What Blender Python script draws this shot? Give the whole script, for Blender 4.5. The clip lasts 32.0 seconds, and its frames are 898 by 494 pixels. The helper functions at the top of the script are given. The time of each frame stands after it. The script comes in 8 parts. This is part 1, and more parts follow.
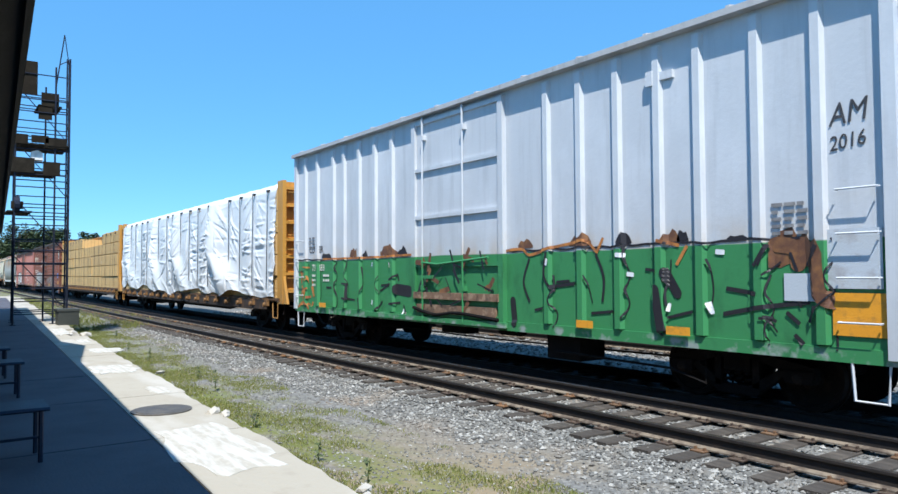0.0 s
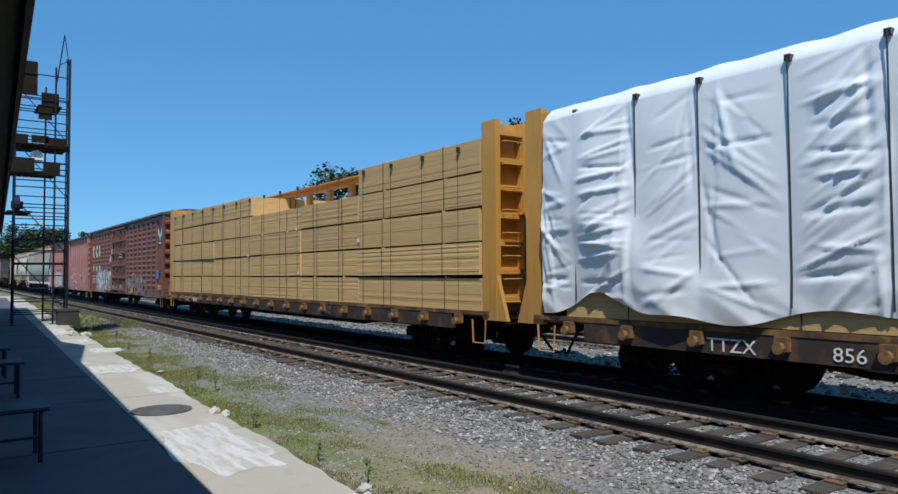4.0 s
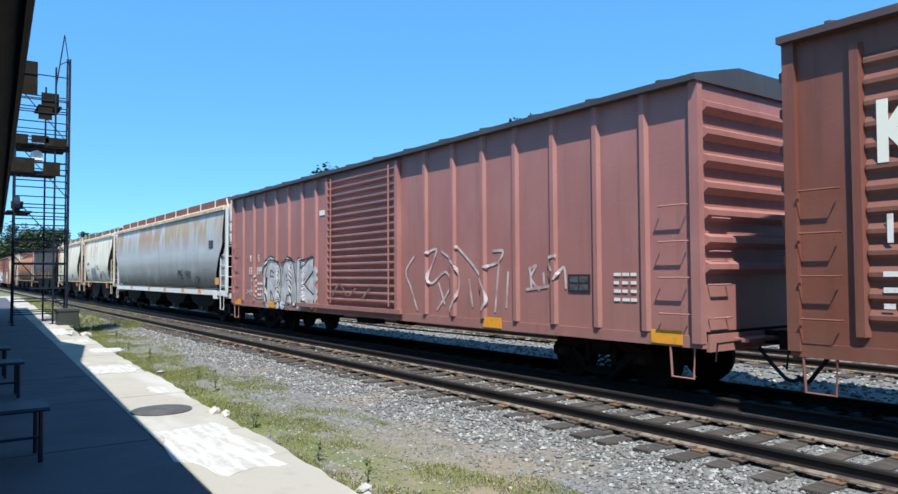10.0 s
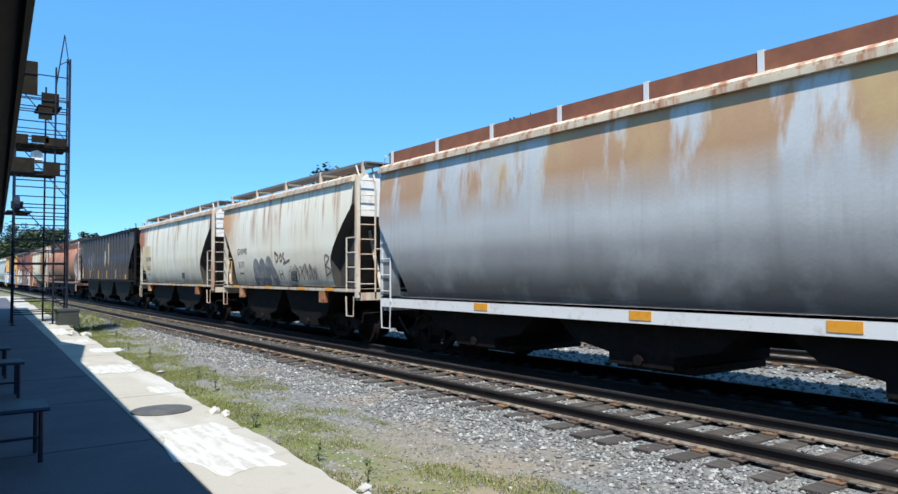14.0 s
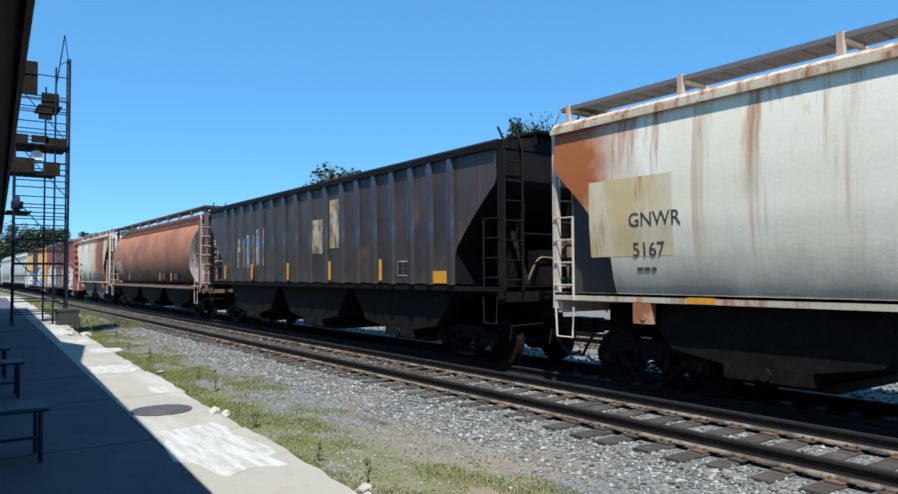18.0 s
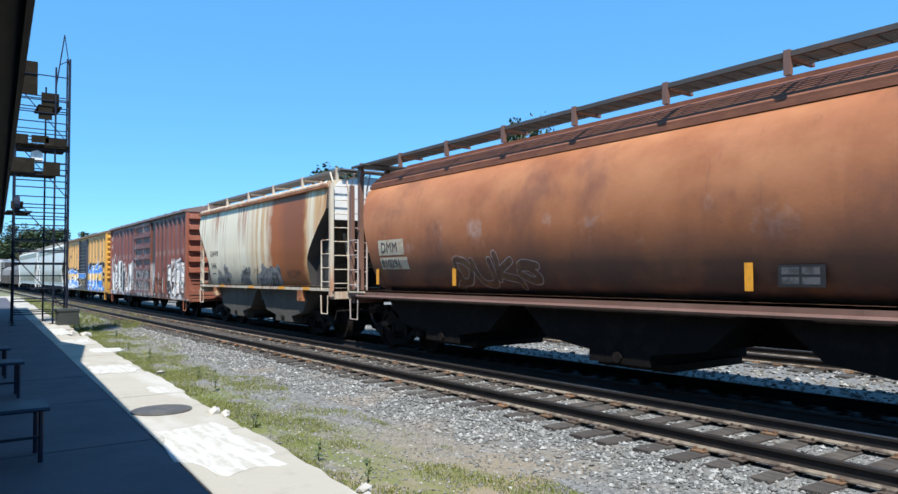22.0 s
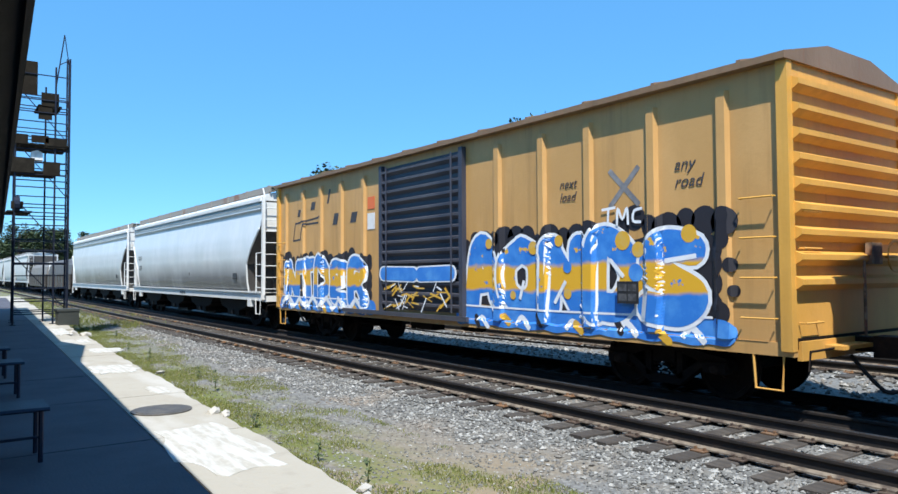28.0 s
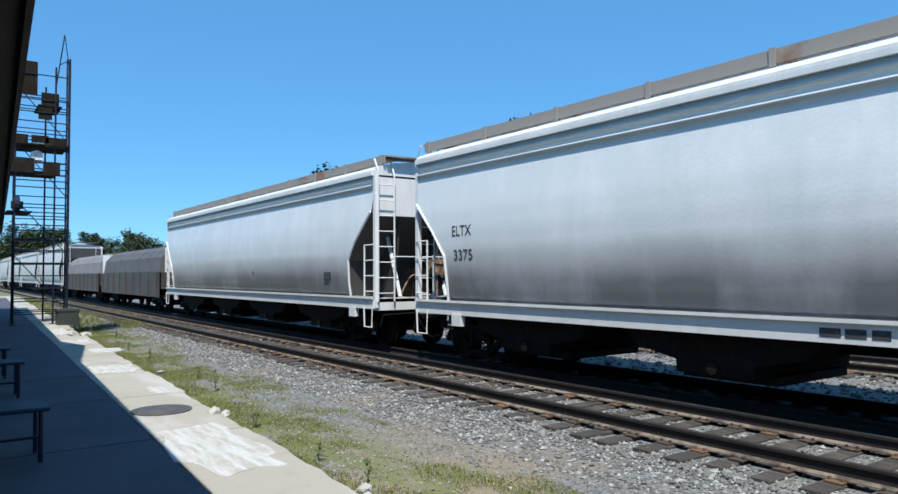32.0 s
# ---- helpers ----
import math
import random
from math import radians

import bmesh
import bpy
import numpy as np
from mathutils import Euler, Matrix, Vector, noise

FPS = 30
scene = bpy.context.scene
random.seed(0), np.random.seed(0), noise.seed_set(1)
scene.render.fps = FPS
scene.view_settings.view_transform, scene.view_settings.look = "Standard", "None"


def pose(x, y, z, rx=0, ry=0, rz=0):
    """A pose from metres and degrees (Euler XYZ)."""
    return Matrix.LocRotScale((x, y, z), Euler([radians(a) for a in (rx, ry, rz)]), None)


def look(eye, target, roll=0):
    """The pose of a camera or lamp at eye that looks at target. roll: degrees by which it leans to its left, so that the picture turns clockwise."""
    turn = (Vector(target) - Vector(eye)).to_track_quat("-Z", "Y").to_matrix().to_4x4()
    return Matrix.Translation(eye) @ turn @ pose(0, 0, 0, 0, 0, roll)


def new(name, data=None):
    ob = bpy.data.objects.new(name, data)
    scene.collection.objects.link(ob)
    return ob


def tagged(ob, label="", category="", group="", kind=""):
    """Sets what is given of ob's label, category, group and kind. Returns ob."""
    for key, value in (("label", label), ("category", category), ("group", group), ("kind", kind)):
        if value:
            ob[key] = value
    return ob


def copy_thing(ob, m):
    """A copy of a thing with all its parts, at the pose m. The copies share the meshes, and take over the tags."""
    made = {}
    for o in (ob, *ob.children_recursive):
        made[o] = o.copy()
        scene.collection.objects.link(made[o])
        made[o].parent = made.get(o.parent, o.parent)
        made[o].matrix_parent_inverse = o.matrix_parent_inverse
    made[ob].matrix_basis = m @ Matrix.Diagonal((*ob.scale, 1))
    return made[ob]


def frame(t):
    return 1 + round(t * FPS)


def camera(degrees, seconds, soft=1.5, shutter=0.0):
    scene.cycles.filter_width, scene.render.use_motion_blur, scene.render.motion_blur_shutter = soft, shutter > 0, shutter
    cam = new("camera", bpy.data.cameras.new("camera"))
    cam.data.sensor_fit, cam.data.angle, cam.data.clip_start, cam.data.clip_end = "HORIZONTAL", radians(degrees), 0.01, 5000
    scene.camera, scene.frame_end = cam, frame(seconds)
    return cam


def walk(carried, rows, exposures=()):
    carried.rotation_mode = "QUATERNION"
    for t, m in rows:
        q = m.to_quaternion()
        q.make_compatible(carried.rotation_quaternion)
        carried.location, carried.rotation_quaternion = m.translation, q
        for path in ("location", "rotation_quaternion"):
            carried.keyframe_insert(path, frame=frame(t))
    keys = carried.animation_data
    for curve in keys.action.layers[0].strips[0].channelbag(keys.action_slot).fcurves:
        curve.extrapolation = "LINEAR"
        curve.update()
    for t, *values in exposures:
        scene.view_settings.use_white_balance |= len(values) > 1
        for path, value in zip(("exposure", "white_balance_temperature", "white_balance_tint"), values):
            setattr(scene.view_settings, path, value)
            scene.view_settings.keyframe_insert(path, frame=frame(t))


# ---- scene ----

# ---- camera, standing on the platform ----
EYE = 1.85
cam = camera(64.2, 32.0, soft=1.5)
STOPS = ((0, 0.77), (1.2, 0.52), (2.1, 0.38), (3, 0.17), (4.5, 0.12), (6.8, 0.55), (8, 0.78), (13.5, 0.78), (16.5, 0.6), (18, 0.55), (19.5, 0.8), (28.5, 0.78), (30.2, 0.66), (31, 0.5), (32, 0.46))
VIEW = pose(0, 0, EYE, 92.14, 0.319, 54.371)
walk(cam, [(0, VIEW), (32, VIEW)], [(t, s, 6250, 10) for t, s in STOPS])

# ---- light: high summer sun and a clear sky ----
SUN = Vector((0.5, -0.35, 1.0)).normalized()
world = bpy.data.worlds.new("sky")
scene.world = world
world.use_nodes = True
wt = world.node_tree
sky = wt.nodes.new("ShaderNodeTexSky")
sky.sky_type, sky.sun_disc = "NISHITA", False
sky.sun_elevation = math.asin(SUN.z)
sky.sun_rotation = math.atan2(SUN.x, SUN.y)
sky.altitude = 1200
sky.air_density, sky.dust_density, sky.ozone_density = 1.0, 0.0, 3.0
tint = wt.nodes.new("ShaderNodeMix")
tint.data_type, tint.blend_type = "RGBA", "MULTIPLY"
tint.inputs[0].default_value = 1.0
tint.inputs[7].default_value = (0.64, 0.99, 1.18, 1)
wt.links.new(sky.outputs[0], tint.inputs[6])
haze = wt.nodes.new("ShaderNodeMix")
haze.data_type = "RGBA"
haze.inputs[0].default_value = 0.5
haze.inputs[7].default_value = (0.95, 3.3, 6.4, 1)
wt.links.new(tint.outputs[2], haze.inputs[6])
wt.links.new(haze.outputs[2], wt.nodes["Background"].inputs[0])
wt.nodes["Background"].inputs[1].default_value = 0.101
sun = new("sun", bpy.data.lights.new("sun", "SUN"))
sun.data.energy, sun.data.angle, sun.data.color = 4.4, radians(0.53), (1, 0.945, 0.85)
sun.matrix_world = look((0, 0, 50), Vector((0, 0, 50)) - SUN)


# ---- materials ----
def mask(nt, co, spec):
    """A grey socket: n noise, z or x ramps in the object's space, * product, - inverse, v cells."""
    kind = spec[0]
    nodes, link = nt.nodes, nt.links.new

    def ramp(sock, lo, hi):
        r = nodes.new("ShaderNodeMapRange")
        link(sock, r.inputs[0])
        r.inputs[1].default_value, r.inputs[2].default_value = lo, hi
        return r.outputs[0]

    if kind == "n":
        mp = nodes.new("ShaderNodeMapping")
        mp.inputs[3].default_value = spec[4] if len(spec) > 4 else (1, 1, 1)
        if len(spec) > 5:
            mp.inputs[1].default_value = (spec[5], spec[5] * 0.7, spec[5] * 0.3)
        link(co, mp.inputs[0])
        no = nodes.new("ShaderNodeTexNoise")
        no.inputs["Scale"].default_value, no.inputs["Detail"].default_value = spec[1], 5
        no.inputs["Roughness"].default_value = 0.62
        link(mp.outputs[0], no.inputs[0])
        return ramp(no.outputs[0], spec[2], spec[3])
    if kind in "xyzw":
        if kind == "w":
            # distance from the platform line
            sp = nodes.new("ShaderNodeVectorMath")
            sp.operation = "DOT_PRODUCT"
            sp.inputs[1].default_value = (0.05, 1, 0)
            link(co, sp.inputs[0])
            sock = sp.outputs["Value"]
        else:
            sp = nodes.new("ShaderNodeSeparateXYZ")
            link(co, sp.inputs[0])
            sock = sp.outputs["xyz".index(kind)]
        if len(spec) > 3:
            no = nodes.new("ShaderNodeTexNoise")
            no.inputs["Scale"].default_value, no.inputs["Detail"].default_value = spec[4] if len(spec) > 4 else 1.2, 6
            link(co, no.inputs[0])
            ma = nodes.new("ShaderNodeMath")
            ma.operation = "MULTIPLY_ADD"
            ma.inputs[1].default_value = spec[3]
            link(no.outputs[0], ma.inputs[0])
            link(sock, ma.inputs[2])
            sock = ma.outputs[0]
        return ramp(sock, spec[1], spec[2])
    if kind == "v":
        vo = nodes.new("ShaderNodeTexVoronoi")
        vo.inputs["Scale"].default_value = spec[1]
        link(co, vo.inputs["Vector"])
        sp = nodes.new("ShaderNodeSeparateColor")
        link(vo.outputs["Color"], sp.inputs[0])
        return ramp(sp.outputs[0], spec[2], spec[3])
    if kind == "r":
        oi = nodes.new("ShaderNodeObjectInfo")
        return ramp(oi.outputs["Random"], spec[1], spec[2])
    if kind == "i":
        ge = nodes.new("ShaderNodeNewGeometry")
        return ramp(ge.outputs["Random Per Island"], spec[1], spec[2])
    ma = nodes.new("ShaderNodeMath")
    if kind == "*":
        ma.operation = "MULTIPLY"
        link(mask(nt, co, spec[1]), ma.inputs[0])
        link(mask(nt, co, spec[2]), ma.inputs[1])
    else:
        ma.operation = "SUBTRACT"
        ma.inputs[0].default_value = 1
        link(mask(nt, co, spec[1]), ma.inputs[1])
    return ma.outputs[0]


def surface(name, base, layers=(), rough=0.6, metal=0.0, bump=0.15, bump_scale=40.0, alpha=None):
    """A surface from a base colour and layers of (colour, mask, strength)."""
    m = bpy.data.materials.new(name)
    m.use_nodes = True
    nt = m.node_tree
    bsdf = nt.nodes["Principled BSDF"]
    tc = nt.nodes.new("ShaderNodeTexCoord")
    co = tc.outputs["Object"]
    sock = None
    for col, spec, amount in layers:
        mx = nt.nodes.new("ShaderNodeMix")
        mx.data_type = "RGBA"
        mu = nt.nodes.new("ShaderNodeMath")
        mu.operation = "MULTIPLY"
        mu.inputs[1].default_value = amount
        nt.links.new(mask(nt, co, spec), mu.inputs[0])
        nt.links.new(mu.outputs[0], mx.inputs[0])
        if sock is None:
            mx.inputs[6].default_value = (*base, 1)
        else:
            nt.links.new(sock, mx.inputs[6])
        mx.inputs[7].default_value = (*col, 1)
        sock = mx.outputs[2]
    if sock is None:
        bsdf.inputs["Base Color"].default_value = (*base, 1)
    else:
        nt.links.new(sock, bsdf.inputs["Base Color"])
    bsdf.inputs["Roughness"].default_value, bsdf.inputs["Metallic"].default_value = rough, metal
    if bump:
        no = nt.nodes.new("ShaderNodeTexNoise")
        no.inputs["Scale"].default_value, no.inputs["Detail"].default_value = bump_scale, 4
        nt.links.new(co, no.inputs[0])
        bu = nt.nodes.new("ShaderNodeBump")
        bu.inputs["Strength"].default_value, bu.inputs["Distance"].default_value = bump, 0.02
        nt.links.new(no.outputs[0], bu.inputs["Height"])
        nt.links.new(bu.outputs[0], bsdf.inputs["Normal"])
    return m


STREAK = (2.2, 2.2, 0.16)


def car_paint(name, base, dirt=0.5, rust=0.0, rust_col=(0.22, 0.075, 0.025), seed=0.0, rough=0.5, extra=(), low=0.35):
    """Weathered freight-car paint: fading, streaks, road dirt low down and rust."""
    base = tuple(min(0.82, c * 1.02) for c in base)
    dark = tuple(c * 0.42 for c in base)
    pale = tuple(min(0.85, c * 1.3 + 0.03) for c in base)
    layers = [(pale, ("n", 0.9, 0.45, 0.75, (1, 1, 0.6), seed), 0.55),
              (dark, ("n", 2.0, 0.52, 0.8, STREAK, seed + 3), dirt),
              ((0.16, 0.13, 0.1), ("*", ("-", ("z", 1.0, 2.2, 0.5)), ("n", 1.4, 0.3, 0.7, (1, 1, 0.5), seed)), low)]
    if rust:
        layers.append((rust_col, ("n", 2.4, 0.72 - 0.3 * rust, 0.85 - 0.25 * rust, STREAK, seed + 7), 0.9))
        layers.append((rust_col, ("n", 9.0, 0.72 - 0.12 * rust, 0.78 - 0.1 * rust, (1, 1, 0.6), seed + 9), 0.8))
    layers += list(extra)
    return surface(name, base, layers, rough=rough, bump=0.12, bump_scale=18)


RUST = (0.36, 0.105, 0.02)
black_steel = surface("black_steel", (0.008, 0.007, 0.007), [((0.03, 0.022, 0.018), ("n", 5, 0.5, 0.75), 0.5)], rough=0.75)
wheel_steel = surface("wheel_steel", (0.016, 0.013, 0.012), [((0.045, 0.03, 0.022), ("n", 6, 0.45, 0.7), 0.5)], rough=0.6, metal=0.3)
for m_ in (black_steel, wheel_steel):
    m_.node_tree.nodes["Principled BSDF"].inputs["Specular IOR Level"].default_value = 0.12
rail_steel = surface("rail_steel", (0.014, 0.011, 0.01), [((0.05, 0.03, 0.02), ("n", 8, 0.5, 0.75), 0.5)], rough=0.75)
rail_top = surface("rail_top", (0.16, 0.14, 0.13), [((0.04, 0.03, 0.025), ("n", 7, 0.4, 0.7), 0.7)], rough=0.35, metal=0.8)
tie_wood = surface("tie_wood", (0.05, 0.043, 0.037), [((0.15, 0.13, 0.11), ("n", 6, 0.45, 0.75, (0.4, 1, 1)), 0.7),
                   ((0.03, 0.025, 0.022), ("r", 0.2, 0.9), 0.5)], rough=0.9, bump=0.5, bump_scale=25)
plate_rust = surface("plate_rust", (0.06, 0.04, 0.03), [((0.3, 0.15, 0.06), ("r", 0.55, 1.0), 0.8), ((0.2, 0.16, 0.11), ("n", 14, 0.5, 0.7), 0.5)], rough=0.9)
white_paint = surface("white_paint", (0.72, 0.72, 0.7), [((0.35, 0.3, 0.24), ("n", 5, 0.55, 0.8), 0.6)], rough=0.6)
black_paint = surface("black_paint", (0.02, 0.02, 0.022), [((0.1, 0.09, 0.08), ("n", 6, 0.55, 0.8), 0.5)], rough=0.5)
dark_text = surface("dark_text", (0.045, 0.045, 0.05), [((0.2, 0.2, 0.2), ("n", 12, 0.55, 0.75), 0.4)], rough=0.6, bump=0)
white_text = surface("white_text", (0.72, 0.7, 0.64), [((0.3, 0.15, 0.1), ("n", 9, 0.55, 0.75), 0.6)], rough=0.6, bump=0)
amber = surface("amber_reflector", (0.75, 0.33, 0.03), [((0.4, 0.2, 0.05), ("n", 9, 0.5, 0.7), 0.6)], rough=0.4)
rubber = surface("rubber", (0.02, 0.02, 0.02), rough=0.7, bump=0)
spray_blue = surface("spray_blue", (0.04, 0.2, 0.62), [((0.12, 0.36, 0.75), ("n", 2.5, 0.45, 0.7), 0.8)], rough=0.45, bump=0)
spray_gold = surface("spray_gold", (0.66, 0.38, 0.04), [((0.5, 0.42, 0.2), ("n", 4, 0.5, 0.7), 0.6)], rough=0.45, bump=0)
spray_white = surface("spray_white", (0.78, 0.8, 0.82), [((0.45, 0.5, 0.6), ("n", 4, 0.5, 0.75), 0.6)], rough=0.5, bump=0)
spray_black = surface("spray_black", (0.022, 0.02, 0.025), rough=0.5, bump=0)
spray_silver = surface("spray_silver", (0.62, 0.61, 0.6), [((0.36, 0.35, 0.34), ("n", 3, 0.42, 0.62), 0.9)], rough=0.4, metal=0.2, bump=0)
spray_grey = surface("spray_grey", (0.17, 0.17, 0.18), [((0.32, 0.31, 0.3), ("n", 3, 0.45, 0.65), 0.8)], rough=0.45, bump=0)
spray_blend = surface("spray_blend", (0.035, 0.19, 0.6), [((0.1, 0.34, 0.74), ("n", 2.5, 0.45, 0.7), 0.7), ((0.72, 0.4, 0.03), ("*", ("z", 1.62, 1.68, 0.22, 2.2), ("-", ("z", 2.12, 2.2, 0.3, 2.2))), 1.0),
                      ((0.72, 0.42, 0.05), ("*", ("n", 3.6, 0.62, 0.635, (1, 1, 1), 5), ("z", 1.9, 2.2)), 1.0), ((0.05, 0.22, 0.62), ("*", ("n", 4.2, 0.63, 0.645, (1, 1, 1), 9), ("-", ("z", 1.9, 2.1))), 1.0)], rough=0.4, bump=0)
spray_faint = surface("spray_faint", (0.2, 0.13, 0.11), [((0.3, 0.25, 0.23), ("n", 3, 0.45, 0.65), 0.8), ((0.24, 0.1, 0.07), ("n", 5, 0.5, 0.65, (1, 1, 1), 3), 0.7)], rough=0.6, bump=0)
spray_pale = surface("spray_pale", (0.56, 0.48, 0.46), [((0.36, 0.2, 0.18), ("n", 4, 0.42, 0.62), 0.85)], rough=0.6, bump=0)
spray_worn = surface("spray_worn", (0.62, 0.62, 0.61), [((0.4, 0.41, 0.43), ("n", 2.5, 0.45, 0.65), 0.8), ((0.17, 0.07, 0.05), ("n", 1.8, 0.55, 0.62, (2.0, 1, 0.5), 6), 0.85)], rough=0.6, bump=0)
spray_brown = surface("spray_brown", (0.13, 0.06, 0.035), [((0.3, 0.14, 0.05), ("n", 5, 0.45, 0.65), 0.7)], rough=0.6, bump=0)


# ---- mesh building ----
class Mesh:
    """Collects vertices and faces in metres."""

    def __init__(self):
        self.v, self.f = [], []

    def box(self, x0, x1, y0, y1, z0, z1):
        n = len(self.v)
        self.v += [(x, y, z) for x in (x0, x1) for y in (y0, y1) for z in (z0, z1)]
        self.f += [tuple(n + i for i in q) for q in ((0, 1, 3, 2), (4, 6, 7, 5), (0, 4, 5, 1), (2, 3, 7, 6), (0, 2, 6, 4), (1, 5, 7, 3))]
        return self

    def prism(self, prof, a, b, axis="x"):
        """A closed outline swept from a to b: along x the outline is (y, z), along y it is (x, z), along z it is (x, y)."""
        n, k = len(self.v), len(prof)
        for t in (a, b):
            for p, q in prof:
                self.v.append((t, p, q) if axis == "x" else (p, t, q) if axis == "y" else (p, q, t))
        self.f += [(n + i, n + (i + 1) % k, n + k + (i + 1) % k, n + k + i) for i in range(k)]
        self.f += [tuple(n + i for i in reversed(range(k))), tuple(n + k + i for i in range(k))]
        return self

    def tube(self, pts, r, sides=6):
        pts = [Vector(p) for p in pts]
        n = len(self.v)
        for i, p in enumerate(pts):
            d = (pts[min(i + 1, len(pts) - 1)] - pts[max(i - 1, 0)]).normalized()
            u = d.cross(Vector((0, 0, 1)) if abs(d.z) < 0.9 else Vector((1, 0, 0))).normalized()
            w = d.cross(u)
            for k in range(sides):
                a = 2 * math.pi * k / sides
                self.v.append(tuple(p + r * (u * math.cos(a) + w * math.sin(a))))
        for i in range(len(pts) - 1):
            for k in range(sides):
                a, b = n + i * sides + k, n + i * sides + (k + 1) % sides
                self.f.append((a, b, b + sides, a + sides))
        self.f += [tuple(n + k for k in reversed(range(sides))), tuple(n + (len(pts) - 1) * sides + k for k in range(sides))]
        return self

    def disc(self, c, rings, axis="y", sides=20):
        """Rings of (offset along the axis, radius) joined and capped."""
        n = len(self.v)
        for o, r in rings:
            for k in range(sides):
                a = 2 * math.pi * k / sides
                p, q = r * math.cos(a), r * math.sin(a)
                self.v.append((c[0] + p, c[1] + o, c[2] + q) if axis == "y" else (c[0] + o, c[1] + p, c[2] + q) if axis == "x" else (c[0] + p, c[1] + q, c[2] + o))
        for i in range(len(rings) - 1):
            for k in range(sides):
                a, b = n + i * sides + k, n + i * sides + (k + 1) % sides
                self.f.append((a, b, b + sides, a + sides))
        self.f += [tuple(n + k for k in reversed(range(sides))), tuple(n + (len(rings) - 1) * sides + k for k in range(sides))]
        return self

    def grid(self, rows):
        """Rows of points joined into a sheet."""
        n, k = len(self.v), len(rows[0])
        for row in rows:
            self.v += [tuple(p) for p in row]
        self.f += [(n + i * k + j, n + i * k + j + 1, n + (i + 1) * k + j + 1, n + (i + 1) * k + j)
                   for i in range(len(rows) - 1) for j in range(k - 1)]
        return self

    def data(self, name, m, smooth=False):
        me = bpy.data.meshes.new(name)
        me.from_pydata(self.v, [], self.f)
        me.materials.append(m)
        if smooth:
            me.polygons.foreach_set("use_smooth", [True] * len(me.polygons))
        bm = bmesh.new()
        bm.from_mesh(me)
        bmesh.ops.recalc_face_normals(bm, faces=bm.faces)
        bm.to_mesh(me)
        bm.free()
        me.update()
        return me


def part(name, mesh, m, parent, label="", smooth=False, at=(0, 0, 0)):
    """Links a mesh as one part under a thing or a part."""
    ob = new(name, mesh.data(name, m, smooth))
    ob.parent, ob.location = parent, at
    if label:
        ob["label"] = label
    return ob


def repeat(ob, at):
    """Another object on the same mesh under the same parent."""
    o = new(ob.name.split(".")[0], ob.data)
    o.parent, o.location = ob.parent, at
    if "label" in ob:
        o["label"] = ob["label"]
    return o


def thing(name, label, category, group="", kind="", at=(0, 0, 0), mesh=None, m=None, smooth=False):
    ob = new(name, mesh.data(name, m, smooth) if mesh else None)
    ob.location = at
    return tagged(ob, label, category, group, kind)


def lettering(text, size, m, parent, x, y, z, slant=0.0, wide=1.0, turn=0.0, label="painted lettering", bold=0.0):
    """Built-in font, standing on the side that faces the platform; x, z: its lower start."""
    cu = bpy.data.curves.new("lettering", "FONT")
    cu.body, cu.size, cu.shear, cu.extrude, cu.resolution_u = text, size, slant, 0.002, 3
    cu.offset = bold
    tmp = new("lettering", cu)
    me = bpy.data.meshes.new_from_object(tmp.evaluated_get(bpy.context.evaluated_depsgraph_get()))
    bpy.data.objects.remove(tmp)
    me.transform(Matrix.LocRotScale((x, 0 if callable(y) else y, z), Euler((radians(90), -radians(turn), 0)), (wide, 1, 1)))
    if callable(y):
        for v in me.vertices:
            v.co.y += y(v.co.x, v.co.z) - 0.007
    me.materials.clear()
    me.materials.append(m)
    ob = new("lettering", me)
    ob.parent, ob["label"] = parent, label
    return ob


def smooth_line(pts, step=0.045):
    """A rounded polyline through the points, with even steps."""
    pts = [Vector(p) for p in pts]
    if len(pts) == 2:
        n = max(1, int((pts[1] - pts[0]).length / step))
        return [pts[0].lerp(pts[1], i / n) for i in range(n + 1)]
    out = []
    for i in range(len(pts) - 1):
        a, b, c, d = pts[max(i - 1, 0)], pts[i], pts[i + 1], pts[min(i + 2, len(pts) - 1)]
        n = max(2, int((c - b).length / step))
        for k in range(n):
            t = k / n
            out.append(0.5 * (2 * b + (c - a) * t + (2 * a - 5 * b + 4 * c - d) * t * t + (3 * b - 3 * c + d - a) * t ** 3))
    return out + [pts[-1]]


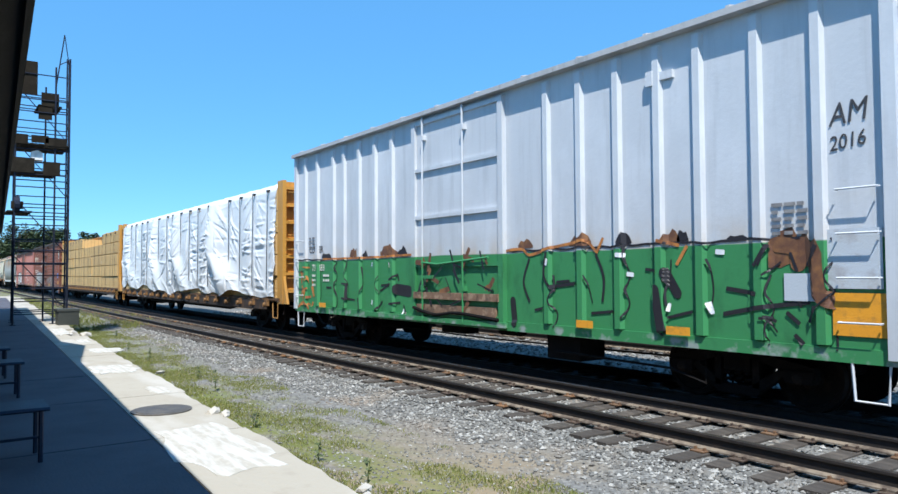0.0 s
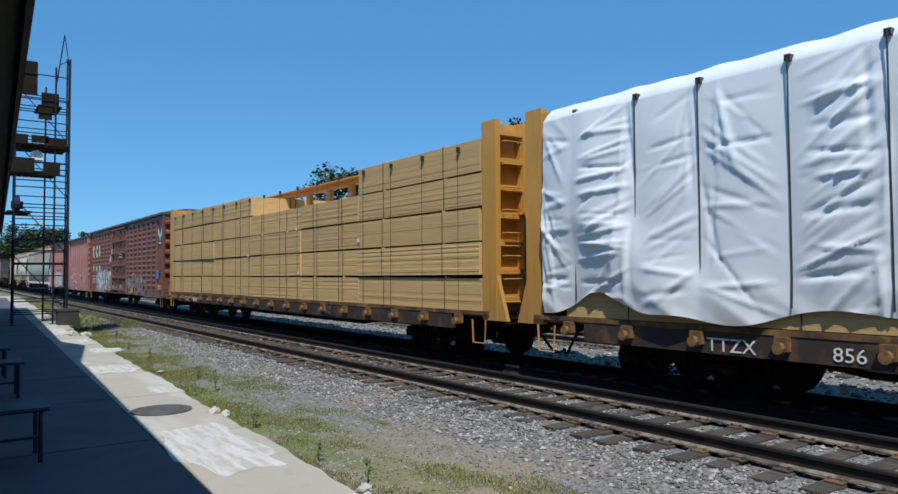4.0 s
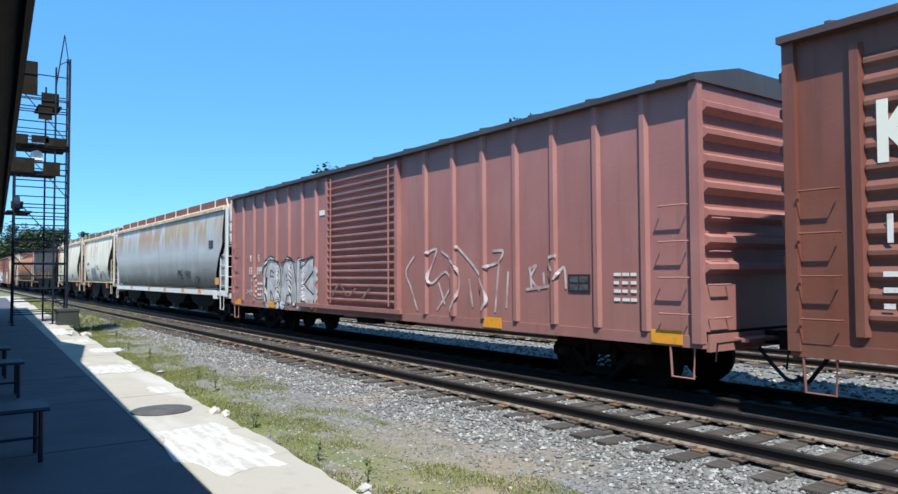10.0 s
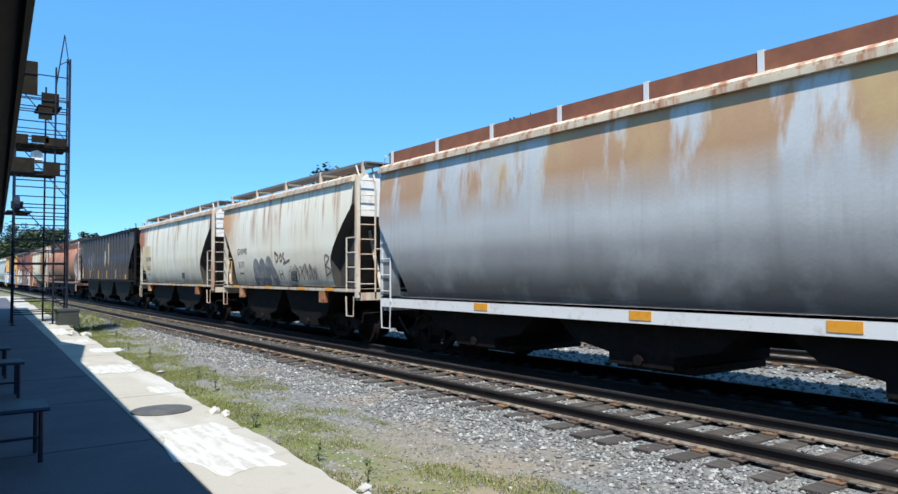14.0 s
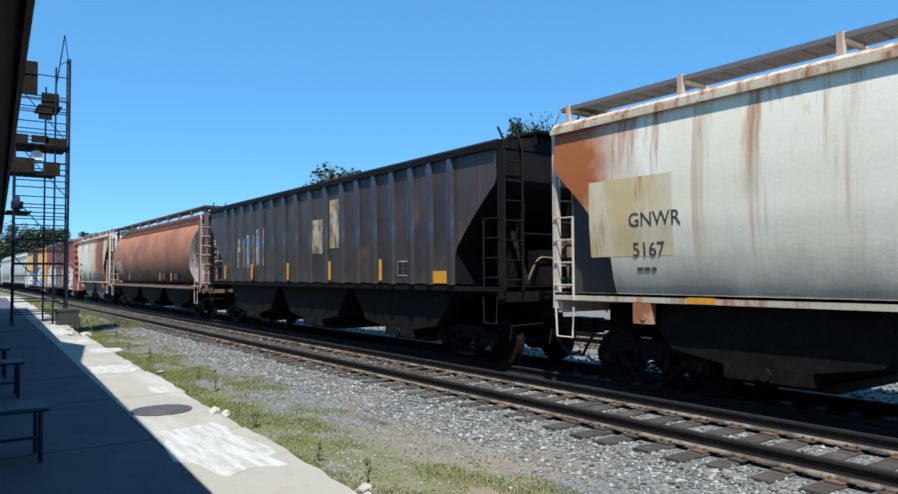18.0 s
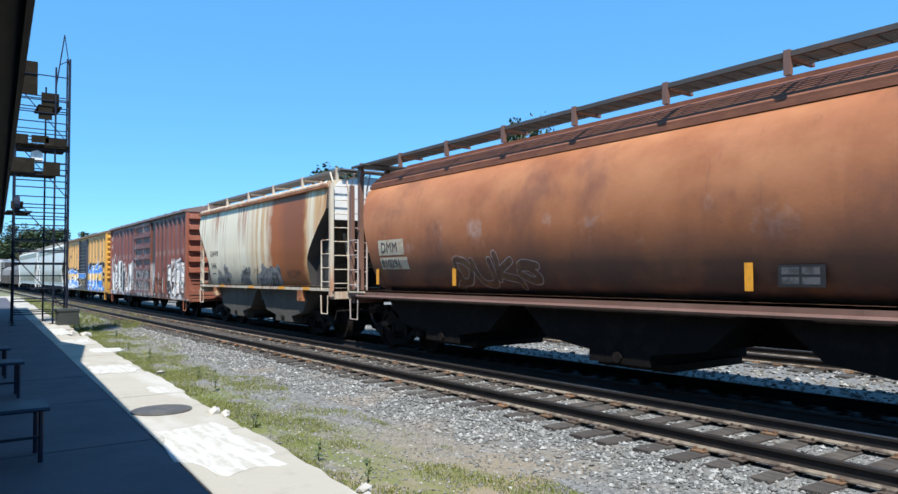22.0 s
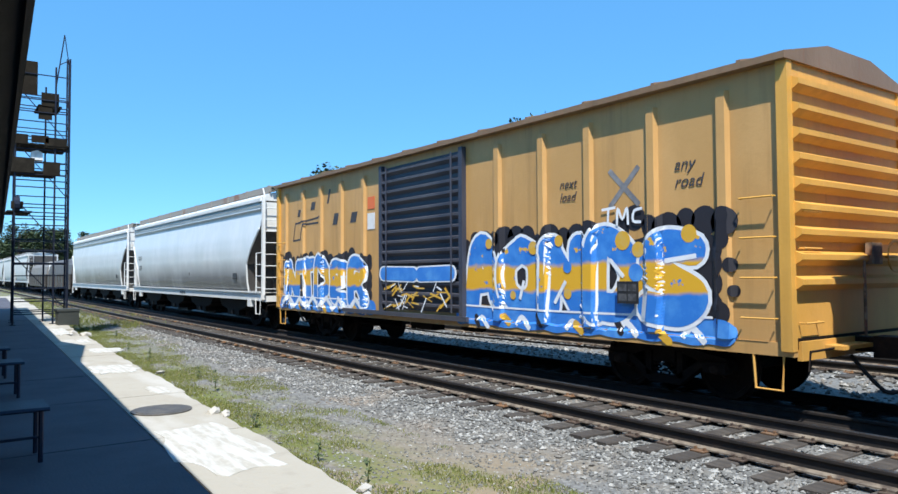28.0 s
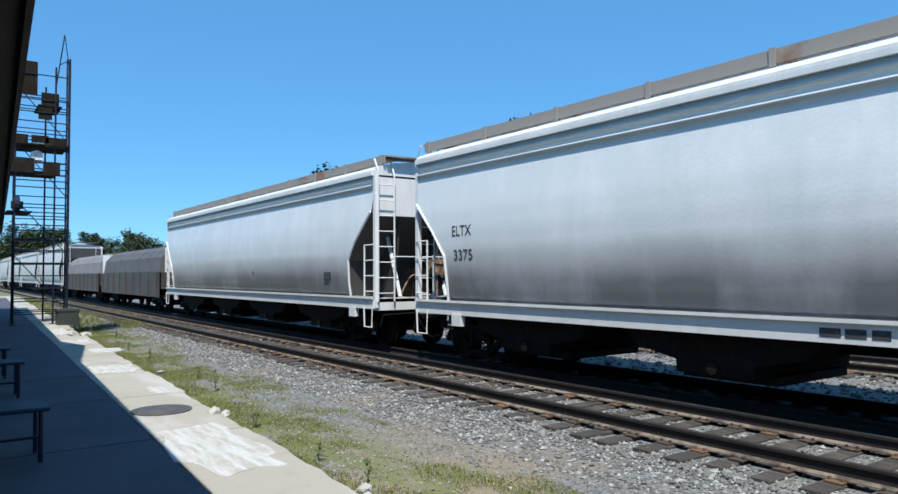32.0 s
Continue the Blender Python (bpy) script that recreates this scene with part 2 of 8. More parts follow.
def ribbons(lines, width, prof, lift):
    """Painted strokes that follow a car's side: points are (x, z), prof gives the side's y."""
    me = Mesh()
    for j, ln in enumerate(lines):
        pts = smooth_line(ln)
        a, b = pts[0] - pts[1], pts[-1] - pts[-2]
        cap = [(q, math.sqrt(1 - q * q)) for q in ((0.5, 0.85, 0.98) if width > 0.1 else (0.6,))]
        size = [c for _, c in cap[::-1]] + [1] * len(pts) + [c for _, c in cap]
        pts = [pts[0] + a.normalized() * width / 2 * q for q, _ in cap[::-1]] + pts + [pts[-1] + b.normalized() * width / 2 * q for q, _ in cap]
        spread = (-1, -0.5, 0, 0.5, 1) if width < 0.15 else [k / 5 - 1 for k in range(11)]
        rows = []
        for i, p in enumerate(pts):
            d = pts[min(i + 1, len(pts) - 1)] - pts[max(i - 1, 0)]
            d = d.normalized() if d.length > 1e-6 else Vector((1, 0))
            side = Vector((-d.y, d.x)) * width / 2 * size[i]
            rows.append([(q.x, prof(q.x, max(0.8, q.y)) - lift - 0.0004 * j - 0.000015 * i, max(0.8, q.y)) for q in (p + side * k for k in spread)])
        me.grid(rows)
    return me


# letter-like shapes in a unit box, as strokes
GLYPHS = [
    [[(0.1, 0), (0.3, 0.95), (0.6, 1.0), (0.85, 0.1)], [(0.25, 0.4), (0.75, 0.45)]],
    [[(0.15, 0), (0.2, 1)], [(0.2, 0.95), (0.8, 0.05)], [(0.8, 0), (0.82, 1)]],
    [[(0.85, 0.9), (0.4, 1.0), (0.15, 0.7), (0.5, 0.5), (0.85, 0.3), (0.6, 0.02), (0.1, 0.1)]],
    [[(0.15, 0), (0.15, 1), (0.6, 0.95), (0.85, 0.5), (0.6, 0.05), (0.15, 0.02)]],
    [[(0.8, 0.95), (0.2, 0.95), (0.15, 0.5), (0.15, 0.05), (0.85, 0.05)], [(0.2, 0.5), (0.7, 0.52)]],
    [[(0.15, 0), (0.18, 1)], [(0.85, 1), (0.2, 0.45), (0.9, 0)]],
    [[(0.1, 1), (0.25, 0.1), (0.6, 0.0), (0.85, 0.4), (0.8, 1)]],
    [[(0.1, 0.95), (0.9, 1.0)], [(0.5, 0.95), (0.55, 0)]],
    [[(0.45, 0), (0.55, 1)]],
    [[(0.5, 1.0), (0.15, 0.75), (0.15, 0.25), (0.5, 0.0), (0.85, 0.25), (0.85, 0.75), (0.5, 1.0)]],
    [[(0.15, 0), (0.18, 1)], [(0.82, 0), (0.85, 1)], [(0.18, 0.5), (0.82, 0.5)]],
    [[(0.15, 0), (0.15, 1), (0.7, 1.0), (0.85, 0.72), (0.6, 0.5), (0.2, 0.5)], [(0.45, 0.5), (0.9, 0)]],
]


def mural(parent, prof, x0, x1, z0, z1, count, seed, layers, stroke=0.2, accents=None, cloud=None, wild=0.07, inner=None, letters=None, calm=False):
    """A sprayed piece: a cloud of colour behind interlocking letter-like strokes in stacked colours, widest first."""
    rnd = random.Random(seed)
    w, tall = (x1 - x0) / count, z1 - z0
    if cloud:
        m, label, over = cloud
        bands = 4
        for k in range(bands):
            z = z0 - over * 0.2 + (tall + over * 0.6) * (k + 0.5) / bands
            n = max(4, int((x1 - x0) / 0.45))
            ln = [(x0 - over * 0.4 + (x1 - x0 + over * 0.8) * i / n, z + rnd.uniform(-0.1, 0.12) * (1.4 if k in (0, bands - 1) else 0.6)) for i in range(n + 1)]
            part("spray_paint", ribbons([ln], (tall + over) / bands * 1.35, prof, 0.0025 + 0.0004 * k), m, parent, label)
    for i in range(count):
        g = GLYPHS[letters[i] if letters else rnd.randrange(8)]
        lean, up, big = rnd.uniform(-0.25, 0.25), rnd.uniform(-0.08, 0.08) * tall, rnd.uniform(1.05, 1.3)
        if calm:
            lean, up, big = lean * 0.25, up * 0.4, 0.95
        lines = []
        for st in g:
            pts = []
            for p, q in st:
                pts.append((x0 + w * (i + 0.5 + (p - 0.5) * big + lean * (q - 0.5)) + rnd.gauss(0, wild * 0.6), z0 + up + tall * q + rnd.gauss(0, wild)))
            if rnd.random() < 0.45 and not calm:
                dx, dz = pts[-1][0] - pts[-2][0], pts[-1][1] - pts[-2][1]
                pts.append((pts[-1][0] + rnd.uniform(-0.3, 0.3), pts[-1][1] + (0.12 if dz > 0 else -0.12)))
            lines.append(pts)
        for k, (extra, m, label) in enumerate(layers):
            part("spray_paint", ribbons(lines, stroke + extra, prof, 0.005 + 0.0025 * k + (0.0035 * i if calm else 0.0002 * (i % 3))), m, parent, label)
        top = 0.005 + 0.0025 * len(layers)
        for m, label, zc in accents or ():
            for ln in lines:
                seg = [tuple(p) for p in smooth_line(ln) if abs(p.y - (z0 + tall * zc)) < tall * rnd.uniform(0.14, 0.24)]
                if len(seg) > 4:
                    part("spray_paint", ribbons([seg[::3] + [seg[-1]]], stroke * 0.9, prof, top + 0.0004), m, parent, label)
        if inner:
            m, label, wd = inner
            for ln in lines[:1]:
                part("spray_paint", ribbons([[(p + rnd.uniform(-0.06, 0.06), q + rnd.uniform(-0.05, 0.05)) for p, q in ln]], wd, prof, top + 0.002), m, parent, label)


def shards(parent, prof, x0, x1, z0, z1, n, seed, m, label, size=(0.1, 0.35), width=(0.04, 0.14), steep=1.0, lift=0.018):
    """Short angular strokes of one paint thrown over a stretch of the side."""
    rnd = random.Random(seed)
    me = Mesh()
    for i in range(n):
        x, z, a = rnd.uniform(x0, x1), rnd.uniform(z0, z1), rnd.uniform(-1.4, 1.4) * steep
        r = rnd.uniform(*size) / 2
        c, s = r * math.cos(a), r * math.sin(a)
        one = ribbons([[(x - c, z - s), (x + c, min(z1 + 0.1, z + s))]], rnd.uniform(*width), prof, lift + 0.0003 * (i % 7))
        k = len(me.v)
        me.v += one.v
        me.f += [tuple(k + j for j in q) for q in one.f]
    ob = part("spray_paint", me, m, parent, label)
    ob["kind"] = "stuff"
    return ob


def tuft(parent, prof, x, z, w, tall, seed, m, label):
    """A ragged sprayed patch, highest in its middle."""
    rnd = random.Random(seed)
    me = Mesh()
    n = max(5, int(w / 0.07))
    rows = []
    for i in range(n + 1):
        p = x - w / 2 + w * i / n
        top = tall * (0.35 + 0.65 * math.sin(math.pi * i / n) ** 0.6) * rnd.uniform(0.6, 1.1)
        low = rnd.uniform(0, 0.12) * tall
        rows.append([(p, prof(p, z + low + (top - low) * k / 3) - 0.006, z + low + (top - low) * k / 3) for k in range(4)])
    me.grid(rows)
    return part("spray_paint", me, m, parent, label)


def strokes(parent, prof, h, lines, width, m, label, lift=0.012):
    """Drawn lines, points as (metres behind the front corner, height)."""
    for ln in lines:
        part("spray_paint", ribbons([[(h - r, z) for r, z in ln]], width, prof, lift), m, parent, label)


def dots(parent, prof, h, spots, m, label, lift=0.004):
    """Round sprayed spots as (metres behind the front corner, height, radius)."""
    for r, z, q in spots:
        rows = []
        for i in range(9):
            c, w = -math.cos(math.pi * i / 8), max(0.02, math.sin(math.pi * i / 8))
            x = h - r + c * q
            rows.append([(x, prof(x, z + k * w * q) - lift, max(0.8, z + k * w * q)) for k in (-1, -0.5, 0, 0.5, 1)])
        part("spray_paint", Mesh().grid(rows), m, parent, label)


def scrawl(parent, prof, x0, x1, z0, z1, count, seed, m, width=0.035, label="thin sprayed scrawl"):
    rnd = random.Random(seed)
    w = (x1 - x0) / count
    lines = []
    # quick slanted loops and hooks
    for i in range(count):
        c, q, up = x0 + w * (i + 0.5), rnd.uniform(0.6, 1.25), rnd.random()
        mid, half = (z0 + z1) / 2, (z1 - z0) / 2
        lean = half * 0.45
        if up < 0.45:
            turn = [(c + w * 0.5 * q * math.cos(a) + lean * math.sin(a), mid + half * rnd.uniform(0.75, 1.1) * math.sin(a)) for a in [0.9 * k for k in range(rnd.randrange(6, 9))]]
        elif up < 0.75:
            turn = [(c - w * 0.5, z0 + half * rnd.random()), (c - w * 0.2 + lean, z1), (c, mid - half * 0.2), (c + w * 0.2 + lean, z1 - half * 0.3), (c + w * 0.5, z0)]
        else:
            turn = [(c + w * 0.5, z1), (c - w * 0.4, mid + half * 0.4), (c + w * 0.4, mid - half * 0.2), (c - w * 0.6, z0)]
        lines.append(turn)
        if rnd.random() < 0.5:
            lines.append([(c - w * 0.6, mid + half * rnd.uniform(-0.8, 0.8)), (c + w * 0.7, mid + half * rnd.uniform(-0.8, 0.8))])
    for ln in lines:
        part("spray_paint", ribbons([ln], width, prof, 0.016), m, parent, label)


# ---- ground ----
TRACK_Y = 10.19
NEAR_Y = (7.22, 8.67)


def ground_z(x, y):
    n = noise.noise(Vector((x * 0.35, y * 0.35, 0))) * 0.05 + noise.noise(Vector((x * 1.7, y * 1.7, 4))) * 0.018
    if y < 2.0:
        return -0.3
    if y < 5.2:
        return -0.24 + n
    if y < 6.5:
        return -0.24 + (y - 5.2) / 1.3 * 0.03 + n * 0.7
    if y < 12.3:
        return -0.232 + n * 0.25
    if y < 30:
        return -0.22 + n
    return -0.22 + n


gravel_cols = [((0.27, 0.27, 0.258), ("v", 26, 0.35, 0.95), 0.75), ((0.085, 0.084, 0.08), ("v", 21, 0.72, 0.8), 0.6)]
dirt = ((0.25, 0.195, 0.12), ("*", ("*", ("x", -8.5, -3.5, 3.0, 0.5), ("-", ("y", 5.6, 6.6, 0.8))), ("n", 0.6, 0.36, 0.52, (1, 1, 1), 3)), 0.95)
lawn = ((0.125, 0.145, 0.03), ("*", ("-", ("w", 3.9, 5.3, 1.4, 0.6)), ("n", 1.6, 0.42, 0.56, (0.7, 1.5, 1), 8)), 0.95)
straw = ((0.21, 0.18, 0.085), ("*", ("-", ("w", 4.2, 5.6, 1.6, 0.8)), ("n", 3.3, 0.5, 0.62, (1, 1, 1), 2)), 0.6)
# oil-stained track bed, with the train's shade put into the near-black
oil_shade = ((0.008, 0.007, 0.007), ("*", ("y", 8.85, 9.05, 0.3, 3), ("-", ("y", 11.6, 12.6, 0.6, 2))), 0.98)
field = ((0.045, 0.065, 0.02), ("y", 31.0, 36.0, 4.0, 0.2), 0.95)
gravel = surface("gravel", (0.142, 0.142, 0.136), gravel_cols + [dirt, straw, lawn, oil_shade, field], rough=0.95, bump=0.9, bump_scale=28)


def make_ground():
    xs = [-3000, -1200, -500, -260, -160, -110, -85] + [-70 + 1.0 * i for i in range(40)] + [-30 + 0.3 * i for i in range(120)] + [8, 14, 25, 50, 110, 300, 900, 3000]
    ys = [-3000, -800, -200, -60, -20, -6, 0, 2] + [2.5 + 0.25 * i for i in range(54)] + [17, 20, 25, 32, 45, 80, 160, 400, 1000, 3000]
    me = Mesh().grid([[(x, y, ground_z(x, y)) for y in ys] for x in xs])
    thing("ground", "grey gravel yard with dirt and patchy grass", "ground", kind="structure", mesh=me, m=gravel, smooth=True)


make_ground()


# ---- tracks ----
def rail_prof(y):
    return [(y - 0.07, -0.172), (y + 0.07, -0.172), (y + 0.07, -0.16), (y + 0.012, -0.135), (y + 0.01, -0.045), (y + 0.036, -0.034), (y + 0.036, -0.006), (y + 0.028, -0.002), (y - 0.028, -0.002), (y - 0.036, -0.006), (y - 0.036, -0.034), (y - 0.01, -0.045), (y - 0.012, -0.135), (y - 0.07, -0.16)]


TIES = []
# paler tan for the strips along both sides of a rail's foot
foot_dust = surface("foot_dust", (0.2, 0.165, 0.125), [((0.05, 0.035, 0.028), ("n", 3.5, 0.42, 0.58), 0.85)], rough=0.9)


# oily copy of the tie wood, darkened by painting the train's shade in
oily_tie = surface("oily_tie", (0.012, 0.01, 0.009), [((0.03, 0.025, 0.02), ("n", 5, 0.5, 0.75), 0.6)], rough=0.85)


def make_track(name, label, ys, tie_y0, tie_y1, x0, x1, seed):
    tr = thing(name, label, "railway track", kind="structure")
    # the train's track gets near-black ties and rail tops, its shade in the colour
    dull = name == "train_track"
    for y in ys:
        part("rail", Mesh().prism(rail_prof(y), -320, 70), rail_steel, tr, "rusty steel rail")
        part("rail_head", Mesh().box(-320, 70, y - 0.027, y + 0.027, -0.0025, 0.0), rail_steel if dull else rail_top, tr, "worn rail top")
        if not dull:
            part("rail_foot", Mesh().prism([(y - 0.074, -0.174), (y - 0.074, -0.158), (y - 0.02, -0.136), (y - 0.02, -0.15)], -320, 70).prism([(y + 0.074, -0.174), (y + 0.074, -0.158), (y + 0.02, -0.136), (y + 0.02, -0.15)], -320, 70), foot_dust, tr, "pale tan rail foot")
    rnd = random.Random(seed)
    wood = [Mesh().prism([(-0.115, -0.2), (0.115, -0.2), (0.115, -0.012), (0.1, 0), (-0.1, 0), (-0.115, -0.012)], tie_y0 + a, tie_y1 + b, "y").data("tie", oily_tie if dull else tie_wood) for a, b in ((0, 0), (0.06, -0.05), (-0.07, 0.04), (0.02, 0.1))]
    plate_m = Mesh()
    for y in ys:
        plate_m.box(-0.09, 0.09, y - 0.17, y + 0.17, 0, 0.014)
        for sx in (-0.06, 0.06):
            for sy in (-0.1, 0.1):
                plate_m.box(sx - 0.012, sx + 0.012, y + sy - 0.018, y + sy + 0.018, 0.01, 0.045)
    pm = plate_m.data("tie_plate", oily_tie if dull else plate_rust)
    x = x0
    while x < x1:
        o = new("tie", wood[rnd.randrange(4)])
        o.parent, o.location, o.rotation_euler = tr, (x, 0, -0.188 + rnd.uniform(-0.012, 0.0)), (0, 0, rnd.uniform(-0.012, 0.012))
        TIES.append(x)
        q = new("tie_plate", pm)
        q.parent, q.location = tr, (x, 0, -0.186)
        x += 0.5 + rnd.uniform(-0.03, 0.03)
    return tr


make_track("near_track", "empty rusty track on dark wooden ties", NEAR_Y, 6.66, 9.02, -62, 16, 3)
near_ties = set(round(x * 5) for x in TIES)
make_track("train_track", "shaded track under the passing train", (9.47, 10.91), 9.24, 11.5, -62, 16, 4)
make_track("far_track", "rusty track beyond the passing train", (15.1, 16.53), 14.5, 17.1, -40, 2, 6)


# ---- loose stones, grass and weeds ----
def stones(name, label, count, x0, x1, y0, y1, s0, s1, seed, m, keep=None, near=True):
    rnd = random.Random(seed)
    v, f = [], []
    for _ in range(count):
        u = rnd.random()
        x = x1 - (x1 - x0) * (u ** 1.7 if near else u)
        y = rnd.uniform(y0, y1)
        if keep and not keep(x, y, rnd):
            continue
        r = rnd.uniform(s0, s1) * (1.6 if rnd.random() < 0.06 else 1)
        z = ground_z(x, y) + r * 0.3
        n = len(v)
        a = rnd.uniform(0, 6.28)
        for k in range(4):
            t = a + k * 1.571 + rnd.uniform(-0.3, 0.3)
            q = r * rnd.uniform(0.7, 1.2)
            v.append((x + q * math.cos(t), y + q * math.sin(t), z + r * rnd.uniform(-0.3, 0.3)))
        v += [(x, y, z + r * rnd.uniform(0.4, 0.8)), (x, y, z - r)]
        f += [(n + k, n + (k + 1) % 4, n + 4) for k in range(4)] + [(n + (k + 1) % 4, n + k, n + 5) for k in range(4)]
    me = Mesh()
    me.v, me.f = v, f
    thing(name, label, "gravel", kind="stuff", mesh=me, m=m)


stone_m = surface("ballast_stone", (0.145, 0.145, 0.137), [((0.44, 0.44, 0.42), ("i", 0.6, 1.0), 0.8), ((0.075, 0.073, 0.072), ("i", 0.32, 0.0), 0.8), ((0.25, 0.2, 0.15), ("n", 0.8, 0.52, 0.68), 0.5)], rough=0.9, bump=0.3)


def off_rail(x, y, rnd):
    return min(abs(y - 7.22), abs(y - 8.67)) > 0.1 and (round(x * 5) not in near_ties or rnd.random() < 0.4)


stones("ballast", "loose grey ballast stones beside the rails", 26000, -34, 2.5, 5.35, 7.0, 0.016, 0.034, 1, stone_m, lambda x, y, rnd: (y < 6.6 and (x < -7 or y > 5.9 or rnd.random() < 0.45)) or (y >= 6.6 and off_rail(x, y, rnd)))
stones("ballast", "grey ballast stones between the rails", 9000, -30, 2.5, 7.0, 8.85, 0.018, 0.036, 2, stone_m, off_rail)
stones("gravel_stones", "scattered pale gravel on the ground", 16000, -26, 2.0, 3.0, 5.6, 0.008, 0.02, 5, stone_m)
stones("ballast", "bright ballast beyond the train", 12000, -40, 14, 11.8, 19.0, 0.03, 0.06, 7, stone_m, near=False)

stones("ballast", "loose grey ballast stones beside the rails", 6000, 1.0, 16, 5.35, 7.0, 0.016, 0.034, 11, stone_m, lambda x, y, rnd: y < 6.6 or off_rail(x, y, rnd), near=False)
stones("ballast", "grey ballast stones between the rails", 3500, 1.0, 16, 7.0, 9.0, 0.018, 0.036, 12, stone_m, off_rail, near=False)
grass_m = surface("grass_blade", (0.125, 0.15, 0.03), [((0.26, 0.24, 0.085), ("i", 0.4, 1.0), 0.8)], rough=0.8, bump=0)
leaf_m = surface("tree_leaf", (0.03, 0.052, 0.02), [((0.07, 0.1, 0.03), ("i", 0.4, 1.0), 0.8)], rough=0.7, bump=0)
bark_m = surface("bark", (0.12, 0.09, 0.065), [((0.2, 0.16, 0.12), ("n", 6, 0.4, 0.7, (1, 1, 0.3)), 0.7)], rough=0.9, bump=0.6, bump_scale=12)


def grass(name, label, count, x0, x1, y0, y1, seed, low, high):
    rnd = random.Random(seed)
    me = Mesh()
    for _ in range(count):
        x = x1 - (x1 - x0) * rnd.random() ** (1.5 if x0 < 0 else 1)
        u = rnd.random() ** 1.3
        y = y0 + (y1 - y0) * u - 0.05 * x
        if noise.noise(Vector((x * 0.8, y * 1.9, 2.5))) * 1.5 + 0.6 * noise.noise(Vector((x * 3.1, y * 4.2, 6.5))) + rnd.uniform(-0.4, 0.4) < -0.5 + 1.0 * u:
            continue
        z, n = ground_z(x, y), len(me.v)
        hh, a = rnd.uniform(low, high), rnd.uniform(0, 6.28)
        lx, ly = rnd.uniform(-0.6, 0.6) * hh, rnd.uniform(-0.6, 0.6) * hh
        w = 0.004 + hh * 0.05
        me.v += [(x - w * math.cos(a), y - w * math.sin(a), z), (x + w * math.cos(a), y + w * math.sin(a), z), (x + lx * 0.4 + w * 0.6 * math.cos(a), y + ly * 0.4 + w * 0.6 * math.sin(a), z + hh * 0.6), (x + lx, y + ly, z + hh)]
        me.f += [(n, n + 1, n + 2), (n, n + 2, n + 3)]
    thing(name, label, "grass", kind="stuff", mesh=me, m=grass_m)


grass("grass", "patchy green grass beside the platform", 170000, -32, 0.5, 2.75, 4.75, 6, 0.014, 0.045)
grass("grass", "patchy green grass beside the platform", 30000, 0.0, 16, 2.75, 4.2, 16, 0.014, 0.045)
grass("grass", "rough green grass beyond the platform end", 16000, -75, -30, 2.2, 6.5, 9, 0.05, 0.2)


def weed(x, y, tall, seed):
    rnd = random.Random(seed)
    w = thing("weed", "dark leafy weed growing from the gravel", "weed", "weeds", at=(x, y, ground_z(x, y)))
    part("stem", Mesh().tube([(0, 0, -0.02), (0.01, 0.0, tall * 0.5), (0.02, 0.02, tall)], 0.007, 5), grass_m, w)
    me = Mesh()
    for k in range(int(10 + tall * 30)):
        z, a = tall * rnd.uniform(0.1, 1), rnd.uniform(0, 6.28)
        r = rnd.uniform(0.04, 0.1) * (1.3 - z / tall * 0.7)
        n = len(me.v)
        c, s = math.cos(a), math.sin(a)
        me.v += [(0, 0, z), (c * r * 0.6 - s * 0.02, s * r * 0.6 + c * 0.02, z + 0.03), (c * r, s * r, z + 0.01), (c * r * 0.6 + s * 0.02, s * r * 0.6 - c * 0.02, z + 0.03)]
        me.f += [(n, n + 1, n + 2, n + 3)]
    part("leaves", me, leaf_m, w)


for i, (x, y, t) in enumerate(((-24.3, 4.62, 0.42), (-18.56, 4.29, 0.34), (-12.9, 4.1, 0.36), (-5.75, 3.2, 0.42), (-30.6, 4.5, 0.5), (-14.6, 4.3, 0.2), (-9.6, 3.6, 0.2), (-21.5, 4.4, 0.25), (-7.4, 3.5, 0.18), (-27.5, 4.4, 0.3))):
    weed(x, y, t, i)


# ---- platform: concrete slabs with worn white paint, a raised step above the gravel ----
PX, PT = 0.25, radians(-2.6)


def on_platform(u, v, z=0.0):
    """u metres along the platform away from the eye, v metres towards the tracks."""
    return (-u * math.cos(PT) , v - u * math.sin(PT), PX + z)


concrete = surface("concrete", (0.36, 0.335, 0.28), [((0.4, 0.38, 0.325), ("n", 1.1, 0.45, 0.65), 0.6), ((0.26, 0.235, 0.19), ("n", 3.5, 0.55, 0.75), 0.6), ((0.5, 0.49, 0.46), ("n", 0.9, 0.5, 0.62, (0.5, 1.3, 1), 12), 0.6),
                   ((0.33, 0.3, 0.25), ("r", 0.0, 1.0), 0.25)], rough=0.9, bump=0.35, bump_scale=22)
floor_white = surface("floor_white", (0.53, 0.53, 0.51), [((0.37, 0.345, 0.29), ("n", 7.0, 0.42, 0.58, (0.3, 2.0, 1)), 0.85), ((0.5, 0.48, 0.43), ("n", 9, 0.5, 0.6), 0.6)], rough=0.8, bump=0.2)
# same concrete as the lane, with the canopy's shade put into its colour
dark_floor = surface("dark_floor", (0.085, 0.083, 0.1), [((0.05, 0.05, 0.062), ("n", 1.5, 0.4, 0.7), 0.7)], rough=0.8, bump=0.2)


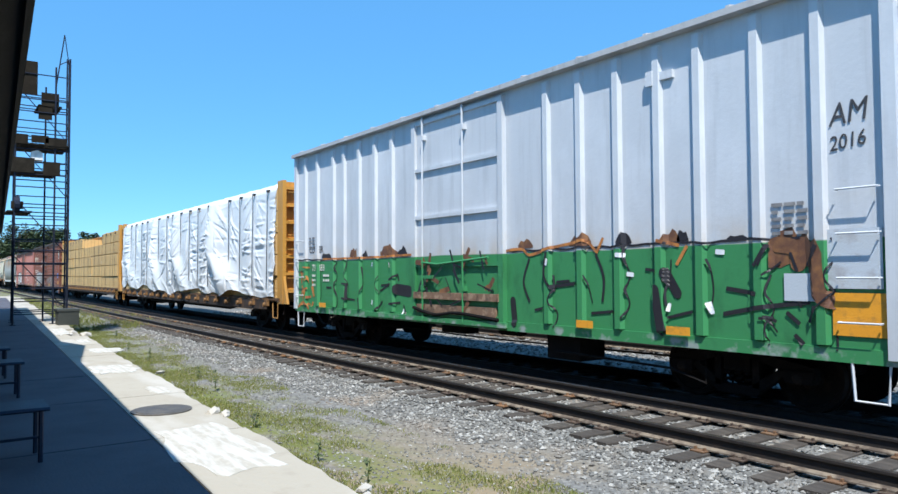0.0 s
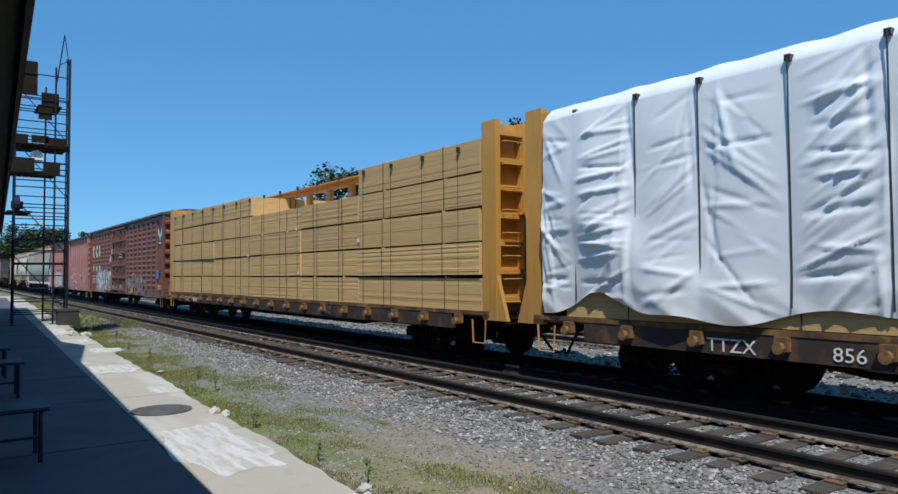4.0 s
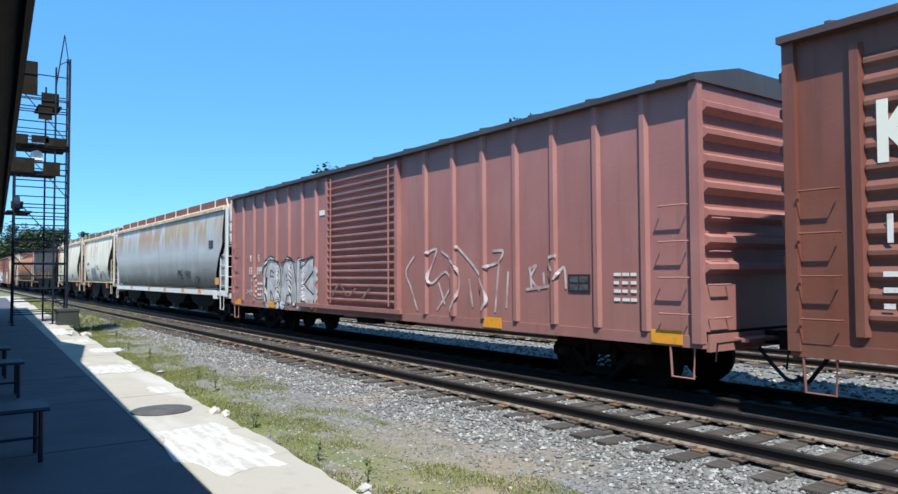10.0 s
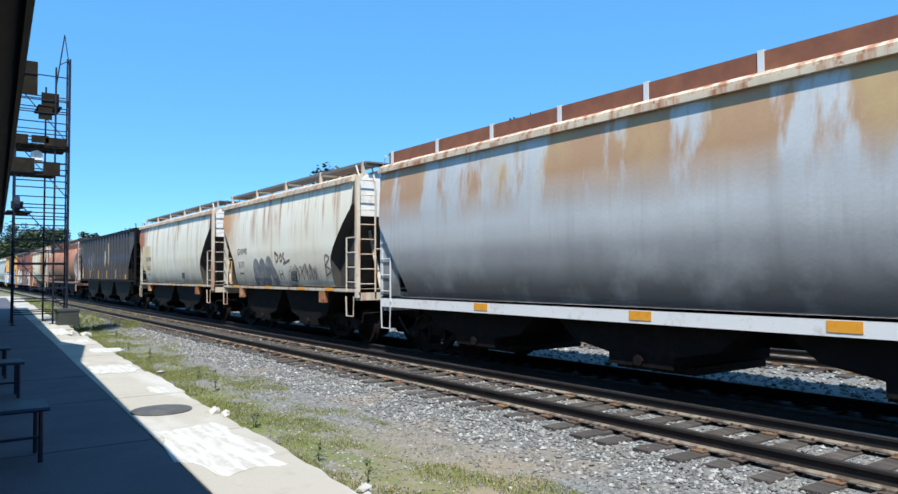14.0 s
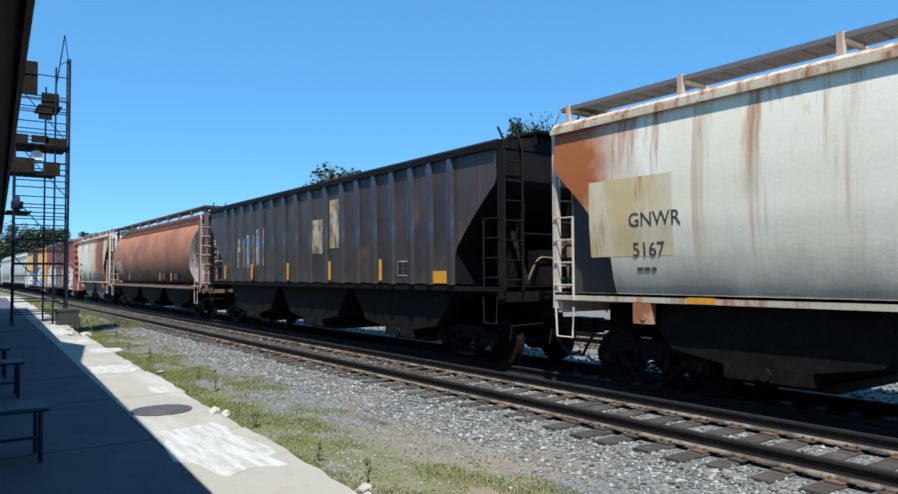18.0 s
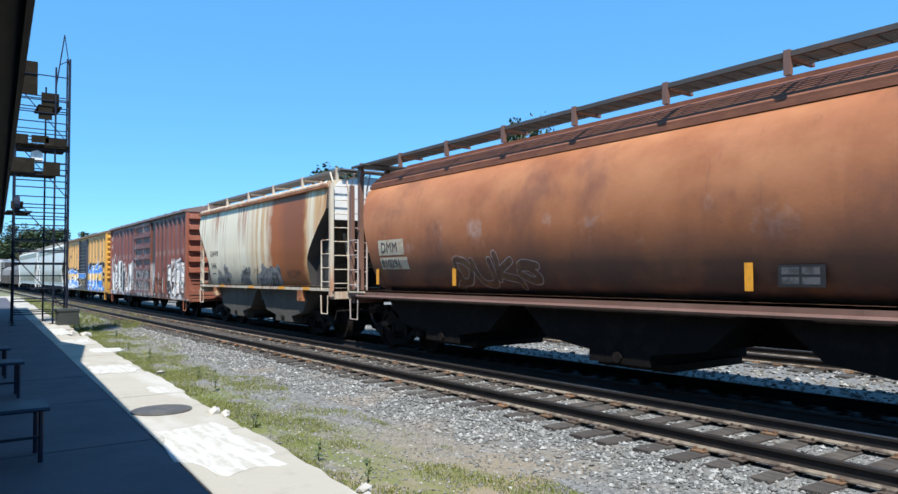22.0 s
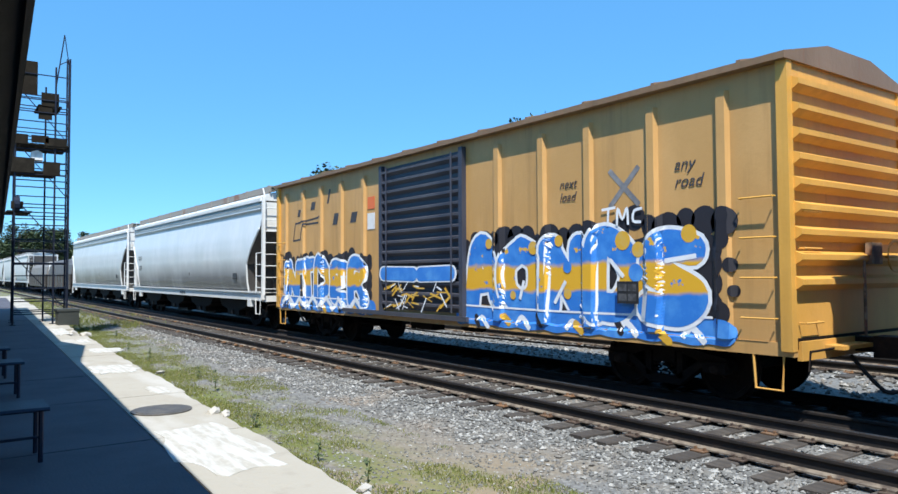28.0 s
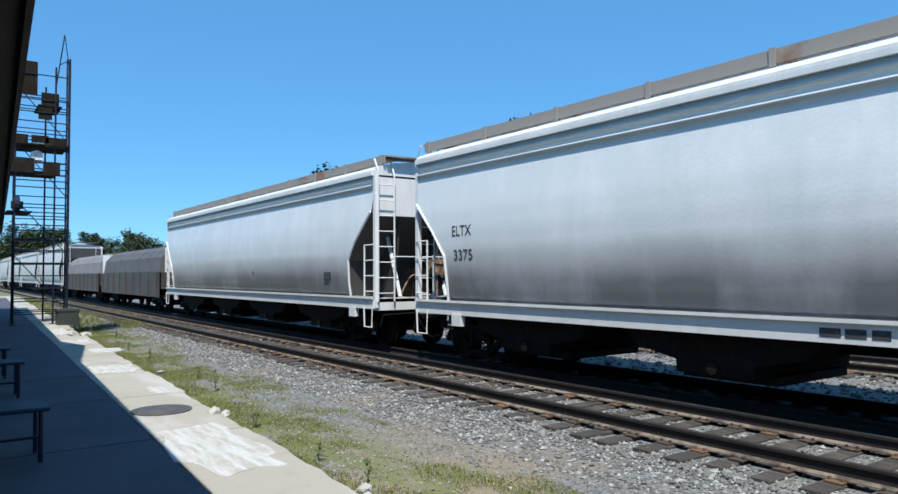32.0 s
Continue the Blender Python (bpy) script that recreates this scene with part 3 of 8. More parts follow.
def make_platform():
    pf = thing("platform", "worn concrete station platform with patches of white paint", "platform", kind="structure")
    base = Mesh().prism([(8, -7), (8, 2.1), (-70, 2.1 + 78 * math.tan(-PT) - 0.36), (-70, -7)], -0.35, PX - 0.06, "z")
    part("platform_base", base, concrete, pf, "rough concrete foundation")
    rnd = random.Random(5)
    u = -6.0
    while u < 62:
        ln = rnd.uniform(2.3, 3.2)
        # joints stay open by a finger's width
        # inner slabs take the shade-coloured floor up to the shadow's edge
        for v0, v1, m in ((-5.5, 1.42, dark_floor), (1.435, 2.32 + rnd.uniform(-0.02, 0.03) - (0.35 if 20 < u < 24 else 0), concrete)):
            me = Mesh()
            rows = []
            edge = 10
            a, b = u + 0.012, u + ln - 0.012
            top, low = [], []
            for k in range(edge + 1):
                t = a + (b - a) * k / edge
                top.append((t, v1 + rnd.uniform(-0.035, 0.02) * (m is concrete)))
            out = [(a, v0), (b, v0)] + top[::-1]
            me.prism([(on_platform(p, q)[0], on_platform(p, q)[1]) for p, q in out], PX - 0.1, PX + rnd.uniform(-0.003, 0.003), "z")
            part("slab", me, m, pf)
        u += ln
    # worn patches of white paint
    for x, y, w, d in ((-23.3, 2.92, 3.2, 0.5), (-16.9, 3.0, 1.0, 0.7), (-13.4, 2.5, 1.3, 0.8), (-6.75, 2.14, 2.3, 0.84), (-19.6, 2.95, 1.0, 0.3), (-10.6, 2.55, 0.7, 0.3)):
        out = []
        for k in range(26):
            a = k * math.tau / 26
            q = rnd.uniform(0.72, 1.08)
            c, s = math.cos(a), math.sin(a)
            out.append((x + w / 2 * q * math.copysign(abs(c) ** 0.6, c), y + d / 2 * q * math.copysign(abs(s) ** 0.6, s) - 0.045 * w / 2 * c))
        part("paint_patch", Mesh().prism(out, PX - 0.01, PX + 0.006, "z"), floor_white, pf, "flaking white floor paint")


make_platform()
iron = surface("cast_iron", (0.09, 0.085, 0.08), [((0.2, 0.17, 0.13), ("n", 9, 0.4, 0.7), 0.7)], rough=0.6, metal=0.4)
mh = thing("manhole_cover", "round cast iron cover set in the platform", "manhole cover", at=(-8.92, 2.2, PX + 0.004))
part("ring", Mesh().disc((0, 0, 0), [(0, 0.34), (0.012, 0.34), (0.012, 0.3)], "z", 32), iron, mh)
part("lid", Mesh().disc((0, 0, 0.004), [(0, 0.295), (0.012, 0.29)], "z", 32), iron, mh, "rough iron lid")
chunk = surface("broken_concrete", (0.42, 0.4, 0.36), [((0.4, 0.38, 0.33), ("n", 7, 0.45, 0.7), 0.6)], rough=0.9, bump=0.6, bump_scale=18)
rnd = random.Random(8)
for x, y, s in ((-8.4, 2.66, 0.13), (-8.25, 2.74, 0.1), (-8.1, 2.7, 0.07), (-8.55, 2.72, 0.08), (-4.72, 2.6, 0.09), (-4.6, 2.56, 0.06), (-21.3, 3.3, 0.2), (-22.5, 3.15, 0.16), (-12.3, 3.0, 0.1)):
    bm = bmesh.new()
    bmesh.ops.create_icosphere(bm, subdivisions=1, radius=s * 0.75)
    for v in bm.verts:
        v.co *= 1 + 0.8 * noise.noise(v.co * 14 + Vector((x, y, 0)))
        v.co.z *= 0.45
    me = bpy.data.meshes.new("concrete_chunk")
    bm.to_mesh(me)
    bm.free()
    me.materials.append(chunk)
    tagged(new("concrete_chunk", me), "broken pale lump of concrete at the platform edge", "rubble", "concrete rubble").location = (x, y, PX + s * 0.2)


# ---- station roof over the eye, and an unseen wall added behind ----
roof_dark = surface("roof_boards", (0.035, 0.032, 0.032), [((0.06, 0.055, 0.05), ("n", 3, 0.4, 0.7, (0.3, 2, 1)), 0.6)], rough=0.85)
unseen_wall = surface("station_brick", (0.16, 0.085, 0.06), [((0.22, 0.13, 0.09), ("n", 4, 0.4, 0.7), 0.6)], rough=0.9)


def make_station():
    st = thing("station_canopy", "dark boarded canopy of the station over the platform", "canopy", kind="structure")

    def edge(x):
        return 0.2 - 0.058 * x
    part("canopy_roof", Mesh().prism([(10, edge(10) - 0.002), (-40, edge(-40) - 0.002), (-40, -3.7), (10, -3.7)], 3.84, 3.895, "z"), roof_dark, st)
    part("fascia", Mesh().prism([(10, edge(10)), (-40, edge(-40)), (-40, edge(-40) - 0.05), (10, edge(10) - 0.05)], 3.745, 3.838, "z"), roof_dark, st)
    # an unseen gable shape over the canopy, added to cast the platform shadow's notch
    part("gable", Mesh().prism([(-10.45, 0.015), (-15.55, 0.905), (-18.25, 0.315), (-18.25, -3.4), (-10.45, -3.4)], 5.65, 5.75, "z"), roof_dark, st)
    part("gable_wall", Mesh().box(-18.1, -10.6, -3.3, -3.1, 3.897, 5.648), roof_dark, st)
    # out of view; added to keep skylight off the platform
    wall = thing("wall_station", "plain dark wall added out of view to block skylight", "wall", kind="structure", mesh=Mesh().box(-40, 10, -3.6, -3.2, -0.3, 3.838), m=unseen_wall)


make_station()

# ---- benches in the shade ----
bench_steel = surface("bench_steel", (0.012, 0.018, 0.04), [((0.03, 0.045, 0.08), ("n", 6, 0.5, 0.7), 0.5)], rough=0.5, metal=0.3)


def bench():
    b = thing("bench", "dark blue metal bench standing in the canopy's shade", "bench", "platform benches", at=(-7.3, 0.4, PX))
    part("seat", Mesh().prism([(-0.25, 0.44), (0.25, 0.44), (0.27, 0.455), (0.25, 0.475), (-0.25, 0.475), (-0.27, 0.455)], -0.75, 0.42, "y"), bench_steel, b)
    for y in (-0.65, 0.36):
        for x in (-0.2, 0.2):
            part("leg", Mesh().tube([(x, y, 0), (x, y, 0.45)], 0.02), bench_steel, b)
    part("stretcher", Mesh().tube([(0, -0.65, 0.18), (0, 0.36, 0.18)], 0.014), bench_steel, b)
    return b


b1 = bench()
copy_thing(b1, pose(-11.2, 0.55, PX))
copy_thing(b1, pose(-13.4, 0.55, PX))


# ---- scaffold tower at the far end of the platform ----
scaffold_steel = surface("scaffold_steel", (0.02, 0.027, 0.045), [((0.06, 0.05, 0.045), ("n", 4, 0.5, 0.7), 0.6)], rough=0.6, metal=0.3)
plank_m = surface("scaffold_plank", (0.018, 0.015, 0.011), [((0.05, 0.042, 0.03), ("n", 3, 0.45, 0.7), 0.6), ((0.02, 0.015, 0.01), ("r", 0.0, 1.0), 0.6)], rough=0.9)

for m_ in (plank_m, scaffold_steel):
    m_.node_tree.nodes["Principled BSDF"].inputs["Specular IOR Level"].default_value = 0.1


def scaffold():
    sc = thing("scaffold_tower", "tall steel scaffold tower with plank decks", "scaffold", at=(0, 0, 0))
    legs = [(-27.2, 3.62), (-27.2, 2.05), (-28.9, 3.82), (-28.9, 2.15), (-30.4, 3.95), (-30.4, 2.25), (-27.2, 3.2), (-29.0, 3.1)]
    tops = (9.25, 9.0, 9.6, 9.2, 10.1, 9.4, 8.9, 8.6)
    for (x, y), t in zip(legs, tops):
        part("standard", Mesh().tube([(x, y, PX), (x, y, t)], 0.03), scaffold_steel, sc)
        part("base_plate", Mesh().box(x - 0.09, x + 0.09, y - 0.09, y + 0.09, PX, PX + 0.02), scaffold_steel, sc)
    z = PX + 0.35
    k = 0
    while z < 9.0:
        for a, b in ((0, 1), (2, 3), (4, 5)):
            if (k + a) % 3 or k % 4 == 0:
                part("ledger", Mesh().tube([(*legs[a], z), (*legs[b], z)], 0.02, 5), scaffold_steel, sc)
        for a, b in ((0, 2), (1, 3), (2, 4), (3, 5)):
            if k % 2 == a % 2 or k % 4 == 0:
                part("transom", Mesh().tube([(*legs[a], z), (*legs[b], z)], 0.02, 5), scaffold_steel, sc)
        z += 0.42
        k += 1
    for i in range(4):
        z0 = PX + 0.4 + i * 2.1
        part("brace", Mesh().tube([(*legs[0], z0), (*legs[2], z0 + 2.0)], 0.018, 5), scaffold_steel, sc)
        part("brace", Mesh().tube([(*legs[3], z0), (*legs[5], z0 + 2.0)], 0.018, 5), scaffold_steel, sc)
        part("brace", Mesh().tube([(*legs[4], z0), (*legs[5], z0 + 2.0)], 0.018, 5), scaffold_steel, sc)
    part("mast", Mesh().tube([(-27.2, 3.2, 8.2), (-27.2, 3.44, 10.05)], 0.02).tube([(-27.2, 3.44, 10.05), (-27.2, 3.6, 8.9)], 0.015, 5).tube([(-27.2, 3.3, 9.0), (-27.2, 3.6, 9.2)], 0.015, 5), scaffold_steel, sc)
    # plank decks and sheets, tier by tier
    for zz, y0, y1, x0, x1 in ((6.2, 1.97, 3.55, -28.9, -27.1), (5.3, 1.9, 3.3, -28.8, -27.2), (3.95, 1.85, 2.4, -28.8, -27.2), (7.55, 2.7, 3.3, -28.7, -27.3)):
        y = y0
        while y < y1:
            part("plank", Mesh().box(x0, x1, y, y + 0.22, zz, zz + 0.05), plank_m, sc)
            y += 0.24
    for x, y0, y1, z0, z1 in ((-27.25, 2.2, 2.66, 7.9, 9.0), (-27.25, 2.78, 3.3, 7.55, 8.0), (-27.25, 2.7, 3.1, 7.1, 7.5), (-27.15, 2.0, 2.4, 6.2, 6.52), (-27.15, 2.5, 3.0, 6.28, 6.52), (-27.15, 2.9, 3.55, 6.14, 6.45), (-27.15, 1.9, 2.6, 5.26, 5.75), (-27.15, 2.85, 3.35, 5.2, 5.66), (-27.2, 1.95, 2.3, 4.05, 4.3)):
        part("toe_board", Mesh().box(x - 0.03, x + 0.03, y0, y1, z0, z1), plank_m, sc, "weathered board tied to the tower")
    part("white_sack", Mesh().prism([(2.5, 5.72), (2.86, 5.72), (2.84, 5.98), (2.7, 6.05), (2.53, 6.0)], -27.6, -27.3), white_paint, sc, "white sack on a deck")
    part("gin_wheel", Mesh().disc((-27.3, 2.12, 4.2), [(-0.08, 0.28), (0.08, 0.28)], "y", 14), scaffold_steel, sc)


scaffold()
box_m = surface("dark_bin", (0.04, 0.045, 0.04), rough=0.7)
thing("supply_crate", "dark crate standing by the scaffold foot", "crate", at=(-26.6, 3.55, PX), mesh=Mesh().prism([(-0.35, 0), (0.35, 0), (0.38, 0.45), (-0.38, 0.45)], -0.3, 0.3, "y").box(-0.4, 0.4, -0.33, 0.33, 0.45, 0.52), m=box_m)


# ---- trees ----
def tree_meshes(seed, tall, spread):
    rnd = random.Random(seed)
    trunk = Mesh()
    pts = [(0, 0, -0.3), (0.1, 0.05, tall * 0.2), (-0.05, 0.1, tall * 0.5), (0.1, 0, tall * 0.85)]
    n = len(pts)
    for i in range(n - 1):
        r0, r1 = tall * 0.028 * (1 - i / n), tall * 0.028 * (1 - (i + 1) / n)
        trunk.tube([pts[i], pts[i + 1]], (r0 + r1) / 2, 7)
    blobs = []
    for i in range(26):
        a, z = rnd.uniform(0, 6.28), tall * rnd.uniform(0.3, 0.97)
        r = spread * rnd.uniform(0.25, 0.95) * (1 - 0.6 * abs(z / tall - 0.55) / 0.45)
        tip = (r * math.cos(a), r * math.sin(a), z)
        blobs.append((tip, spread * rnd.uniform(0.2, 0.4)))
        if i < 14:
            trunk.tube([(0, 0, z * 0.72), (tip[0] * 0.5, tip[1] * 0.5, z * 0.88), tip], tall * 0.006, 5)
    crown = Mesh()
    for (cx, cy, cz), r in blobs:
        for _ in range(170):
            d = Vector((rnd.gauss(0, 1), rnd.gauss(0, 1), rnd.gauss(0, 0.8)))
            d = d.normalized() * r * rnd.uniform(0.4, 1.12)
            p = Vector((cx, cy, cz)) + d
            s = tall * rnd.uniform(0.010, 0.022)
            a, b = rnd.uniform(0, 6.28), rnd.uniform(-1, 1)
            u = Vector((math.cos(a), math.sin(a), b * 0.6)) * s
            w = Vector((-math.sin(a) * 0.6, math.cos(a) * 0.6, rnd.uniform(-0.7, 0.7))) * s
            k = len(crown.v)
            crown.v += [tuple(p - u), tuple(p + w), tuple(p + u), tuple(p - w)]
            crown.f.append((k, k + 1, k + 2, k + 3))
    return trunk.data("trunk", bark_m), crown.data("crown", leaf_m)


KINDS = [tree_meshes(s, 10.0, w) for s, w in ((1, 3.6), (2, 3.0), (3, 4.2), (4, 3.4))]


def tree(x, y, tall, k, turn, slim=1.0, name="tree", label="leafy green deciduous tree in full summer leaf"):
    t = thing(name, label, name, name + "s", at=(x, y, -0.25))
    t.rotation_euler, t.scale = (0, 0, turn), (tall / 10 * slim, tall / 10 * slim, tall / 10)
    for nm, me in zip(("trunk", "crown"), KINDS[k % 4]):
        new(nm, me).parent = t


rnd = random.Random(21)
tree(-62.5, 31.6, 12.5, 0, 0.4)
tree(-52.4, 46.0, 16.6, 1, 2.0, 0.5)
tree(-50.2, 46.5, 16.3, 3, 1.0, 0.4)
for i in range(46):
    tree(-112 + i * 3.1 + rnd.uniform(-1, 1), 34.5 + rnd.uniform(-1, 1.5), rnd.uniform(2.6, 3.8), i + 2, rnd.uniform(0, 6), 2.0, "shrub", "low dense green shrub along the yard edge")
# a dense belt of trees beyond the yard, mostly hidden by the train
for i in range(44):
    tree(-118 + i * 3.3 + rnd.uniform(-1.2, 1.2), 38 + rnd.uniform(-3, 6), rnd.uniform(6.2, 8.3), i, rnd.uniform(0, 6), 1.15)
for i in range(64):
    tree(-205 - rnd.uniform(0, 60), -40 + i * 2.0 + rnd.uniform(-3, 3), rnd.uniform(11.5, 17.0) - max(0, i - 26) * 0.08, i + 1, rnd.uniform(0, 6), 1.35)
for i in range(8):
    tree(-120 + i * 7 + rnd.uniform(-3, 3), 26 + i * 2.2 + rnd.uniform(-3, 3), rnd.uniform(7.0, 9.0), i, rnd.uniform(0, 6))


# ---- freight cars: x along the train (front is +x), y = -1.6 faces the platform, z from the rail head ----
WHEEL = 0.457
TRAIN = []          # (car, its centre along the track when the clip starts)
SHARED = {}


def wheelset_mesh():
    me = Mesh()
    for s in (-1, 1):
        me.disc((0, 0.72 * s, 0), [(-0.075 * s, WHEEL + 0.025), (-0.045 * s, WHEEL + 0.025), (-0.04 * s, WHEEL), (0.065 * s, WHEEL - 0.006), (0.067 * s, WHEEL - 0.07),
                                   (0.03 * s, WHEEL - 0.085), (0.015 * s, 0.17), (0.075 * s, 0.14), (0.08 * s, 0.085)], sides=28)
        me.disc((0, 1.0 * s, 0), [(-0.2 * s, 0.075), (0.09 * s, 0.075), (0.1 * s, 0.05)], sides=10)
        for k in range(3):
            a = k * 2.094
            me.disc((0.25 * math.cos(a), 0.742 * s, 0.25 * math.sin(a)), [(0, 0.04), (0.012 * s, 0.035)], sides=8)
    me.tube([(0, -0.75, 0), (0, 0.75, 0)], 0.085, 10)
    return me


def frame_mesh():
    """A cast side frame, seen from the side, with its two openings."""
    me = Mesh()
    y0, y1 = -0.07, 0.07
    me.prism([(-1.12, 0.0), (-1.08, 0.16), (-0.6, 0.24), (-0.3, 0.32), (0.3, 0.32), (0.6, 0.24), (1.08, 0.16), (1.12, 0.0), (0.72, 0.06), (0.3, 0.2), (-0.3, 0.2), (-0.72, 0.06)], y0, y1, "y")
    me.prism([(-0.75, 0.06), (-0.66, 0.12), (-0.2, -0.18), (0.2, -0.18), (0.66, 0.12), (0.75, 0.06), (0.28, -0.3), (-0.28, -0.3)], y0, y1, "y")
    for s in (-1, 1):
        me.box(0.29 * s - 0.05, 0.29 * s + 0.05, y0, y1, -0.2, 0.22)
        me.prism([(0.89 * s - 0.2, 0.1), (0.89 * s + 0.2, 0.1), (0.89 * s + 0.18, -0.06), (0.89 * s - 0.18, -0.06)], y0 - 0.03, y1 + 0.03, "y")
    return me


def running_gear(car, L, inset, m=None):
    """Two trucks with side frames, springs and turning wheelsets; couplers and hoses."""
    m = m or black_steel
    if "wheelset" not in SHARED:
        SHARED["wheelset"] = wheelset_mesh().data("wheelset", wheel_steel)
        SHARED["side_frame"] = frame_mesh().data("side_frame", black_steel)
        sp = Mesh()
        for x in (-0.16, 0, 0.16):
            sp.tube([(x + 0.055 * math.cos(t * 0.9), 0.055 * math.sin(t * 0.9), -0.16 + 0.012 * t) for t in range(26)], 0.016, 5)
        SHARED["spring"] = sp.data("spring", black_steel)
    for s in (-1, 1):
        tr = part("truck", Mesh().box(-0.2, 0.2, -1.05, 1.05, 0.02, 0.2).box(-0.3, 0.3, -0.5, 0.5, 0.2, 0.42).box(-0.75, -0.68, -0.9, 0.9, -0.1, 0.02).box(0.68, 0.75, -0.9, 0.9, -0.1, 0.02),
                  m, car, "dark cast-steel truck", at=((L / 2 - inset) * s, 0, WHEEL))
        for a in (-0.89, 0.89):
            w = new("wheelset", SHARED["wheelset"])
            w.parent, w.location = tr, (a, 0, 0)
        for b in (-1, 1):
            f = new("side_frame", SHARED["side_frame"])
            f.parent, f.location = tr, (0, 0.99 * b, 0)
            g = new("spring", SHARED["spring"])
            g.parent, g.location = tr, (0, 0.99 * b, 0)
        e = L / 2 * s
        part("coupler", Mesh().box(min(e - 0.5 * s, e + 0.35 * s), max(e - 0.5 * s, e + 0.35 * s), -0.09, 0.09, 0.78, 0.98)
             .prism([(e + 0.3 * s, -0.16), (e + 0.62 * s, -0.13), (e + 0.66 * s, 0.02), (e + 0.5 * s, 0.05), (e + 0.62 * s, 0.16), (e + 0.3 * s, 0.16)], 0.72, 1.0, "z"), wheel_steel, car)
        part("air_hose", Mesh().tube(smooth_line([(e + 0.1 * s, -0.35, 0.75), (e + 0.3 * s, -0.32, 0.5), (e + 0.5 * s, -0.25, 0.3), (e + 0.68 * s, -0.15, 0.36)]), 0.028), rubber, car)
        part("uncoupling_lever", Mesh().tube([(e + 0.12 * s, -1.45, 0.62), (e + 0.12 * s, -1.4, 0.86), (e + 0.2 * s, -0.25, 0.9)], 0.016), wheel_steel, car)


def step(car, x, m, z=0.98, drop=0.5, w=0.42):
    """A stirrup under a corner of the side."""
    return part("stirrup_step", Mesh().tube([(x - w / 2, -1.54, z), (x - w / 2 + 0.03, -1.54, z - drop), (x + w / 2 - 0.03, -1.54, z - drop), (x + w / 2, -1.54, z)], 0.02, 5), m, car)


def rungs(car, x, w, z0, z1, n, m, y=-1.66, depth=0.07):
    for i in range(n):
        z = z0 + (z1 - z0) * i / max(1, n - 1)
        part("grab_iron", Mesh().tube([(x - w / 2, y + depth, z), (x - w / 2, y, z), (x + w / 2, y, z), (x + w / 2, y + depth, z)], 0.013, 5), m, car)


def end_ladder(car, e, s, y, z0, z1, n, m, w=0.42):
    """Rungs on the end face, s: which way it faces."""
    for i in range(n):
        z = z0 + (z1 - z0) * i / max(1, n - 1)
        part("grab_iron", Mesh().tube([(e, y - w / 2, z), (e + 0.08 * s, y - w / 2, z), (e + 0.08 * s, y + w / 2, z), (e, y + w / 2, z)], 0.013, 5), m, car)


def corrugated_end(car, e, s, z0, z1, peak, n, m, depth=0.11, share=0.55, lower=0.95, sharp=False):
    """A pressed steel end with n horizontal ribs, s: which way it faces."""
    prof = [(e, z0)]
    pitch = (z1 - 0.12 - z0 - lower) / n
    prof += [(e, z0 + 0.1)]
    for i in range(n):
        a = z0 + lower + pitch * i
        if sharp:
            # deep square-edged ribs that throw the gaps below them into shade
            b = a + pitch * (1 - share)
            prof += [(e, a), (e, b), (e + depth * s, b + 0.02), (e + depth * s * 0.9, a + pitch * 0.88), (e, a + pitch * 0.99)]
            continue
        prof += [(e, a), (e + depth * s, a + pitch * share * 0.4), (e + depth * s, a + pitch * share * 0.75), (e, a + pitch * share)]
    prof += [(e, z1), (e - 0.05 * s, z1), (e - 0.05 * s, z0)]
    part("end_panel", Mesh().prism(prof, -1.5, 1.5, "y"), m, car, "ribbed steel end")
    part("end_gable", Mesh().prism([(-1.5, z1), (1.5, z1), (0.5, peak - 0.04), (-0.5, peak - 0.04)], min(e, e - 0.05 * s), max(e, e - 0.05 * s)), m, car)
    for y in (-1.55, 1.55):
        part("corner_post", Mesh().box(min(e - 0.12 * s, e + 0.03 * s), max(e - 0.12 * s, e + 0.03 * s), y - 0.06, y + 0.06, z0, z1 + 0.02), m, car)
    part("end_sill", Mesh().box(min(e, e + 0.06 * s), max(e, e + 0.06 * s), -1.45, 1.45, z0 - 0.12, z0 + 0.12), m, car)


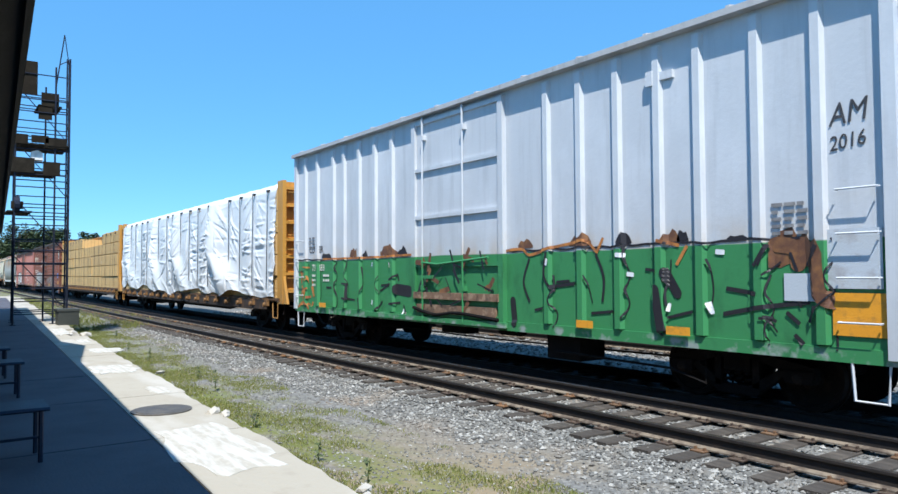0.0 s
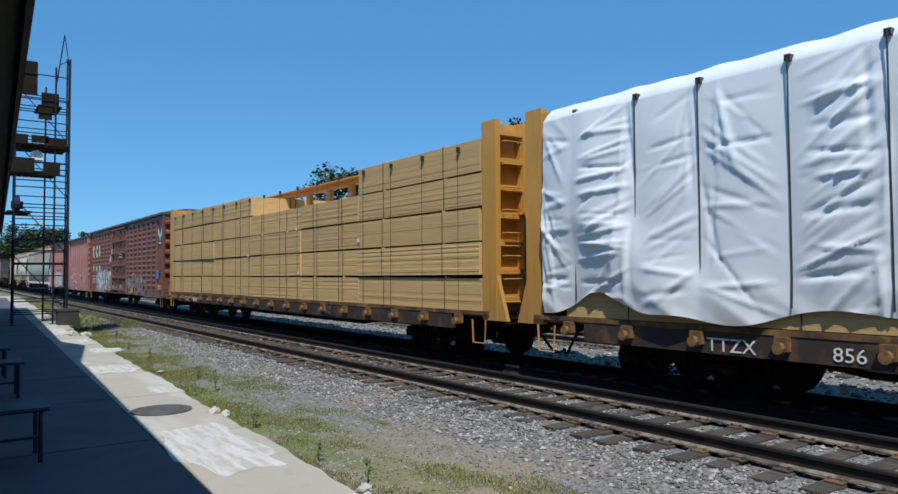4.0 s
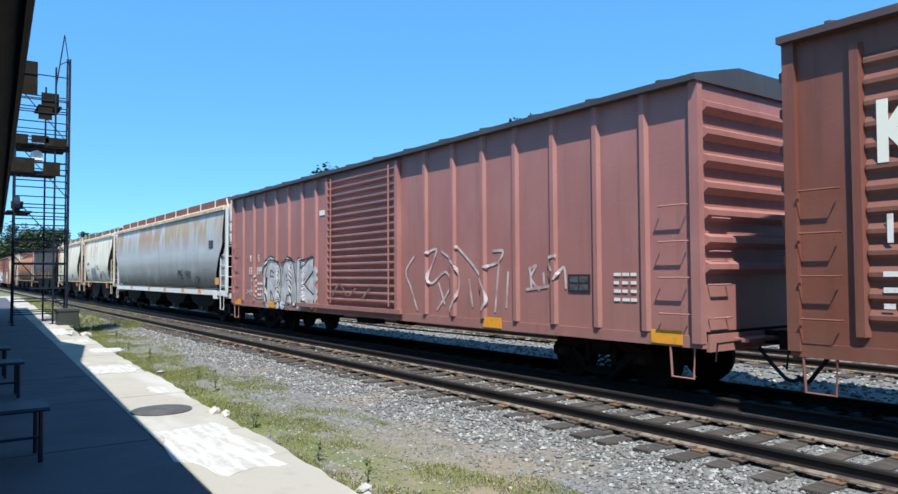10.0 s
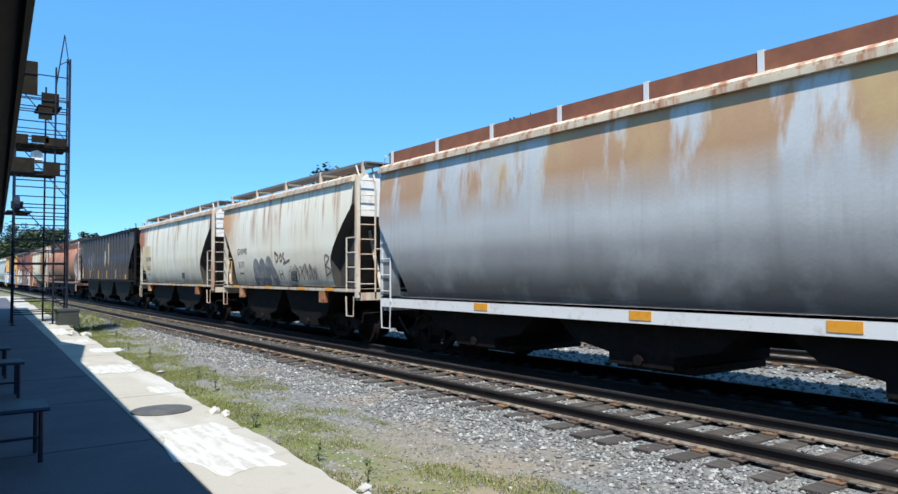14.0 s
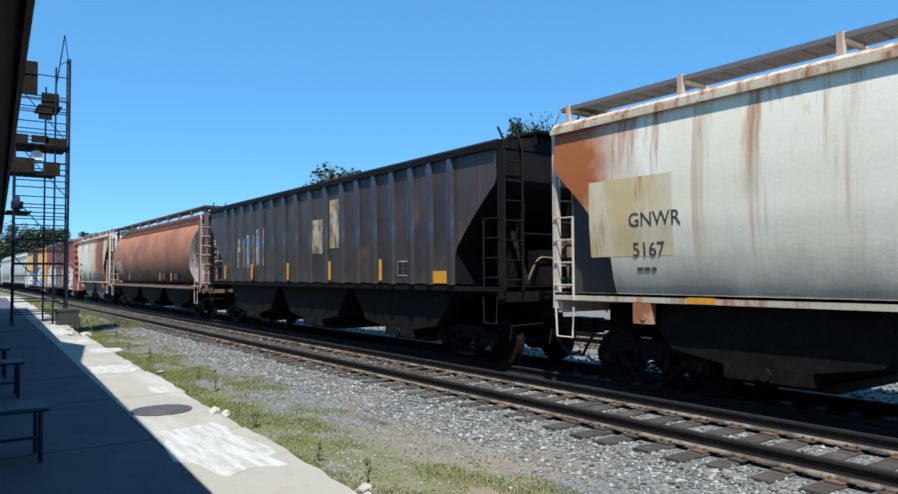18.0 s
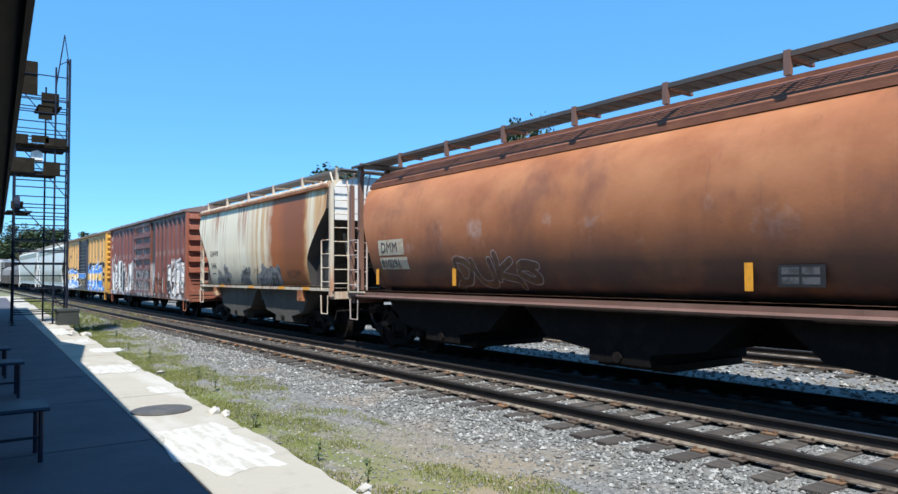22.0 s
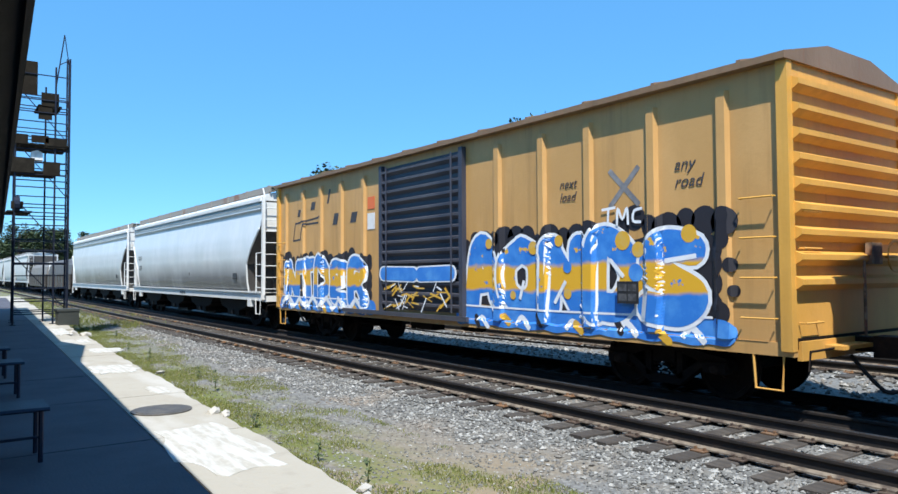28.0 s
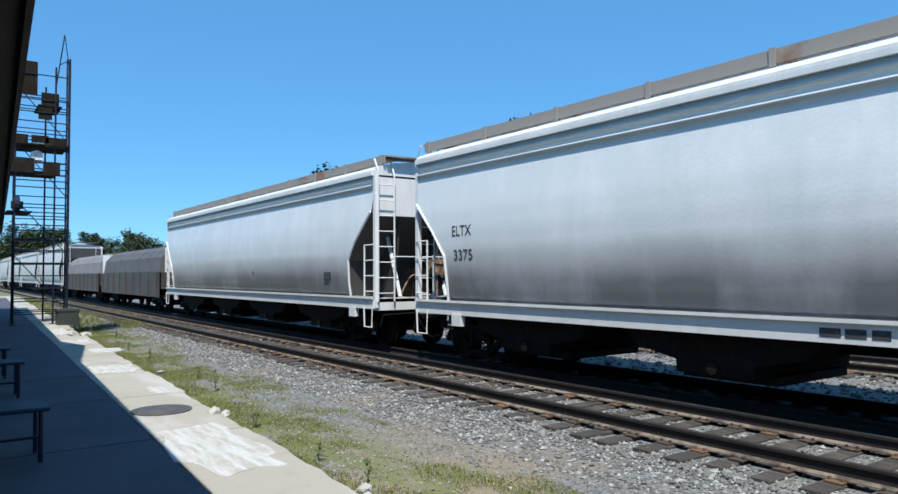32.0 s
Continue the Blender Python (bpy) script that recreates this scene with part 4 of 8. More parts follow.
def boxcar(label, L, z0, ze, zr, body, end, roof, ribs, front, door=None, n_end=9, end_kw=None, rib_m=None, rib_w=0.13, rib_h=0.065, rib_z=None, irons=None, sill=None, group="freight train"):
    """ribs: distances of the side posts from the front corner. Returns the car and the height map of its side."""
    car = thing("boxcar", label, "boxcar", group)
    TRAIN.append((car, front - L / 2))
    h = L / 2
    xs = [h - r for r in ribs]
    pan = -1.53
    d0, d1 = (h - door[1], h - door[0]) if door else (9e9, 9e9)
    # sides as sheets between the posts, so that each can be told apart
    part("floor", Mesh().box(-h, h, -1.45, 1.45, z0 + 0.02, z0 + 0.16), black_steel, car)
    for y0, y1 in ((pan, pan + 0.04), (-pan - 0.04, -pan)):
        part("side_panel", Mesh().box(-h + 0.05, h - 0.05, y0, y1, z0, ze), body, car)
    rz0, rz1 = rib_z or (z0 + 0.12, ze - 0.02)
    first = None
    for x in xs:
        if d0 - 0.05 < x < d1 + 0.05:
            continue
        if first is None:
            first = part("side_post", Mesh().prism([(-rib_w / 2 - 0.015, pan), (-rib_w / 2 + 0.02, pan - rib_h), (rib_w / 2 - 0.02, pan - rib_h), (rib_w / 2 + 0.015, pan)], rz0, rz1, "z"), rib_m or body, car, at=(x, 0, 0))
        else:
            repeat(first, (x, 0, 0))
    part("side_sill", Mesh().box(-h, h, -1.56, -1.47, z0 - 0.07, z0 + 0.1), sill or body, car)
    part("side_sill", Mesh().box(-h, h, 1.47, 1.56, z0 - 0.07, z0 + 0.1), sill or body, car)
    part("roof", Mesh().prism([(-1.7, ze - 0.05), (-1.7, ze + 0.04), (-0.6, zr), (0.6, zr), (1.7, ze + 0.04), (1.7, ze - 0.05)], -h - 0.03, h + 0.03), roof, car)
    k = int(L / 1.3)
    lip = part("roof_seam", Mesh().prism([(-1.69, ze + 0.044), (-1.69, ze + 0.072), (-0.6, zr + 0.03), (0.6, zr + 0.03), (1.69, ze + 0.072), (1.69, ze + 0.044), (0.6, zr), (-0.6, zr)], -0.03, 0.03), roof, car, at=(-h + 0.6, 0, 0))
    for i in range(1, k):
        repeat(lip, (-h + 0.6 + i * (L - 1.2) / (k - 1), 0, 0))
    for s in (-1, 1):
        corrugated_end(car, (h - 0.02) * s, s, z0, ze, zr, n_end, end, **(end_kw or {}))
        step(car, (h - 0.35) * s, end, z0)
        im = irons or end
        rungs(car, (h - 0.42) * s, 0.46, z0 + 0.4, z0 + 1.95, 4, im)
        end_ladder(car, h * s, s, -1.2, z0 + 0.35, z0 + 1.75, 4, im)
        part("end_platform_step", Mesh().box(min(h * s, (h + 0.28) * s), max(h * s, (h + 0.28) * s), -0.9, 0.9, z0 + 0.0, z0 + 0.05), im, car)
    part("brake_wheel", Mesh().tube([(h + 0.22, 0.75 + 0.22 * math.cos(a * 0.524), z0 + 1.2 + 0.22 * math.sin(a * 0.524)) for a in range(13)], 0.014, 5).tube([(h + 0.22, 0.53, z0 + 1.2), (h + 0.22, 0.97, z0 + 1.2)], 0.012, 5).tube([(h, 0.75, z0 + 1.2), (h + 0.22, 0.75, z0 + 1.2)], 0.02, 5), end, car)
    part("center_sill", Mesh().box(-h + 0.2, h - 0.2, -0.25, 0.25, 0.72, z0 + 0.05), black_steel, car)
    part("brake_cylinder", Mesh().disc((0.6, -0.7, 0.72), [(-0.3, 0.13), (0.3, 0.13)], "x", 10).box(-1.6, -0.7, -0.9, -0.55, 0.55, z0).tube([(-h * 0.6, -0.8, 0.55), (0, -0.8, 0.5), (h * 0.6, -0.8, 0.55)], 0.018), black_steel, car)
    running_gear(car, L, 2.35)

    def side(x, z):
        if rz0 < z < rz1:
            for r in xs:
                if abs(x - r) < rib_w / 2 + 0.07 and not d0 - 0.05 < r < d1 + 0.05:
                    return pan - rib_h * min(1, (rib_w / 2 + 0.07 - abs(x - r)) / 0.05)
        return pan - (0.03 if z < z0 + 0.1 else 0)
    return car, h, side


def slide_door(car, x0, x1, z0, z1, m, beads=3, y=-1.57, rail=0.05, tall=0.04):
    """A plain door in panels, with rails, two lock bars and their brackets."""
    part("door", Mesh().box(x0, x1, y, y + 0.05, z0, z1), m, car)
    for i in range(beads + 1):
        z = z0 + (z1 - z0) * i / beads
        part("door_rail", Mesh().box(x0, x1, y - rail, y, z - tall, z + tall), m, car)
    for x in (x0 + 0.12 * (x1 - x0), x0 + 0.62 * (x1 - x0)):
        part("lock_bar", Mesh().tube([(x, y - 0.08, z0 - 0.15), (x, y - 0.08, z1 + 0.1)], 0.022).box(x - 0.05, x + 0.05, y - 0.1, y, z0 + 0.5, z0 + 0.6).box(x - 0.05, x + 0.05, y - 0.1, y, z1 - 0.4, z1 - 0.3), m, car)
    for x in (x0 - 0.05, x1 + 0.05):
        part("door_post", Mesh().box(x - 0.07, x + 0.07, y - 0.06, y + 0.05, z0 - 0.1, z1 + 0.05), m, car)
    part("door_track", Mesh().box(x0 - 2.2, x1 + 0.2, y - 0.09, y - 0.02, z0 - 0.16, z0 - 0.06), m, car)
    part("door_handle", Mesh().box(x0 + 0.2, x0 + 0.75, y - 0.09, y - 0.05, z0 + 0.75, z0 + 0.82).tube([(x0 + 0.3, y - 0.07, z0 + 1.1), (x0 + 0.9, y - 0.07, z0 + 1.05), (x1 - 0.3, y - 0.07, z0 + 1.16)], 0.025), m, car)


def louvre_door(car, x0, x1, z0, z1, n, m, y=-1.57):
    """A door pressed into n horizontal ribs."""
    part("door", Mesh().box(x0, x1, y + 0.02, y + 0.06, z0, z1), m, car)
    p = (z1 - z0) / n
    first = part("door_rib", Mesh().prism([(y + 0.02, 0), (y - 0.06, p * 0.3), (y - 0.06, p * 0.5), (y + 0.02, p * 0.62)], x0 + 0.04, x1 - 0.04), m, car, at=(0, 0, z0 + 0.03))
    for i in range(1, n):
        repeat(first, (0, 0, z0 + 0.03 + p * i))
    for x in (x0, x1):
        part("door_post", Mesh().box(x - 0.06, x + 0.06, y - 0.07, y + 0.05, z0 - 0.1, z1 + 0.06), m, car)
    for x in (x0 + 0.3, x1 - 0.3):
        part("lock_bar", Mesh().tube([(x, y - 0.085, z0), (x, y - 0.085, z1)], 0.02), m, car)
    part("door_track", Mesh().box(x0 - 1.9, x1 + 0.2, y - 0.09, y - 0.02, z0 - 0.16, z0 - 0.06), m, car)


def plate(car, x, z, w, h, m, y=-1.6, name="reflector", label="amber reflector plate"):
    return part(name, Mesh().box(x - w / 2, x + w / 2, y - 0.006, y, z - h / 2, z + h / 2), m, car, label)


def bars(car, x, z, rows, w, m, y=-1.545, gap=0.09, hgt=0.045, seed=0):
    """Unreadable small writing as plain bars."""
    rnd = random.Random(seed)
    me = Mesh()
    for i in range(rows):
        a = x
        for k in range(3):
            b = a + w / 3 * rnd.uniform(0.5, 0.9)
            q = y(a, z - i * gap - hgt / 2) - 0.001 if callable(y) else y
            me.box(a, b, q - 0.004, q, z - i * gap - hgt, z - i * gap)
            a += w / 3
    ob = part("small_writing", me, m, car, "rows of tiny stencilled writing")
    ob["kind"] = "stuff"
    return ob


label_grey = surface("label_grey", (0.085, 0.085, 0.09), [((0.03, 0.03, 0.03), ("n", 9, 0.45, 0.6), 0.8)], rough=0.6, bump=0)


def wall_label(car, x, z, w, h, y, pale=False):
    part("label_frame", Mesh().box(x - w / 2, x + w / 2, y - 0.004, y, z - h / 2, z + h / 2), spray_pale if pale else black_paint, car, "small black maintenance stencil")
    me = Mesh()
    for i in range(2):
        for k in range(2):
            if pale:
                me.box(x - w * 0.46 + k * w * 0.47, x - w * 0.02 + k * w * 0.47, y - 0.007, y - 0.004, z - h * 0.44 + i * h * 0.45, z - h * 0.01 + i * h * 0.45)
                continue
            me.box(x - w * 0.42 + k * w * 0.44, x - w * 0.05 + k * w * 0.44, y - 0.007, y - 0.004, z - h * 0.38 + i * h * 0.44, z - h * 0.06 + i * h * 0.44)
    part("label_writing", me, black_paint if pale else label_grey, car)


# ---- covered hoppers ----
rust_gear = surface("rusty_gear", (0.2, 0.12, 0.075), [((0.42, 0.3, 0.2), ("n", 7, 0.5, 0.65), 0.7), ((0.04, 0.03, 0.025), ("n", 5, 0.5, 0.65, (1, 1, 1), 4), 0.7)], rough=0.8)
def hopper(label, L, zs, ze, body, frame_m, roof_m, front, bays, prof=None, cut=1.9, cut_z=(2.2, 3.3), board=True, board_m=None, hatch_m=None, bay_m=None, sill_h=0.22, sill_m=None, name="covered_hopper", group="freight train", bay_top=None, slope_m=None, inset=1.75, ladder_m=None, web_out=0.62, edge_m=None, solid=False, gap=0.16, board_up=0.26):
    """A covered hopper with bulging sides, sloped ends, end frames, ladders, bays and a running board."""
    car = thing(name, label, "hopper car", group)
    TRAIN.append((car, front - L / 2))
    h = L / 2
    prof = prof or [(-1.42, zs), (-1.5, zs + 0.25), (-1.565, zs + 0.6), (-1.61, zs + 1.1), (-1.61, ze - 1.2), (-1.59, ze - 0.8), (-1.56, ze - 0.45), (-1.53, ze - 0.2)]

    def reach(z):
        if z >= cut_z[1]:
            return h - gap
        if z <= cut_z[0]:
            return h - cut
        t = (z - cut_z[0]) / (cut_z[1] - cut_z[0])
        return h - cut + (cut - gap) * (t * 0.75 + 0.25 * t * t)
    # finer profile
    fine = []
    for (a, b), (c, d) in zip(prof, prof[1:]):
        n = max(1, int((d - b) / 0.12))
        fine += [(a + (c - a) * i / n, b + (d - b) * i / n) for i in range(n)]
    fine.append(prof[-1])
    for s, nm in ((1, "side_sheet"), (-1, "side_sheet")):
        nx = max(6, int(L / 0.8))
        part(nm, Mesh().grid([[(reach(z) * (2 * i / nx - 1), y * s, z) for i in range(nx + 1)] for y, z in fine]), body, car, smooth=True)
    for s in (-1, 1):
        part("slope_sheet", Mesh().grid([[(reach(z) * s, y * k / 4, z) for k in (-4, -2, 0, 2, 4)] for y, z in fine]), slope_m or body, car)
    ty, tz = prof[-1]
    # roof with its edge moulding
    part("roof", Mesh().prism([(ty, tz), (ty - 0.05, tz + 0.02), (ty - 0.055, tz + 0.1), (ty + 0.02, tz + 0.16), (ty + 0.25, ze), (-0.5, ze + 0.13), (0.5, ze + 0.13), (-ty - 0.25, ze), (-ty - 0.02, tz + 0.16), (-ty + 0.055, tz + 0.1), (-ty + 0.05, tz + 0.02), (-ty, tz)], -h + gap - 0.02, h - gap + 0.02), roof_m, car)
    part("roof_edge", Mesh().box(-h + gap - 0.04, h - gap + 0.04, ty - 0.09, ty - 0.02, tz - 0.03, tz + 0.05), edge_m or roof_m, car)
    part("hatch_trough", Mesh().box(-h + 1.0, h - 1.0, -0.35, 0.35, ze + 0.1, ze + 0.24), hatch_m or roof_m, car)
    if board:
        bz = ze + board_up
        bm_ = board_m or frame_m
        walk_m = Mesh().box(-h + 0.05, h - 0.05, -1.25, -1.21, ze + 0.04 if solid else bz - 0.02, bz + 0.05).box(-h + 0.05, h - 0.05, -0.74, -0.7, bz - 0.02, bz + 0.05)
        for k in range(8):
            walk_m.box(-h + 0.05, h - 0.05, -1.2 + k * 0.058, -1.17 + k * 0.058, bz, bz + 0.03)
        for k in range(int(L / 0.3)):
            walk_m.box(-h + 0.1 + k * 0.3, -h + 0.125 + k * 0.3, -1.21, -0.74, bz - 0.015, bz)
        part("running_board", walk_m, bm_, car, "grated steel walkway on the roof")
        part("running_board", Mesh().box(-h + 0.05, h - 0.05, 0.72, 1.22, bz, bz + 0.04), bm_, car)
        n = int(L / 1.75)
        br = part("board_bracket", Mesh().box(-0.045, 0.045, -1.27, -1.2, ze - 0.0, bz + 0.07).box(-0.03, 0.03, -1.22, -0.6, bz - 0.05, bz), bm_ if board_up < 0.25 else frame_m, car, at=(-h + 0.2, 0, 0))
        for i in range(1, n):
            repeat(br, (-h + 0.2 + (L - 0.4) * i / (n - 1), 0, 0))
        for s in (-1, 1):
            part("crosswalk", Mesh().box(min((h - 0.45) * s, (h + 0.05) * s), max((h - 0.45) * s, (h + 0.05) * s), -1.22, 1.22, bz, bz + 0.04), bm_, car)
    # side sill
    for y in (-1.52, 1.44):
        part("side_sill", Mesh().box(-h + 0.1, h - 0.1, y, y + 0.08, zs - sill_h, zs + 0.02).box(-h + 0.1, h - 0.1, min(y, y + 0.0), y + 0.14, zs - 0.02, zs + 0.02), sill_m or frame_m, car)
    lm = ladder_m or frame_m
    for s in (-1, 1):
        e = (h - 0.1) * s
        for y in (-1.46, 1.46):
            part("corner_post", Mesh().box(e - 0.05, e + 0.05, y - 0.05, y + 0.05, zs - 0.25, tz + 0.1), frame_m, car)
        part("end_deck", Mesh().box(min(e, (h - cut) * s), max(e, (h - cut) * s), -1.45, 1.45, zs - 0.12, zs - 0.04), frame_m, car)
        part("end_beam", Mesh().box(min(e, e - 0.1 * s), max(e, e - 0.1 * s), -1.45, 1.45, zs - 0.32, zs - 0.02), frame_m, car)
        part("bolster_web", Mesh().box(min((h - 1.7) * s, (h - 1.62) * s), max((h - 1.7) * s, (h - 1.62) * s), -1.2, 1.2, zs - 0.05, zs + 0.3), black_steel, car)
        # side ladder of rails and rungs beside the corner post
        x = (h - 0.55) * s
        part("ladder_rail", Mesh().tube([(x, -1.53, zs - 0.1), (x, -1.53, zs + 1.3)], 0.022), lm, car)
        for i in range(4):
            z = zs + 0.15 + 0.38 * i
            part("ladder_rung", Mesh().tube([(x, -1.53, z), (e, -1.53, z)], 0.014, 5), lm, car)
        # end ladder up to the roof
        for y in (-1.44, -0.98):
            part("ladder_rail", Mesh().tube([(e + 0.08 * s, y, zs - 0.1), (e + 0.08 * s, y, tz + (0.1 if y < -1.2 else 0.0)), (e - 0.1 * s, y, tz + 0.4)], 0.024), lm, car)
        n = int((tz - zs) / 0.38)
        for i in range(n + 1):
            z = zs + 0.1 + i * 0.38
            part("ladder_rung", Mesh().tube([(e + 0.08 * s, -1.44, z), (e + 0.08 * s, -0.98, z)], 0.015, 5), lm, car)
        for y in (0.2, 0.65):
            part("hand_rail", Mesh().tube([(e + 0.05 * s, y, zs - 0.1), (e + 0.05 * s, y, zs + 1.05)], 0.02), lm, car)
        part("hand_rail", Mesh().tube([(e + 0.05 * s, -0.98, zs + 1.0), (e + 0.05 * s, 1.4, zs + 1.0)], 0.018), lm, car)
        step(car, (h - 0.35) * s, lm, zs - 0.22, 0.5)
        part("brake_box", Mesh().box(min(e - 0.6 * s, e - 0.25 * s), max(e - 0.6 * s, e - 0.25 * s), -0.25, 0.25, zs, zs + 0.7), black_steel, car)
        # plates added to block the view through the end, mostly in its shade's dark colour
        for y in (-1.25 if web_out < 0.5 else -0.62, 0.62):
            part("end_web", Mesh().prism([((h - cut - 0.1) * s, zs - 0.05), ((h - web_out) * s, zs - 0.05), ((h - 0.34) * s, cut_z[1] - 0.15), ((h - cut - 0.1) * s, cut_z[0])], y - 0.02, y + 0.02, "y"), slope_m or black_steel, car, "plate added to close the open hopper end")
        # air-brake gear on the end deck: reservoir, valve, brake wheel, pipes
        gm = ladder_m or frame_m
        part("air_reservoir", Mesh().disc(((h - 0.5) * s, 0.75, zs + 0.35), [(-0.34, 0.12), (-0.3, 0.2), (0.3, 0.2), (0.34, 0.12)], "y", 12), wheel_steel, car)
        part("brake_valve", Mesh().box(min(e - 0.3 * s, e - 0.05 * s), max(e - 0.3 * s, e - 0.05 * s), 0.3, 0.62, zs + 0.55, zs + 0.95).box(min(e - 0.25 * s, e - 0.1 * s), max(e - 0.25 * s, e - 0.1 * s), 0.2, 0.7, zs + 0.68, zs + 0.8).tube([(e - 0.15 * s, 0.45, zs), (e - 0.15 * s, 0.45, zs + 0.6)], 0.03), rust_gear, car, "rusty brake valve")
        part("brake_wheel", Mesh().tube([(e + 0.04 * s, 0.95 + 0.24 * math.cos(a * 0.524), zs + 1.25 + 0.24 * math.sin(a * 0.524)) for a in range(13)], 0.018, 5).tube([(e + 0.04 * s, 0.72, zs + 1.25), (e + 0.04 * s, 1.18, zs + 1.25)], 0.014, 5).tube([(e + 0.04 * s, 0.95, zs + 1.02), (e + 0.04 * s, 0.95, zs + 1.48)], 0.014, 5).box(min(e, e - 0.2 * s), max(e, e - 0.2 * s), 0.82, 1.08, zs + 1.05, zs + 1.4), gm, car, "hand brake wheel and housing")
        part("brake_pipe", Mesh().tube(smooth_line([(e - 0.2 * s, -0.7, zs - 0.1), (e - 0.25 * s, -0.3, zs + 0.5), (e - 0.2 * s, 0.1, zs + 0.55), (e - 0.2 * s, 0.4, zs + 0.75)]), 0.02, 5).tube([(e - 0.05 * s, 0.95, zs - 0.2), (e - 0.05 * s, 0.95, zs + 1.1)], 0.02, 5).tube([(e - 0.35 * s, 1.2, zs), (e - 0.35 * s, 1.2, zs + 1.5)], 0.03, 5), rust_gear, car)
        part("far_ladder", Mesh().tube([(e, 1.0, zs - 0.1), (e, 1.0, tz)], 0.022, 5).tube([(e, 1.44, zs - 0.6), (e, 1.44, tz)], 0.022, 5), gm, car)
        for y in (-0.7, 0.7):
            part("end_brace", Mesh().tube([(e - 0.1 * s, y, zs), ((h - 0.9) * s, y, cut_z[1] - 0.4)], 0.05), frame_m, car)
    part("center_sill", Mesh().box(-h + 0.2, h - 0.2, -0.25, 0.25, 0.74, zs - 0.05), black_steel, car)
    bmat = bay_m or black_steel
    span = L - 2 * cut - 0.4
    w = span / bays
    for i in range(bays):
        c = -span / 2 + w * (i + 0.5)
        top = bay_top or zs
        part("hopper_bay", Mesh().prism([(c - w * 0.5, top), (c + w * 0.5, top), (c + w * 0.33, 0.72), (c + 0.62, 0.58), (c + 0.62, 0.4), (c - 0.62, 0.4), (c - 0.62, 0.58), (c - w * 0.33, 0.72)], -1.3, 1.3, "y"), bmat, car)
        part("outlet_gate", Mesh().box(c - 0.75, c + 0.75, -0.95, 0.95, 0.3, 0.42).tube([(c, -1.3, 0.5), (c, 1.0, 0.5)], 0.04).disc((c, -1.32, 0.5), [(-0.03, 0.09), (0.03, 0.09)], "y", 8), wheel_steel, car)
    running_gear(car, L, inset)

    def side(x, z):
        for (a, b), (c2, d) in zip(prof, prof[1:]):
            if b <= z <= d:
                return a + (c2 - a) * (z - b) / (d - b)
        return prof[0][0]
    return car, h, side


# ---- centre-beam flat cars ----
def lumber_mesh(rnd, length, height, y0=-1.52, y1=-0.12, layers=15):
    """A banded pack of boards: every layer a little in or out."""
    me = Mesh()
    prof = [(y1, height), (y1, 0)]
    cuts = [0.0]
    for i in range(layers):
        cuts.append(cuts[-1] + rnd.choice((0.5, 0.8, 1.0, 1.0, 1.2)))
    for a, b in zip(cuts, cuts[1:]):
        a, b = a * height / cuts[-1], b * height / cuts[-1]
        o, deep = rnd.uniform(-0.005, 0.004), rnd.choice((0.001, 0.0015, 0.003, 0.007))
        prof += [(y0 + o, a + 0.002), (y0 + o, b - deep * 0.5), (y0 + o + deep, b)]
    return me.prism(prof, 0.01, length - 0.01)


grimy_yellow = surface("grimy_yellow", (0.17, 0.085, 0.03), [((0.05, 0.03, 0.02), ("n", 3, 0.42, 0.6), 0.9), ((0.33, 0.17, 0.05), ("n", 2, 0.56, 0.66, (1, 1, 1), 4), 0.8)], rough=0.8)
sill_dark = surface("grimy_sill", (0.035, 0.025, 0.02), [((0.16, 0.08, 0.035), ("n", 2.5, 0.5, 0.7), 0.7)], rough=0.8)


